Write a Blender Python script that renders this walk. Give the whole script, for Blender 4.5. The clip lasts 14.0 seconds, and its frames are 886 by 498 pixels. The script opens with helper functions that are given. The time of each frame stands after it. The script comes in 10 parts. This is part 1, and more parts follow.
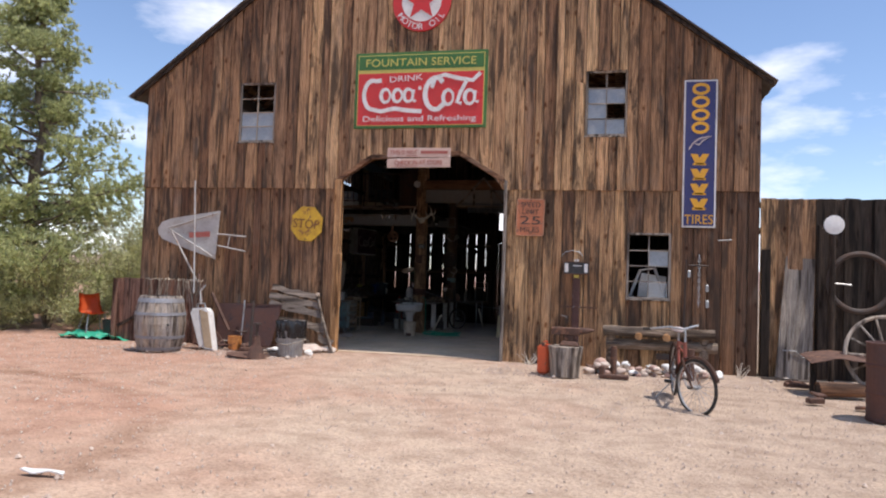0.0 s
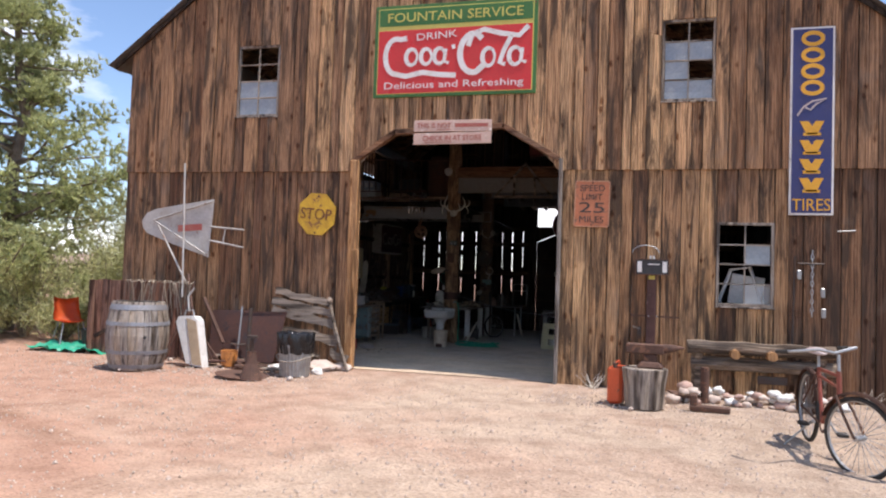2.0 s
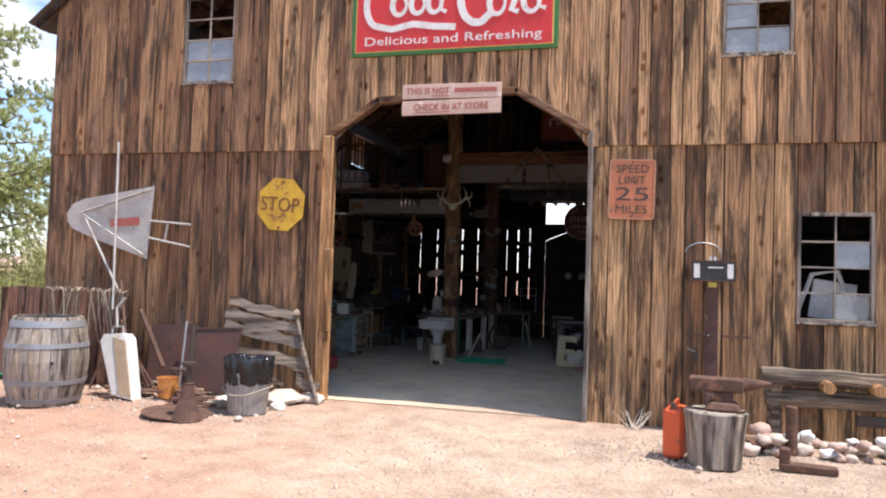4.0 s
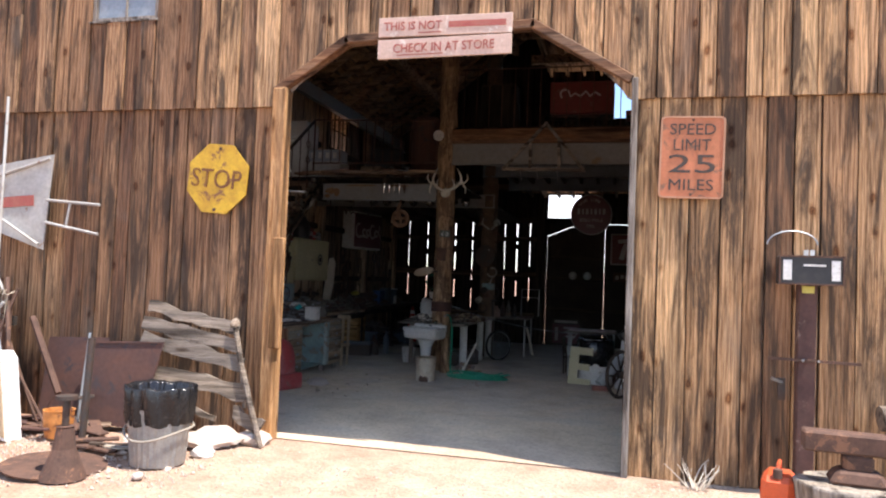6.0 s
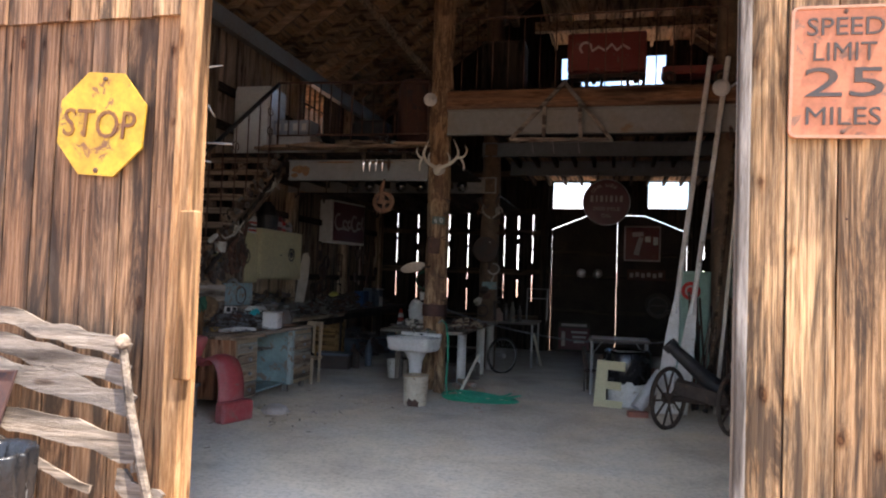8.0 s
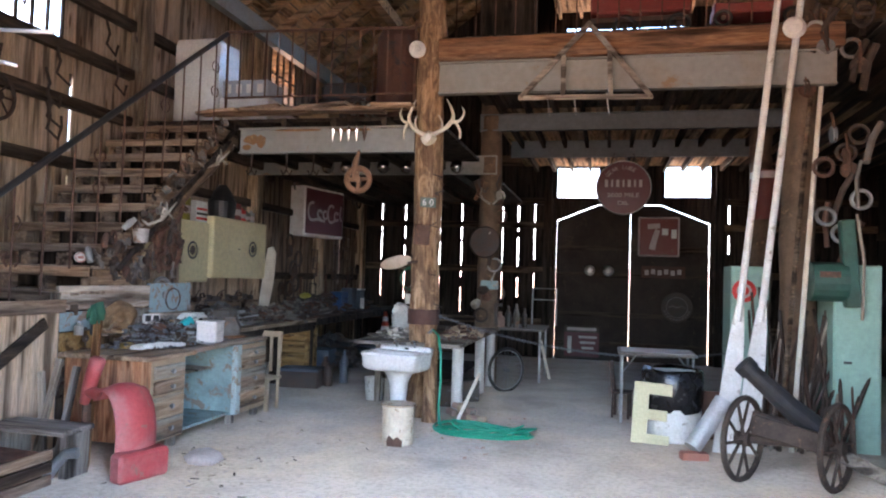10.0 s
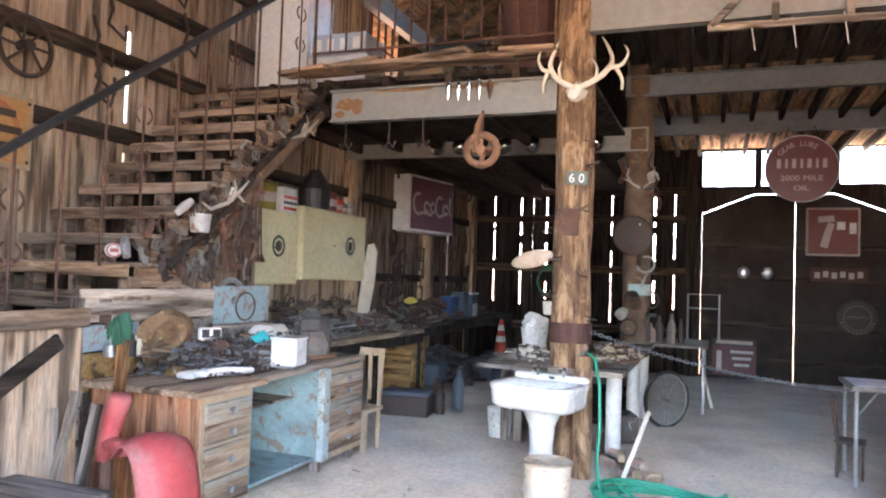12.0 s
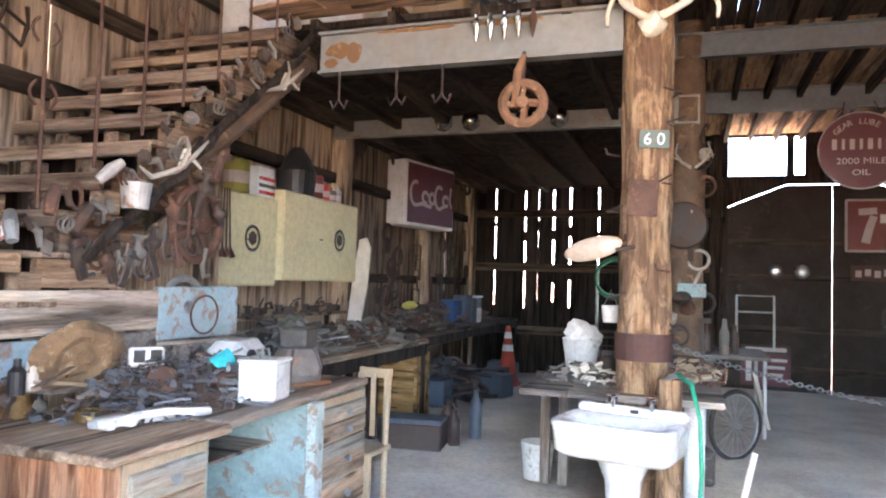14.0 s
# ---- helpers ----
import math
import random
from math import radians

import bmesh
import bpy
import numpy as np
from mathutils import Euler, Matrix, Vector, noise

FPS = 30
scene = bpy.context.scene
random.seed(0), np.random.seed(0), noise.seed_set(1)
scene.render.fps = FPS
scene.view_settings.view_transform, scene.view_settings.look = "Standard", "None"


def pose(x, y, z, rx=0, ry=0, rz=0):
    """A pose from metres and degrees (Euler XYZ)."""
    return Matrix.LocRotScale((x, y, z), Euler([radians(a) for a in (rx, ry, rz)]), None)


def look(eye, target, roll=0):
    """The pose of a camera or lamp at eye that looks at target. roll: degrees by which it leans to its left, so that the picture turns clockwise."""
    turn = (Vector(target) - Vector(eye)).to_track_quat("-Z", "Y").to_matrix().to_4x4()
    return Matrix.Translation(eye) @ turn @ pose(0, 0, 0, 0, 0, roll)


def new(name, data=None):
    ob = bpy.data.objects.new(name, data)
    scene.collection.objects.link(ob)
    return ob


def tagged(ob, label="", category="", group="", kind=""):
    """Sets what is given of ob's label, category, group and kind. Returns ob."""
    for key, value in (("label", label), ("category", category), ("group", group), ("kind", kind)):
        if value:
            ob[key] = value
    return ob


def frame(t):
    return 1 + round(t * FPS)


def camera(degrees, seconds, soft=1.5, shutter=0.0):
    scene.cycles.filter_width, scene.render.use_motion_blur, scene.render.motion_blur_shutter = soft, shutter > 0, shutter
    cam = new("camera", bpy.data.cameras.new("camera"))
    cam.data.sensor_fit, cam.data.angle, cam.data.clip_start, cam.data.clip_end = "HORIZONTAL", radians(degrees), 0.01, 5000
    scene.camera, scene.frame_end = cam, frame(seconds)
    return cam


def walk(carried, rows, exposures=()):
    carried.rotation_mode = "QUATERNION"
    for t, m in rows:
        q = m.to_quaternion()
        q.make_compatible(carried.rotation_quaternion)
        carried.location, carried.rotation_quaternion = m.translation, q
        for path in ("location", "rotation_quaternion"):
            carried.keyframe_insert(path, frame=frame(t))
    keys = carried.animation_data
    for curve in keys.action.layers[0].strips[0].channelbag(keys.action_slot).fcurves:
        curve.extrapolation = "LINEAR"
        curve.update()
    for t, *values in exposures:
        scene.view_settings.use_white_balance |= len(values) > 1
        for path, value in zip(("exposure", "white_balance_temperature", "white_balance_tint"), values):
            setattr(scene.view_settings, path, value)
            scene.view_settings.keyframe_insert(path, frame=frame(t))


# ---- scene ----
cam = camera(63.3, 14.0, soft=2.1)
PATH = [
    (0, (3.275, -12.152, 1.369), (2.831, -10.204, 1.45), 2.0),
    (0.5, (3.067, -11.609, 1.385), (2.598, -9.667, 1.468), 1.9),
    (1, (2.911, -11.04, 1.364), (2.435, -9.099, 1.446), 1.9),
    (1.5, (2.719, -10.466, 1.365), (2.21, -8.534, 1.448), 2.0),
    (2, (2.591, -9.905, 1.363), (2.073, -7.975, 1.446), 2.0),
    (2.5, (2.427, -9.377, 1.423), (1.909, -7.447, 1.5), 1.9),
    (3, (2.315, -8.829, 1.444), (1.791, -6.901, 1.523), 1.9),
    (3.5, (2.189, -8.296, 1.46), (1.667, -6.367, 1.54), 1.9),
    (4, (2.053, -7.773, 1.449), (1.536, -5.842, 1.531), 1.9),
    (6.5, (1.393, -5.252, 1.461), (0.903, -3.315, 1.54), 2.2),
    (7, (1.23, -4.732, 1.441), (0.745, -2.793, 1.521), 2.0),
    (7.5, (1.108, -4.221, 1.427), (0.633, -2.28, 1.507), 2.1),
    (8, (0.993, -3.713, 1.415), (0.523, -1.771, 1.496), 2.0),
    (10.5, (0.373, -1.378, 1.401), (-0.062, 0.572, 1.48), 1.8),
    (11, (0.188, -0.933, 1.397), (-0.242, 1.019, 1.478), 1.8),
    (11.5, (-0.011, -0.524, 1.388), (-0.596, 1.387, 1.468), 1.9),
    (12, (-0.236, -0.176, 1.383), (-0.947, 1.692, 1.461), 2.0),
    (12.5, (-0.408, 0.211, 1.361), (-1.17, 2.059, 1.44), 2.1),
    (13, (-0.541, 0.508, 1.358), (-1.294, 2.359, 1.44), 2.1),
    (13.5, (-0.736, 0.788, 1.353), (-1.355, 2.688, 1.442), 1.8),
    (14, (-0.993, 1.026, 1.331), (-1.65, 2.912, 1.422), 1.7),
]
walk(cam, [(t, look(eye, target, roll)) for t, eye, target, roll in PATH],
     exposures=[(0, 0.22, 6400, 16), (2, 0.45, 6400, 16), (4, 0.78, 6400, 14), (6.5, 1.33, 6550, 13), (8, 1.95, 6650, 13), (10.5, 4.45, 6250, 13), (12, 4.88, 6650, 14), (14, 5.2, 6650, 14)])

# ---- light ----
SUN_DIR = Vector((0.36, -0.10, 1.0)).normalized()
sun = new("sun", bpy.data.lights.new("sun", "SUN"))
sun.data.energy, sun.data.angle, sun.data.color = 4.5, radians(0.6), (1.0, 0.95, 0.87)
sun.matrix_world = look(SUN_DIR * 40, (0, 0, 0))

world = bpy.data.worlds.new("sky")
scene.world = world
world.use_nodes = True
wn, wl = world.node_tree.nodes, world.node_tree.links
wn.clear()
w_out, w_bg = wn.new("ShaderNodeOutputWorld"), wn.new("ShaderNodeBackground")
w_sky = wn.new("ShaderNodeTexSky")
w_sky.sky_type, w_sky.sun_disc = "NISHITA", False
w_sky.sun_elevation = math.asin(SUN_DIR.z)
w_sky.sun_rotation = math.atan2(SUN_DIR.x, SUN_DIR.y)
w_sky.altitude, w_sky.dust_density, w_sky.air_density, w_sky.ozone_density = 700, 0.25, 1.0, 2.0
w_bg.inputs["Strength"].default_value = 0.15
w_tc, w_map = wn.new("ShaderNodeTexCoord"), wn.new("ShaderNodeMapping")
w_map.inputs["Scale"].default_value = (2.2, 2.2, 6.0)
w_map.inputs["Location"].default_value = (3.1, 0.4, 0.6)
w_no, w_ra = wn.new("ShaderNodeTexNoise"), wn.new("ShaderNodeValToRGB")
w_no.inputs["Scale"].default_value, w_no.inputs["Detail"].default_value = 1.5, 7
w_no.inputs["Roughness"].default_value = 0.55
w_ra.color_ramp.elements[0].position, w_ra.color_ramp.elements[1].position = 0.47, 0.64
w_sep, w_low, w_mul, w_mix = (wn.new("ShaderNodeSeparateXYZ"), wn.new("ShaderNodeMapRange"),
                              wn.new("ShaderNodeMath"), wn.new("ShaderNodeMix"))
w_low.inputs["From Min"].default_value, w_low.inputs["From Max"].default_value = 0.95, 0.10
w_mul.operation = "MULTIPLY"
w_mix.data_type = "RGBA"
w_mix.inputs["B"].default_value = (8.2, 8.3, 8.5, 1)
wl.new(w_tc.outputs["Generated"], w_map.inputs["Vector"])
wl.new(w_map.outputs["Vector"], w_no.inputs["Vector"])
wl.new(w_no.outputs["Fac"], w_ra.inputs["Fac"])
wl.new(w_tc.outputs["Generated"], w_sep.inputs["Vector"])
wl.new(w_sep.outputs["Z"], w_low.inputs["Value"])
wl.new(w_ra.outputs["Color"], w_mul.inputs[0])
wl.new(w_low.outputs["Result"], w_mul.inputs[1])
wl.new(w_mul.outputs["Value"], w_mix.inputs["Factor"])
wl.new(w_sky.outputs["Color"], w_mix.inputs["A"])
wl.new(w_mix.outputs["Result"], w_bg.inputs["Color"])
wl.new(w_bg.outputs["Background"], w_out.inputs["Surface"])


# ---- materials ----
def shader(name):
    m = bpy.data.materials.new(name)
    m.use_nodes = True
    n, l = m.node_tree.nodes, m.node_tree.links
    return m, n, l, n["Principled BSDF"]


def coords(n, l, scale, spread=60.0):
    """Object coordinates, scaled, and shifted from object to object."""
    tc, info, mul, add, mp = (n.new("ShaderNodeTexCoord"), n.new("ShaderNodeObjectInfo"), n.new("ShaderNodeMath"),
                              n.new("ShaderNodeVectorMath"), n.new("ShaderNodeMapping"))
    mul.operation, mul.inputs[1].default_value = "MULTIPLY", spread
    l.new(info.outputs["Random"], mul.inputs[0])
    l.new(tc.outputs["Object"], add.inputs[0])
    l.new(mul.outputs["Value"], add.inputs[1])
    l.new(add.outputs["Vector"], mp.inputs["Vector"])
    mp.inputs["Scale"].default_value = scale
    return mp.outputs["Vector"], info.outputs["Random"]


def noise_of(n, l, vec, scale, detail=5, rough=0.6, twist=0.0):
    t = n.new("ShaderNodeTexNoise")
    t.inputs["Scale"].default_value, t.inputs["Detail"].default_value = scale, detail
    t.inputs["Roughness"].default_value, t.inputs["Distortion"].default_value = rough, twist
    l.new(vec, t.inputs["Vector"])
    return t.outputs["Fac"]


def ramp_of(n, l, fac, stops):
    r = n.new("ShaderNodeValToRGB")
    e = r.color_ramp.elements
    while len(e) < len(stops):
        e.new(0.5)
    for el, (p, c) in zip(e, stops):
        el.position, el.color = p, (*c, 1) if len(c) == 3 else c
    l.new(fac, r.inputs["Fac"])
    return r.outputs["Color"]


def blend(n, l, a, b, fac, how="MIX"):
    m = n.new("ShaderNodeMix")
    m.data_type, m.blend_type = "RGBA", how
    for socket, v in (("A", a), ("B", b), ("Factor", fac)):
        s = m.inputs[socket] if socket == "Factor" else [i for i in m.inputs if i.name == socket and i.type == "RGBA"][0]
        if isinstance(v, (int, float)):
            s.default_value = v
        elif isinstance(v, tuple):
            s.default_value = (*v, 1)
        else:
            l.new(v, s)
    return [o for o in m.outputs if o.type == "RGBA"][0]


def relief(n, l, b, height, strength, distance=0.01):
    k = n.new("ShaderNodeBump")
    k.inputs["Strength"].default_value, k.inputs["Distance"].default_value = strength, distance
    l.new(height, k.inputs["Height"])
    l.new(k.outputs["Normal"], b.inputs["Normal"])


def wood(name, dark, mid, light, axis="Z", grey=(0.2, 0.17, 0.15), greys=0.45, rough=0.85, vary=0.7):
    m, n, l, b = shader(name)
    s = {"X": (1.1, 14, 14), "Y": (14, 1.1, 14), "Z": (14, 14, 1.1)}[axis]
    vec, rnd = coords(n, l, s)
    grain = noise_of(n, l, vec, 1.6, 8, 0.68, 1.4)
    wear = noise_of(n, l, vec, 0.35, 4, 0.6, 0.6)
    vec2, _ = coords(n, l, tuple(v * 0.26 + 0.9 for v in s))
    knot = n.new("ShaderNodeTexVoronoi")
    knot.inputs["Scale"].default_value = 1.5
    l.new(vec2, knot.inputs["Vector"])
    col = ramp_of(n, l, grain, [(0.34, dark), (0.5, mid), (0.66, light)])
    tint = ramp_of(n, l, rnd, [(0.0, (1 - vary * 0.75,) * 3), (0.4, (1 - vary * 0.3,) * 3), (0.75, (1.0, 0.97, 0.9)), (1.0, (1 + vary * 0.55, 1 + vary * 0.42, 1 + vary * 0.25))])
    col = blend(n, l, col, tint, 1.0, "MULTIPLY")
    gr = ramp_of(n, l, wear, [(0.44, (0, 0, 0)), (0.62, (greys,) * 3)])
    col = blend(n, l, col, grey, gr)
    kn = ramp_of(n, l, knot.outputs["Distance"], [(0.04, (0.16, 0.12, 0.1)), (0.1, (0.45, 0.36, 0.3)), (0.17, (1, 1, 1))])
    col = blend(n, l, col, kn, 0.9, "MULTIPLY")
    streak = ramp_of(n, l, noise_of(n, l, vec, 0.8, 2, 0.5), [(0.36, (0.2, 0.18, 0.17)), (0.48, (1, 1, 1)), (0.7, (1.25, 1.2, 1.12))])
    col = blend(n, l, col, streak, 0.85, "MULTIPLY")
    fine = noise_of(n, l, vec, 7.5, 6, 0.7, 0.8)
    col = blend(n, l, col, ramp_of(n, l, fine, [(0.3, (0.5, 0.47, 0.45)), (0.5, (1, 1, 1)), (0.72, (1.3, 1.27, 1.22))]), 0.8, "MULTIPLY")
    l.new(col, b.inputs["Base Color"])
    b.inputs["Roughness"].default_value = rough
    b.inputs["Specular IOR Level"].default_value = 0.25
    both = n.new("ShaderNodeMath")
    both.operation = "ADD"
    l.new(grain, both.inputs[0])
    l.new(fine, both.inputs[1])
    relief(n, l, b, both.outputs["Value"], 0.7, 0.012)
    return m


def barn_wood(name, tones):
    """Sun-bleached sawn boards: each board has a tone of its own, with growth bands, fine grain, knots and dark streaks."""
    m, n, l, b = shader(name)
    vec, rnd = coords(n, l, (1, 1, 0.13))
    wave = n.new("ShaderNodeTexWave")
    wave.wave_type, wave.bands_direction, wave.wave_profile = "BANDS", "X", "SIN"
    for k, v in (("Scale", 9.0), ("Distortion", 7.0), ("Detail", 3.0), ("Detail Scale", 1.6), ("Detail Roughness", 0.6)):
        wave.inputs[k].default_value = v
    l.new(vec, wave.inputs["Vector"])
    vec2, _ = coords(n, l, (190, 190, 2.6))
    grain = noise_of(n, l, vec2, 1.0, 4, 0.62, 0.3)
    vec3, _ = coords(n, l, (24, 24, 0.7))
    streak = noise_of(n, l, vec3, 1.0, 6, 0.66, 0.5)
    vec4, _ = coords(n, l, (2.4, 2.4, 0.9))
    patch = noise_of(n, l, vec4, 1.0, 6, 0.65, 0.8)
    vec5, _ = coords(n, l, (7.5, 2.0, 4.2))
    knot = n.new("ShaderNodeTexVoronoi")
    knot.inputs["Scale"].default_value = 1.0
    bent, warp = n.new("ShaderNodeVectorMath"), n.new("ShaderNodeTexNoise")
    bent.operation = "MULTIPLY_ADD"
    warp.inputs["Scale"].default_value, warp.inputs["Detail"].default_value = 3.0, 4
    l.new(vec5, warp.inputs["Vector"])
    l.new(warp.outputs["Color"], bent.inputs[0])
    bent.inputs[1].default_value = (0.22, 0.0, 0.3)
    l.new(vec5, bent.inputs[2])
    l.new(bent.outputs["Vector"], knot.inputs["Vector"])
    col = ramp_of(n, l, rnd, [(i / (len(tones) - 1), t) for i, t in enumerate(tones)])
    col = blend(n, l, col, ramp_of(n, l, wave.outputs["Fac"], [(0.0, (0.74, 0.68, 0.62)), (0.45, (1, 1, 1)), (1.0, (1.13, 1.12, 1.1))]), 0.9, "MULTIPLY")
    col = blend(n, l, col, ramp_of(n, l, grain, [(0.36, (0.38, 0.33, 0.3)), (0.5, (1, 1, 1)), (0.64, (1.36, 1.32, 1.26))]), 0.9, "MULTIPLY")
    col = blend(n, l, col, ramp_of(n, l, streak, [(0.34, (0.3, 0.26, 0.24)), (0.5, (1, 1, 1)), (0.72, (1.2, 1.17, 1.1))]), 0.85, "MULTIPLY")
    vec6, _ = coords(n, l, (6.5, 2.0, 0.8))
    stain = noise_of(n, l, vec6, 1.0, 7, 0.7, 0.6)
    col = blend(n, l, col, (0.055, 0.038, 0.028), ramp_of(n, l, stain, [(0.46, (0, 0, 0)), (0.6, (0.9,) * 3)]))
    col = blend(n, l, col, (0.22, 0.175, 0.14), ramp_of(n, l, patch, [(0.56, (0, 0, 0)), (0.74, (0.45,) * 3)]))
    vec7, _ = coords(n, l, (26, 8, 0.45))
    crack = noise_of(n, l, vec7, 1.0, 3, 0.5, 0.2)
    col = blend(n, l, col, ramp_of(n, l, crack, [(0.27, (0.12, 0.09, 0.07)), (0.31, (1, 1, 1))]), 1.0, "MULTIPLY")
    sep = n.new("ShaderNodeSeparateColor")
    l.new(knot.outputs["Color"], sep.inputs["Color"])
    some = ramp_of(n, l, sep.outputs["Red"], [(0.5, (0, 0, 0)), (0.56, (1, 1, 1))])
    eye = ramp_of(n, l, knot.outputs["Distance"], [(0.03, (0.3, 0.2, 0.14)), (0.075, (0.6, 0.45, 0.34)), (0.11, (0.3, 0.2, 0.15)), (0.2, (0.85, 0.8, 0.75)), (0.3, (1, 1, 1))])
    col = blend(n, l, col, blend(n, l, (1.0, 1.0, 1.0), eye, some), 1.0, "MULTIPLY")
    l.new(col, b.inputs["Base Color"])
    b.inputs["Roughness"].default_value = 0.86
    b.inputs["Specular IOR Level"].default_value = 0.22
    both = n.new("ShaderNodeMath")
    both.operation = "ADD"
    l.new(grain, both.inputs[0])
    l.new(streak, both.inputs[1])
    relief(n, l, b, both.outputs["Value"], 0.75, 0.014)
    return m


def paint(name, col, rough=0.5, metal=0.0, dirt=(0.12, 0.09, 0.07), amount=0.4, scale=4.0, chip=None, chips=0.0, bump=0.15, spread=60):
    """A coated or bare surface with grime in two sizes, and chips of another colour."""
    m, n, l, b = shader(name)
    vec, rnd = coords(n, l, (1, 1, 1), spread)
    big, fine = noise_of(n, l, vec, scale, 6, 0.62, 0.3), noise_of(n, l, vec, scale * 9, 4, 0.6)
    g = ramp_of(n, l, big, [(0.42, (0, 0, 0)), (0.75, (amount,) * 3)])
    c = blend(n, l, col, dirt, g)
    c = blend(n, l, c, ramp_of(n, l, fine, [(0.25, (0.78,) * 3), (0.75, (1.12,) * 3)]), 0.8, "MULTIPLY")
    if chip:
        edge = noise_of(n, l, vec, scale * 1.7, 9, 0.72, 0.5)
        k = ramp_of(n, l, edge, [(0.62 - 0.25 * chips, (0, 0, 0)), (0.66 - 0.25 * chips, (1, 1, 1))])
        c = blend(n, l, c, chip, k)
    l.new(c, b.inputs["Base Color"])
    b.inputs["Metallic"].default_value = metal
    r = ramp_of(n, l, big, [(0.3, (max(rough - 0.12, 0.04),) * 3), (0.75, (min(rough + 0.25, 1),) * 3)])
    l.new(r, b.inputs["Roughness"])
    relief(n, l, b, fine, bump, 0.004)
    return m


M = {}
M["barn"] = barn_wood("brown_barn_board", [(0.19, 0.10, 0.06), (0.36, 0.205, 0.115), (0.24, 0.135, 0.08), (0.46, 0.27, 0.148), (0.30, 0.18, 0.112), (0.56, 0.34, 0.185)])
M["barnumber"] = barn_wood("umber_barn_board", [(0.09, 0.05, 0.034), (0.19, 0.108, 0.066), (0.13, 0.078, 0.054), (0.30, 0.165, 0.09), (0.15, 0.092, 0.066), (0.34, 0.19, 0.105)])
M["barnlight"] = barn_wood("honey_barn_board", [(0.23, 0.127, 0.074), (0.45, 0.267, 0.145), (0.58, 0.36, 0.195), (0.29, 0.17, 0.10), (0.56, 0.345, 0.18), (0.64, 0.415, 0.225)])
M["barnhoney"] = barn_wood("pale_honey_board", [(0.30, 0.17, 0.098), (0.58, 0.355, 0.195), (0.68, 0.44, 0.245), (0.38, 0.225, 0.132), (0.66, 0.415, 0.22), (0.74, 0.50, 0.28)])
M["honey"] = wood("honey_timber", (0.24, 0.11, 0.045), (0.46, 0.24, 0.10), (0.62, 0.37, 0.18), "Z", (0.3, 0.22, 0.15), 0.25, vary=0.25)
M["honeyX"] = wood("honey_timber_x", (0.08, 0.037, 0.022), (0.175, 0.088, 0.05), (0.28, 0.16, 0.092), "X", (0.2, 0.155, 0.12), 0.35, vary=0.25)
M["inner"] = wood("inner_board", (0.2, 0.135, 0.09), (0.42, 0.315, 0.225), (0.60, 0.485, 0.37), "Z", (0.31, 0.26, 0.22), 0.5, vary=0.7)
M["brown"] = wood("red_brown_board", (0.07, 0.034, 0.025), (0.2, 0.105, 0.075), (0.33, 0.19, 0.135), "Z", (0.18, 0.13, 0.11), 0.35, vary=0.4)
# log tone made dark enough to carry the shade on the rear post
M["darkpost"] = paint("dark_log", (0.17, 0.11, 0.07), 0.9, 0.0, (0.06, 0.045, 0.035), 0.8, 5, (0.27, 0.17, 0.1), 0.1, 0.9)
# five woods lowered in tone to imitate the weak light deep in the barn
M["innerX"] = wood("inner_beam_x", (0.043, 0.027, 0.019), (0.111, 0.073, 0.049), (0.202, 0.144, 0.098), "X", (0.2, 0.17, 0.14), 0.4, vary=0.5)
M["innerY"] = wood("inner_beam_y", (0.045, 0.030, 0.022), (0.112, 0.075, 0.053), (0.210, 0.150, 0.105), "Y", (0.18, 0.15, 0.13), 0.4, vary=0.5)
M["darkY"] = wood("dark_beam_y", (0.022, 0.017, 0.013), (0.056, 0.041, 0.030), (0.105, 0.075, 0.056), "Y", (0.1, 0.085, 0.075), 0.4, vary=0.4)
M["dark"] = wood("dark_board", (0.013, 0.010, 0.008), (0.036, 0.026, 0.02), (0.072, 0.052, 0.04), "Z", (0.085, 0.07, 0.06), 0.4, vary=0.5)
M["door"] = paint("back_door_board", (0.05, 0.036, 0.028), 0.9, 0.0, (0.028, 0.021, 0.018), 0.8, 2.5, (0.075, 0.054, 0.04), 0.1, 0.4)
M["roofin"] = wood("roof_board", (0.27, 0.16, 0.10), (0.55, 0.37, 0.24), (0.70, 0.52, 0.37), "Y", (0.3, 0.24, 0.19), 0.4, vary=0.4)
M["pallet"] = wood("pallet_board", (0.14, 0.085, 0.055), (0.34, 0.235, 0.165), (0.54, 0.41, 0.305), "X", (0.34, 0.275, 0.23), 0.5, vary=0.6)
M["palletY"] = wood("pallet_board_y", (0.10, 0.06, 0.04), (0.26, 0.175, 0.12), (0.42, 0.31, 0.225), "Y", (0.27, 0.215, 0.18), 0.5, vary=0.6)
M["greyX"] = wood("silver_plank_x", (0.13, 0.10, 0.08), (0.28, 0.24, 0.205), (0.45, 0.40, 0.345), "X", (0.36, 0.33, 0.3), 0.6, vary=0.35)
M["greyZ"] = wood("silver_plank_z", (0.13, 0.10, 0.08), (0.28, 0.24, 0.205), (0.45, 0.40, 0.345), "Z", (0.36, 0.33, 0.3), 0.6, vary=0.35)
M["log"] = wood("peeled_log", (0.20, 0.11, 0.055), (0.44, 0.28, 0.15), (0.60, 0.43, 0.27), "Z", (0.26, 0.19, 0.13), 0.5, vary=0.2)
M["logX"] = wood("log_x", (0.08, 0.055, 0.038), (0.19, 0.14, 0.1), (0.32, 0.25, 0.19), "X", (0.22, 0.19, 0.17), 0.5, vary=0.3)
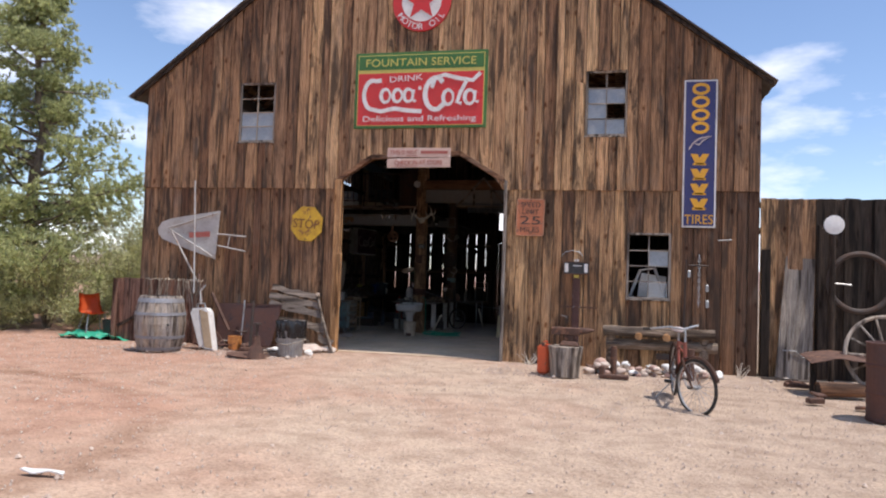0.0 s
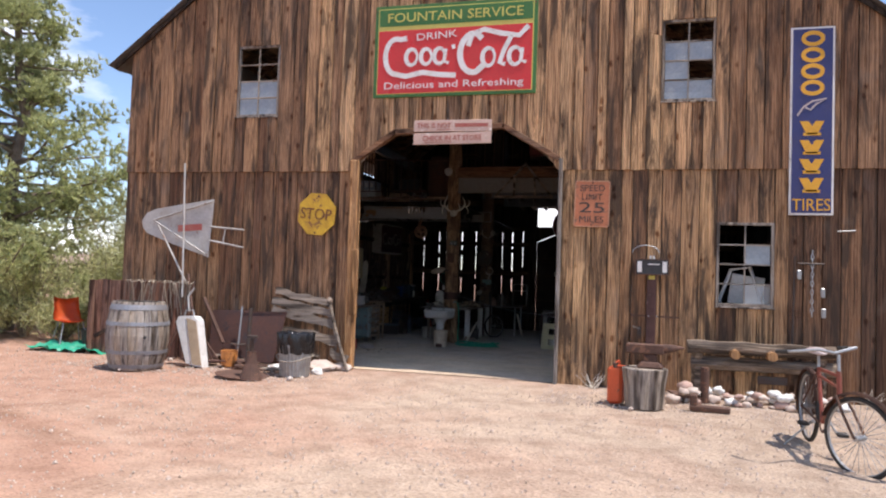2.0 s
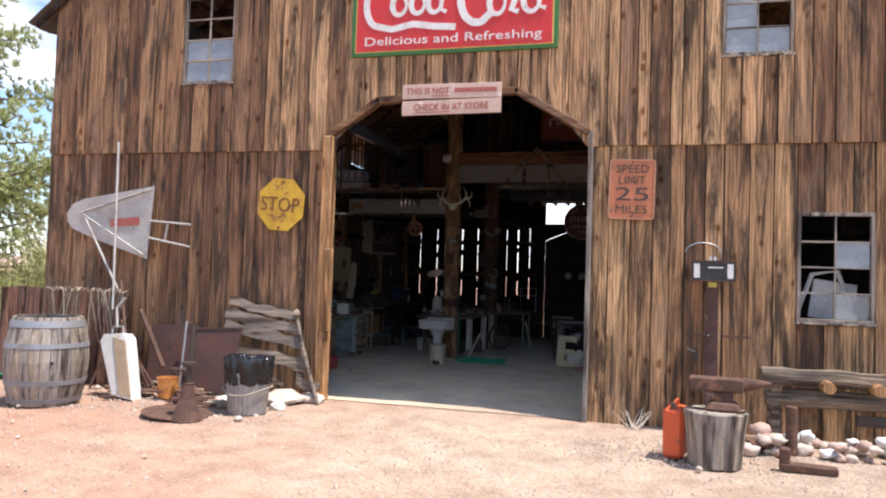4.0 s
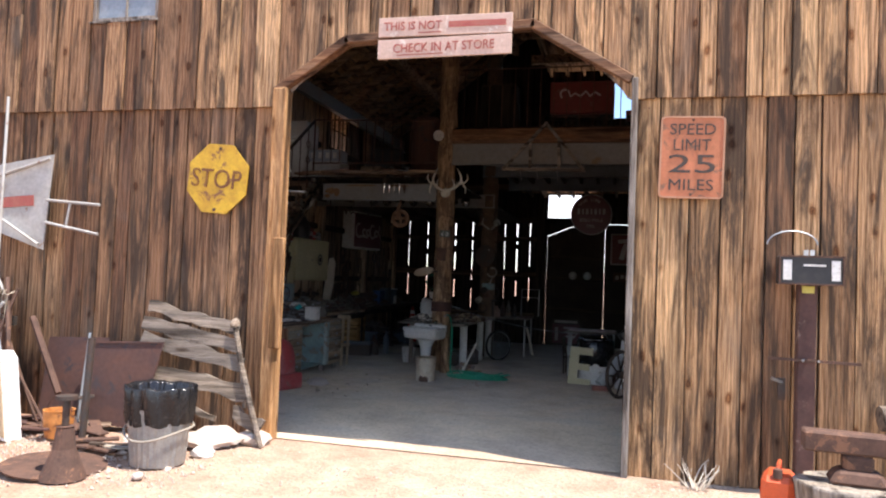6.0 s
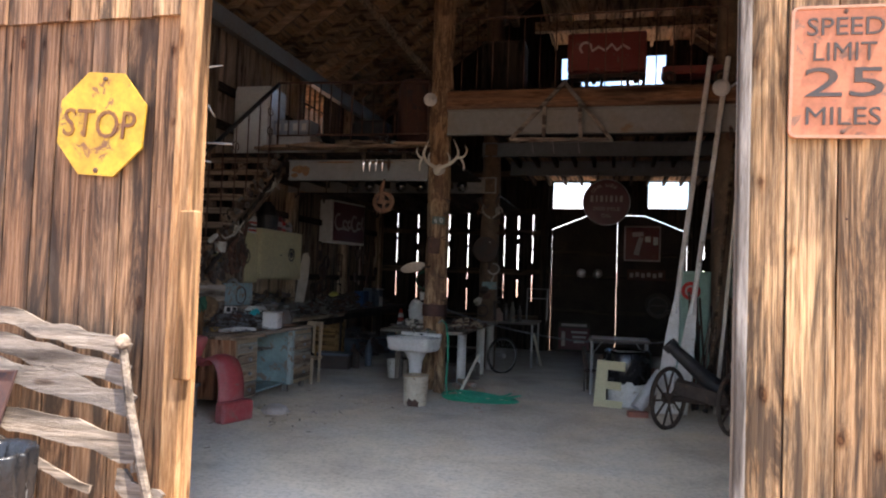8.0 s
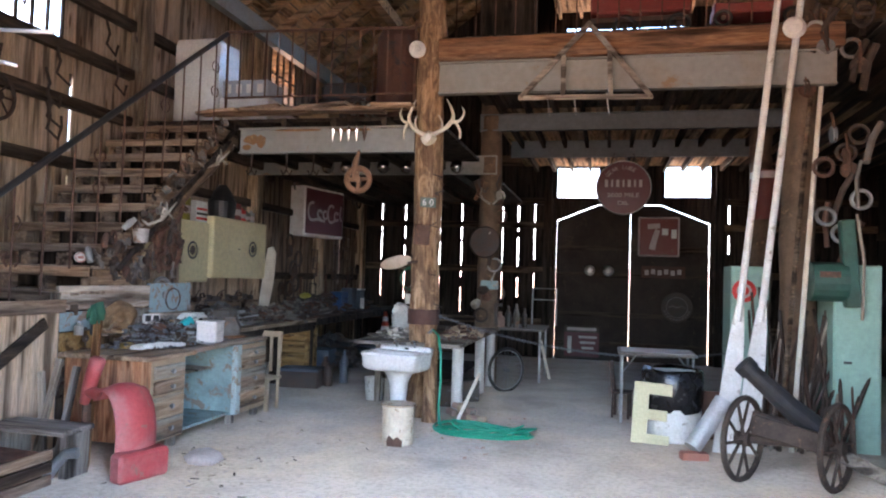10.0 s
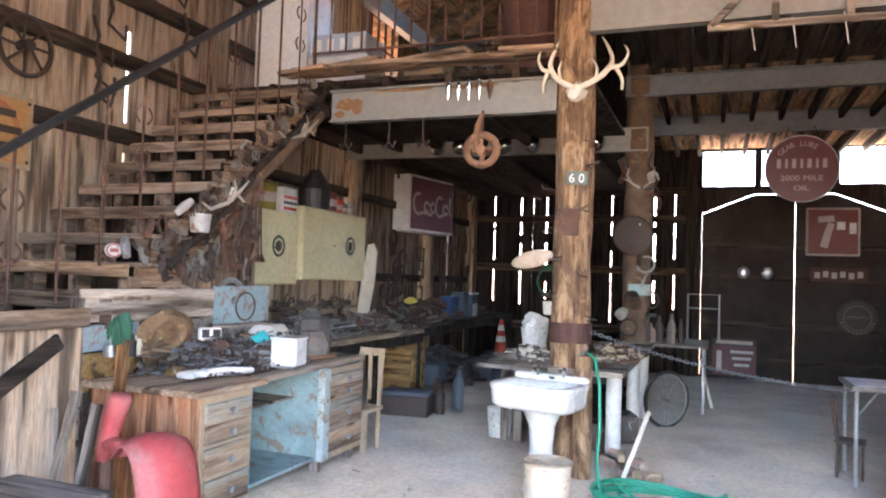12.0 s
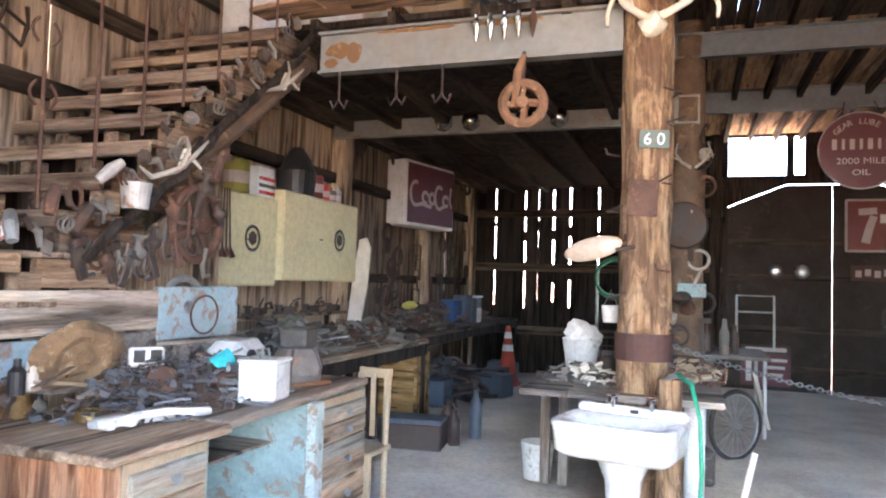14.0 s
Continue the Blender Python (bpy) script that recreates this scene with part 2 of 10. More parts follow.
M["ply"] = wood("red_plywood", (0.26, 0.10, 0.05), (0.46, 0.22, 0.12), (0.62, 0.36, 0.22), "Z", (0.45, 0.27, 0.18), 0.4, vary=0.0)
M["desk"] = wood("worn_desk_top", (0.246, 0.167, 0.116), (0.435, 0.326, 0.239), (0.609, 0.493, 0.384), "Y", (0.33, 0.285, 0.24), 0.75, vary=0.2)
M["drawer"] = wood("chipped_drawer", (0.27, 0.185, 0.125), (0.40, 0.295, 0.21), (0.50, 0.395, 0.30), "Y", (0.37, 0.43, 0.40), 0.75, vary=0.4)
M["yellowwood"] = wood("yellow_wood", (0.2, 0.11, 0.04), (0.36, 0.215, 0.085), (0.46, 0.31, 0.145), "X", (0.35, 0.26, 0.14), 0.4, vary=0.1)
M["rust"] = paint("rust", (0.135, 0.072, 0.05), 0.85, 0.2, (0.05, 0.034, 0.03), 0.75, 6, (0.22, 0.11, 0.065), 0.2, 0.5)
M["iron"] = paint("dark_iron", (0.075, 0.062, 0.055), 0.65, 0.5, (0.17, 0.085, 0.05), 0.6, 7, bump=0.3)
M["black"] = paint("black_paint", (0.02, 0.02, 0.022), 0.45, 0.0, (0.09, 0.08, 0.07), 0.5, 6)
M["bag"] = paint("black_bag", (0.014, 0.014, 0.016), 0.16, 0.0, (0.03, 0.03, 0.03), 0.4, 8, bump=0.5)
M["galv"] = paint("galvanised", (0.42, 0.43, 0.43), 0.45, 0.75, (0.25, 0.22, 0.19), 0.6, 6, bump=0.2)
M["chrome"] = paint("chrome", (0.75, 0.76, 0.78), 0.14, 1.0, (0.4, 0.38, 0.35), 0.3, 5, bump=0.05)
M["steel"] = paint("grey_beam", (0.30, 0.30, 0.285), 0.6, 0.15, (0.40, 0.28, 0.15), 0.35, 2.2, (0.33, 0.15, 0.05), 0.02, 0.1)
M["steelwhite"] = paint("pale_beam", (0.265, 0.27, 0.26), 0.6, 0.1, (0.30, 0.235, 0.16), 0.6, 1.6, (0.25, 0.175, 0.11), 0.0, 0.1)
M["blue_steel"] = paint("blue_grey_beam", (0.17, 0.19, 0.205), 0.6, 0.2, (0.14, 0.12, 0.1), 0.5, 2.0, bump=0.1)
M["white"] = paint("white_enamel", (0.80, 0.79, 0.76), 0.22, 0.0, (0.5, 0.43, 0.34), 0.3, 5, bump=0.03)
M["flaked"] = wood("flaking_white_board", (0.26, 0.17, 0.12), (0.50, 0.41, 0.34), (0.68, 0.61, 0.54), "Y", (0.62, 0.57, 0.52), 0.6, vary=0.15)
M["flakedblue"] = paint("flaking_blue_board", (0.30, 0.42, 0.46), 0.75, 0.0, (0.42, 0.46, 0.45), 0.6, 5, (0.30, 0.22, 0.17), 0.3, 0.5)
M["brass"] = paint("dull_brass", (0.52, 0.36, 0.15), 0.35, 0.9, (0.25, 0.16, 0.08), 0.5, 8)
M["wire"] = paint("blue_grey_wire", (0.20, 0.215, 0.235), 0.5, 0.55, (0.14, 0.11, 0.1), 0.6, 9)
M["antler"] = paint("grey_antler", (0.46, 0.42, 0.36), 0.6, 0.0, (0.24, 0.19, 0.14), 0.7, 9, bump=0.4)
M["oldwheel"] = paint("brown_pulley", (0.25, 0.13, 0.075), 0.8, 0.0, (0.1, 0.06, 0.04), 0.7, 9, (0.38, 0.24, 0.15), 0.1, 0.4)
M["burl"] = paint("ochre_burl", (0.27, 0.165, 0.085), 0.8, 0.0, (0.12, 0.07, 0.04), 0.85, 7, (0.36, 0.25, 0.14), 0.15, 0.8)
M["olive"] = paint("olive_can", (0.30, 0.27, 0.045), 0.5, 0.1, (0.16, 0.13, 0.05), 0.6, 6)
M["dullred"] = paint("dull_sign_red", (0.17, 0.026, 0.022), 0.45, 0.0, (0.2, 0.06, 0.05), 0.6, 4, (0.16, 0.08, 0.06), 0.1)
M["stopred"] = paint("stop_letters", (0.17, 0.065, 0.025), 0.6, 0.1, (0.4, 0.2, 0.03), 0.7, 9)
M["pebble"] = paint("pebble", (0.58, 0.46, 0.37), 0.9, 0.0, (0.36, 0.25, 0.19), 0.6, 9, bump=0.5)
M["blade"] = paint("varnished_blade", (0.50, 0.40, 0.30), 0.35, 0.0, (0.3, 0.2, 0.13), 0.6, 5)
M["lens"] = paint("silvered_lamp", (0.80, 0.80, 0.80), 0.3, 0.85, (0.5, 0.48, 0.45), 0.4, 6)
M["sash"] = wood("grey_sash", (0.11, 0.085, 0.068), (0.27, 0.225, 0.19), (0.43, 0.38, 0.33), "Z", (0.3, 0.265, 0.235), 0.5, vary=0.4)
M["duct"] = paint("stove_pipe", (0.66, 0.66, 0.66), 0.4, 0.35, (0.4, 0.36, 0.32), 0.5, 7, bump=0.25)
M["glovegreen"] = paint("faded_green_cloth", (0.03, 0.12, 0.07), 0.9, 0.0, (0.04, 0.1, 0.07), 0.6, 12, bump=0.6)
M["palebox"] = paint("pale_blue_crate", (0.42, 0.47, 0.55), 0.5, 0.0, (0.3, 0.3, 0.3), 0.5, 5)
M["oldiron"] = paint("brown_old_iron", (0.085, 0.06, 0.046), 0.8, 0.3, (0.04, 0.03, 0.025), 0.7, 7, (0.17, 0.1, 0.065), 0.15, 0.5)
M["tanply"] = wood("tan_plywood", (0.36, 0.26, 0.18), (0.55, 0.42, 0.31), (0.66, 0.53, 0.41), "Z", (0.58, 0.46, 0.36), 0.6, vary=0.35)
# darker copy of the tan boards, with the rear wall's shade in its colour
M["tandark"] = wood("shaded_tan_board", (0.12, 0.085, 0.06), (0.24, 0.175, 0.13), (0.35, 0.27, 0.205), "Z", (0.24, 0.195, 0.16), 0.6, vary=0.45)
M["bikered"] = paint("rusty_bike_red", (0.30, 0.075, 0.05), 0.6, 0.2, (0.14, 0.07, 0.045), 0.7, 8, (0.2, 0.1, 0.06), 0.2)
M["rackX"] = wood("rack_plank", (0.09, 0.068, 0.052), (0.21, 0.168, 0.135), (0.36, 0.30, 0.25), "X", (0.25, 0.21, 0.18), 0.5, vary=0.5)
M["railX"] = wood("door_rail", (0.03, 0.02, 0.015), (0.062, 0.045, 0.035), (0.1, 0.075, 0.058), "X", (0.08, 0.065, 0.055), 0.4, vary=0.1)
M["whitep"] = paint("white_paint", (0.78, 0.77, 0.74), 0.6, 0.0, (0.5, 0.44, 0.36), 0.5, 6, (0.4, 0.36, 0.3), 0.1, 0.15)
M["cream"] = paint("cream_metal", (0.78, 0.70, 0.42), 0.5, 0.0, (0.55, 0.46, 0.27), 0.35, 3, bump=0.05)
M["creamE"] = paint("cream_letter", (0.62, 0.565, 0.34), 0.55, 0.0, (0.6, 0.5, 0.3), 0.3, 5, (0.3, 0.2, 0.12), 0.04)
M["bone"] = paint("bone", (0.74, 0.68, 0.57), 0.6, 0.0, (0.45, 0.35, 0.24), 0.5, 8, bump=0.3)
M["red"] = paint("faded_red_fender", (0.47, 0.075, 0.075), 0.6, 0.0, (0.45, 0.24, 0.22), 0.8, 4, (0.30, 0.15, 0.12), 0.12, 0.2)
M["signred"] = paint("sign_red", (0.62, 0.028, 0.025), 0.35, 0.0, (0.4, 0.06, 0.05), 0.35, 4, (0.2, 0.08, 0.05), -0.15)
M["signgreen"] = paint("sign_green", (0.04, 0.16, 0.03), 0.4, 0.0, (0.09, 0.13, 0.05), 0.4, 4)
M["signyellow"] = paint("sign_yellow", (0.62, 0.55, 0.12), 0.45, 0.0, (0.4, 0.33, 0.1), 0.4, 6)
M["gold"] = paint("sign_gold", (0.72, 0.36, 0.02), 0.4, 0.0, (0.5, 0.24, 0.03), 0.3, 6)
M["navy"] = paint("sign_navy", (0.025, 0.028, 0.13), 0.35, 0.0, (0.07, 0.06, 0.1), 0.4, 5)
M["stop"] = paint("stop_yellow", (0.66, 0.40, 0.025), 0.45, 0.1, (0.36, 0.16, 0.03), 0.75, 5, (0.25, 0.11, 0.04), 0.12)
M["speed"] = paint("speed_orange", (0.54, 0.185, 0.085), 0.5, 0.1, (0.38, 0.15, 0.07), 0.75, 7, (0.24, 0.12, 0.07), 0.12)
M["speedrim"] = paint("worn_sign_rim", (0.50, 0.27, 0.16), 0.55, 0.1, (0.35, 0.16, 0.09), 0.6, 9)
M["letters"] = paint("dark_letters", (0.055, 0.042, 0.035), 0.6, 0.0, (0.14, 0.08, 0.05), 0.4, 8)
M["letterred"] = paint("red_letters", (0.38, 0.09, 0.07), 0.6, 0.0, (0.5, 0.3, 0.22), 0.4, 8)
M["pinkboard"] = paint("faded_pink_board", (0.62, 0.44, 0.36), 0.7, 0.0, (0.5, 0.35, 0.27), 0.5, 5, (0.72, 0.62, 0.54), 0.12)
M["maroon"] = paint("maroon_sign", (0.12, 0.022, 0.03), 0.4, 0.0, (0.12, 0.06, 0.06), 0.5, 5)
M["palesign"] = paint("pale_sign_print", (0.5, 0.42, 0.4), 0.5, 0.0, (0.35, 0.25, 0.23), 0.5, 7)
M["orange"] = paint("orange_plastic", (0.78, 0.13, 0.025), 0.4, 0.0, (0.5, 0.14, 0.05), 0.3, 5)
M["can"] = paint("orange_can", (0.62, 0.10, 0.03), 0.45, 0.1, (0.3, 0.09, 0.05), 0.5, 5, (0.2, 0.09, 0.05), 0.0)
M["green"] = paint("hose_green", (0.02, 0.34, 0.20), 0.4, 0.0, (0.05, 0.2, 0.14), 0.4, 6)
M["mint"] = paint("mint_locker", (0.30, 0.48, 0.40), 0.45, 0.0, (0.22, 0.33, 0.28), 0.4, 2, bump=0.05)
M["darkgreen"] = paint("green_machine", (0.04, 0.11, 0.085), 0.5, 0.1, (0.06, 0.06, 0.05), 0.5, 4)
M["teal"] = paint("flaked_blue_paint", (0.28, 0.40, 0.395), 0.7, 0.0, (0.12, 0.15, 0.13), 0.6, 5, (0.25, 0.2, 0.15), 0.3, 0.35)
M["palteal"] = paint("pale_flaked_paint", (0.46, 0.56, 0.54), 0.7, 0.0, (0.3, 0.3, 0.25), 0.5, 9, (0.32, 0.25, 0.18), 0.35, 0.35)
M["bluebox"] = paint("blue_box", (0.03, 0.09, 0.24), 0.45, 0.0, (0.06, 0.08, 0.12), 0.5, 5)
M["slate"] = paint("slate_box", (0.08, 0.105, 0.14), 0.5, 0.0, (0.14, 0.13, 0.12), 0.5, 5)
M["rubber"] = paint("rubber", (0.025, 0.024, 0.023), 0.8, 0.0, (0.13, 0.11, 0.09), 0.5, 7, bump=0.3)
M["hose_metal"] = paint("weathered_vane", (0.50, 0.48, 0.45), 0.6, 0.35, (0.30, 0.24, 0.19), 0.6, 3, (0.3, 0.18, 0.12), 0.0)
M["rope"] = paint("rope", (0.36, 0.31, 0.25), 0.9, 0.0, (0.2, 0.17, 0.14), 0.5, 20, bump=0.6)
M["barrel"] = wood("barrel_stave", (0.17, 0.13, 0.10), (0.33, 0.275, 0.22), (0.46, 0.40, 0.335), "Z", (0.37, 0.345, 0.32), 0.7, vary=0.45)
M["hoop"] = paint("barrel_hoop", (0.30, 0.31, 0.33), 0.6, 0.5, (0.22, 0.17, 0.14), 0.6, 5)
M["rock"] = paint("pale_rock", (0.56, 0.47, 0.40), 0.9, 0.0, (0.4, 0.26, 0.2), 0.6, 5, bump=0.8)
M["rockred"] = paint("pink_rock", (0.46, 0.31, 0.25), 0.9, 0.0, (0.3, 0.2, 0.17), 0.6, 5, bump=0.8)
M["sheet"] = paint("rusty_sheet", (0.10, 0.052, 0.043), 0.75, 0.25, (0.2, 0.09, 0.06), 0.6, 3, (0.07, 0.05, 0.05), 0.2, 0.4)
M["roof"] = paint("roof_sheet", (0.20, 0.18, 0.165), 0.6, 0.5, (0.16, 0.1, 0.07), 0.6, 2)
M["cloth"] = paint("clutter_grey", (0.20, 0.18, 0.16), 0.8, 0.1, (0.12, 0.09, 0.07), 0.6, 9, (0.3, 0.17, 0.1), 0.1, 0.5)
M["clutter"] = paint("clutter_dark", (0.085, 0.075, 0.07), 0.6, 0.4, (0.17, 0.1, 0.06), 0.6, 9, (0.25, 0.25, 0.25), 0.05, 0.5)
M["paper"] = paint("tan_card", (0.46, 0.35, 0.23), 0.85, 0.0, (0.3, 0.21, 0.13), 0.5, 6)
M["conor"] = paint("cone_red", (0.55, 0.07, 0.035), 0.6, 0.0, (0.2, 0.06, 0.04), 0.5, 5)
M["aqua"] = paint("aqua_plastic", (0.02, 0.45, 0.48), 0.3, 0.0, (0.05, 0.3, 0.35), 0.3, 6)
M["terra"] = paint("brick_red", (0.4, 0.16, 0.11), 0.9, 0.0, (0.3, 0.15, 0.12), 0.5, 8, bump=0.5)
M["tag"] = paint("grimy_green_tag", (0.10, 0.15, 0.125), 0.6, 0.0, (0.2, 0.17, 0.14), 0.95, 14, (0.16, 0.11, 0.08), 0.3)
M["signtan"] = paint("faded_orange_enamel", (0.55, 0.27, 0.09), 0.5, 0.0, (0.5, 0.36, 0.2), 0.8, 5, (0.3, 0.16, 0.08), 0.12)
M["orangerust"] = paint("orange_rust", (0.25, 0.125, 0.05), 0.9, 0.0, (0.2, 0.14, 0.1), 0.9, 14, (0.36, 0.22, 0.1), 0.2, 0.3)
M["bucketcream"] = paint("cream_bucket", (0.72, 0.64, 0.50), 0.55, 0.0, (0.42, 0.27, 0.15), 0.75, 6, (0.26, 0.13, 0.07), 0.08, 0.15)
M["oxide"] = paint("oxide_red_post", (0.10, 0.045, 0.036), 0.7, 0.1, (0.05, 0.035, 0.03), 0.7, 5, (0.22, 0.15, 0.12), 0.15, 0.4)
M["glow"] = paint("yellow_pail", (0.66, 0.27, 0.07), 0.5, 0.1, (0.3, 0.12, 0.04), 0.7, 7, (0.2, 0.08, 0.04), 0.2)


def glass_material():
    m, n, l, b = shader("dusty_glass")
    vec, _ = coords(n, l, (1, 1, 1))
    b.inputs["Base Color"].default_value = (0.9, 0.94, 0.95, 1)
    b.inputs["Transmission Weight"].default_value = 0.85
    b.inputs["IOR"].default_value = 1.45
    l.new(ramp_of(n, l, noise_of(n, l, vec, 5), [(0.3, (0.03,) * 3), (0.8, (0.25,) * 3)]), b.inputs["Roughness"])
    return m


M["glass"] = glass_material()
M["dustglass"] = paint("clouded_glass", (0.25, 0.29, 0.33), 0.12, 0.0, (0.5, 0.5, 0.48), 0.5, 4, bump=0.02)


def ground_material():
    m, n, l, b = shader("desert_gravel")
    tc = n.new("ShaderNodeTexCoord")
    o = tc.outputs["Object"]
    sep = n.new("ShaderNodeSeparateXYZ")
    l.new(o, sep.inputs["Vector"])
    big = noise_of(n, l, o, 0.35, 5, 0.6, 0.4)
    mid = noise_of(n, l, o, 2.6, 6, 0.62, 0.2)
    fine = noise_of(n, l, o, 38, 5, 0.7)
    shift = n.new("ShaderNodeMath")
    shift.operation = "MULTIPLY_ADD"
    l.new(sep.outputs["X"], shift.inputs[0])
    shift.inputs[1].default_value = 0.05
    l.new(big, shift.inputs[2])
    c = ramp_of(n, l, shift.outputs["Value"], [(0.28, (0.44, 0.27, 0.19)), (0.62, (0.505, 0.385, 0.285))])
    c = blend(n, l, c, ramp_of(n, l, mid, [(0.32, (0.72, 0.68, 0.66)), (0.55, (1, 1, 1)), (0.75, (1.14, 1.12, 1.1))]), 0.9, "MULTIPLY")
    c = blend(n, l, c, ramp_of(n, l, fine, [(0.3, (0.62, 0.6, 0.58)), (0.5, (1, 1, 1)), (0.72, (1.22, 1.2, 1.17))]), 0.9, "MULTIPLY")
    dist, wob = n.new("ShaderNodeVectorMath"), n.new("ShaderNodeMath")
    dist.operation = "DISTANCE"
    l.new(o, dist.inputs[0])
    dist.inputs[1].default_value = (-4.0, -8.0, 0.0)
    wob.operation = "MULTIPLY_ADD"
    l.new(mid, wob.inputs[0])
    wob.inputs[1].default_value = 0.7
    l.new(dist.outputs["Value"], wob.inputs[2])
    scaled = n.new("ShaderNodeMath")
    scaled.operation, scaled.inputs[1].default_value = "MULTIPLY", 0.1
    l.new(wob.outputs["Value"], scaled.inputs[0])
    rut = ramp_of(n, l, scaled.outputs["Value"], [(0.375, (1, 1, 1)), (0.392, (0.66, 0.58, 0.54)), (0.405, (0.72, 0.65, 0.6)), (0.43, (1, 1, 1))])
    c = blend(n, l, c, rut, ramp_of(n, l, big, [(0.36, (0.15,) * 3), (0.55, (0.95,) * 3)]), "MULTIPLY")
    l.new(c, b.inputs["Base Color"])
    b.inputs["Diffuse Roughness"].default_value = 1.0
    b.inputs["Roughness"].default_value = 0.95
    b.inputs["Specular IOR Level"].default_value = 0.15
    peb = n.new("ShaderNodeTexVoronoi")
    peb.inputs["Scale"].default_value = 26
    l.new(o, peb.inputs["Vector"])
    h = n.new("ShaderNodeMath")
    h.operation = "ADD"
    l.new(fine, h.inputs[0])
    l.new(peb.outputs["Distance"], h.inputs[1])
    relief(n, l, b, h.outputs["Value"], 0.8, 0.02)
    return m


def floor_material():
    """Yard dust at the sill, tan trodden dust, then grey earth darkened for lost light."""
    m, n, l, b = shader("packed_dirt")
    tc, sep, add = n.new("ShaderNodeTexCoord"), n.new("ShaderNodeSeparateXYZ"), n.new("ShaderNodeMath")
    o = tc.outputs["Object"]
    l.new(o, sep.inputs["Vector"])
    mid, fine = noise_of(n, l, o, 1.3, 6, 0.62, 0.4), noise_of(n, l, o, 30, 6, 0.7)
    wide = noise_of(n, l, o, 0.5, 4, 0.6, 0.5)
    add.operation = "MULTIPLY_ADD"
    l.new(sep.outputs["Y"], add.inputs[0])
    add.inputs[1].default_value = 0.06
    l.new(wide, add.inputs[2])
    # ramp also darkens inwards, imitating the falloff of light from the doorway
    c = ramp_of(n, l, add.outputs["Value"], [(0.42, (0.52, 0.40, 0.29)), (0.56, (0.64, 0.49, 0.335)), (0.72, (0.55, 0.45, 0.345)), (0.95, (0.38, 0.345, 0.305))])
    c = blend(n, l, c, ramp_of(n, l, mid, [(0.3, (0.74, 0.72, 0.7)), (0.52, (1, 1, 1)), (0.75, (1.12, 1.12, 1.12))]), 0.9, "MULTIPLY")
    c = blend(n, l, c, ramp_of(n, l, fine, [(0.28, (0.6,) * 3), (0.5, (1, 1, 1)), (0.75, (1.2,) * 3)]), 0.8, "MULTIPLY")
    l.new(c, b.inputs["Base Color"])
    b.inputs["Diffuse Roughness"].default_value = 1.0
    b.inputs["Roughness"].default_value = 0.95
    b.inputs["Specular IOR Level"].default_value = 0.15
    relief(n, l, b, fine, 0.7, 0.015)
    return m


def leaf_material(name, a, c, thin=0.35):
    """Leaves that let part of the light through."""
    m, n, l, b = shader(name)
    geo = n.new("ShaderNodeNewGeometry")
    col = ramp_of(n, l, geo.outputs["Random Per Island"], [(0.0, a), (0.7, c), (1.0, tuple(v * 1.5 for v in c))])
    l.new(col, b.inputs["Base Color"])
    b.inputs["Roughness"].default_value = 0.6
    out = [k for k in n if k.type == "OUTPUT_MATERIAL"][0]
    tr, mx = n.new("ShaderNodeBsdfTranslucent"), n.new("ShaderNodeMixShader")
    l.new(col, tr.inputs["Color"])
    mx.inputs["Fac"].default_value = thin
    l.new(b.outputs["BSDF"], mx.inputs[1])
    l.new(tr.outputs["BSDF"], mx.inputs[2])
    l.new(mx.outputs["Shader"], out.inputs["Surface"])
    return m


def log_material():
    """Peeled log: smooth orange wood with rough dark strips of bark left on."""
    m, n, l, b = shader("part_peeled_log")
    vec, _ = coords(n, l, (16, 16, 1.3))
    fibre = noise_of(n, l, vec, 2.4, 8, 0.72, 0.5)
    vec2, _ = coords(n, l, (7.5, 7.5, 2.6))
    patch = noise_of(n, l, vec2, 1.3, 8, 0.72, 0.9)
    c = ramp_of(n, l, fibre, [(0.34, (0.24, 0.125, 0.06)), (0.5, (0.48, 0.295, 0.16)), (0.68, (0.66, 0.47, 0.30))])
    k = ramp_of(n, l, patch, [(0.44, (0, 0, 0)), (0.54, (1, 1, 1))])
    c = blend(n, l, c, ramp_of(n, l, fibre, [(0.35, (0.11, 0.06, 0.035)), (0.7, (0.33, 0.19, 0.11))]), k)
    l.new(c, b.inputs["Base Color"])
    b.inputs["Roughness"].default_value = 0.85
    h = n.new("ShaderNodeMath")
    h.operation = "ADD"
    l.new(patch, h.inputs[0])
    l.new(fibre, h.inputs[1])
    relief(n, l, b, h.outputs["Value"], 1.0, 0.03)
    return m


M["log"] = log_material()
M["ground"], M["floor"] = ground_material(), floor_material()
M["needle"] = leaf_material("pine_needles", (0.22, 0.26, 0.11), (0.50, 0.52, 0.25), 0.55)
M["scrub"] = leaf_material("scrub_leaves", (0.25, 0.265, 0.115), (0.52, 0.51, 0.25), 0.5)
M["twig"] = leaf_material("dry_twigs", (0.14, 0.105, 0.075), (0.33, 0.27, 0.2), 0.0)
M["bark"] = paint("grey_bark", (0.24, 0.19, 0.15), 0.9, 0.0, (0.07, 0.05, 0.04), 0.7, 9, bump=0.9)


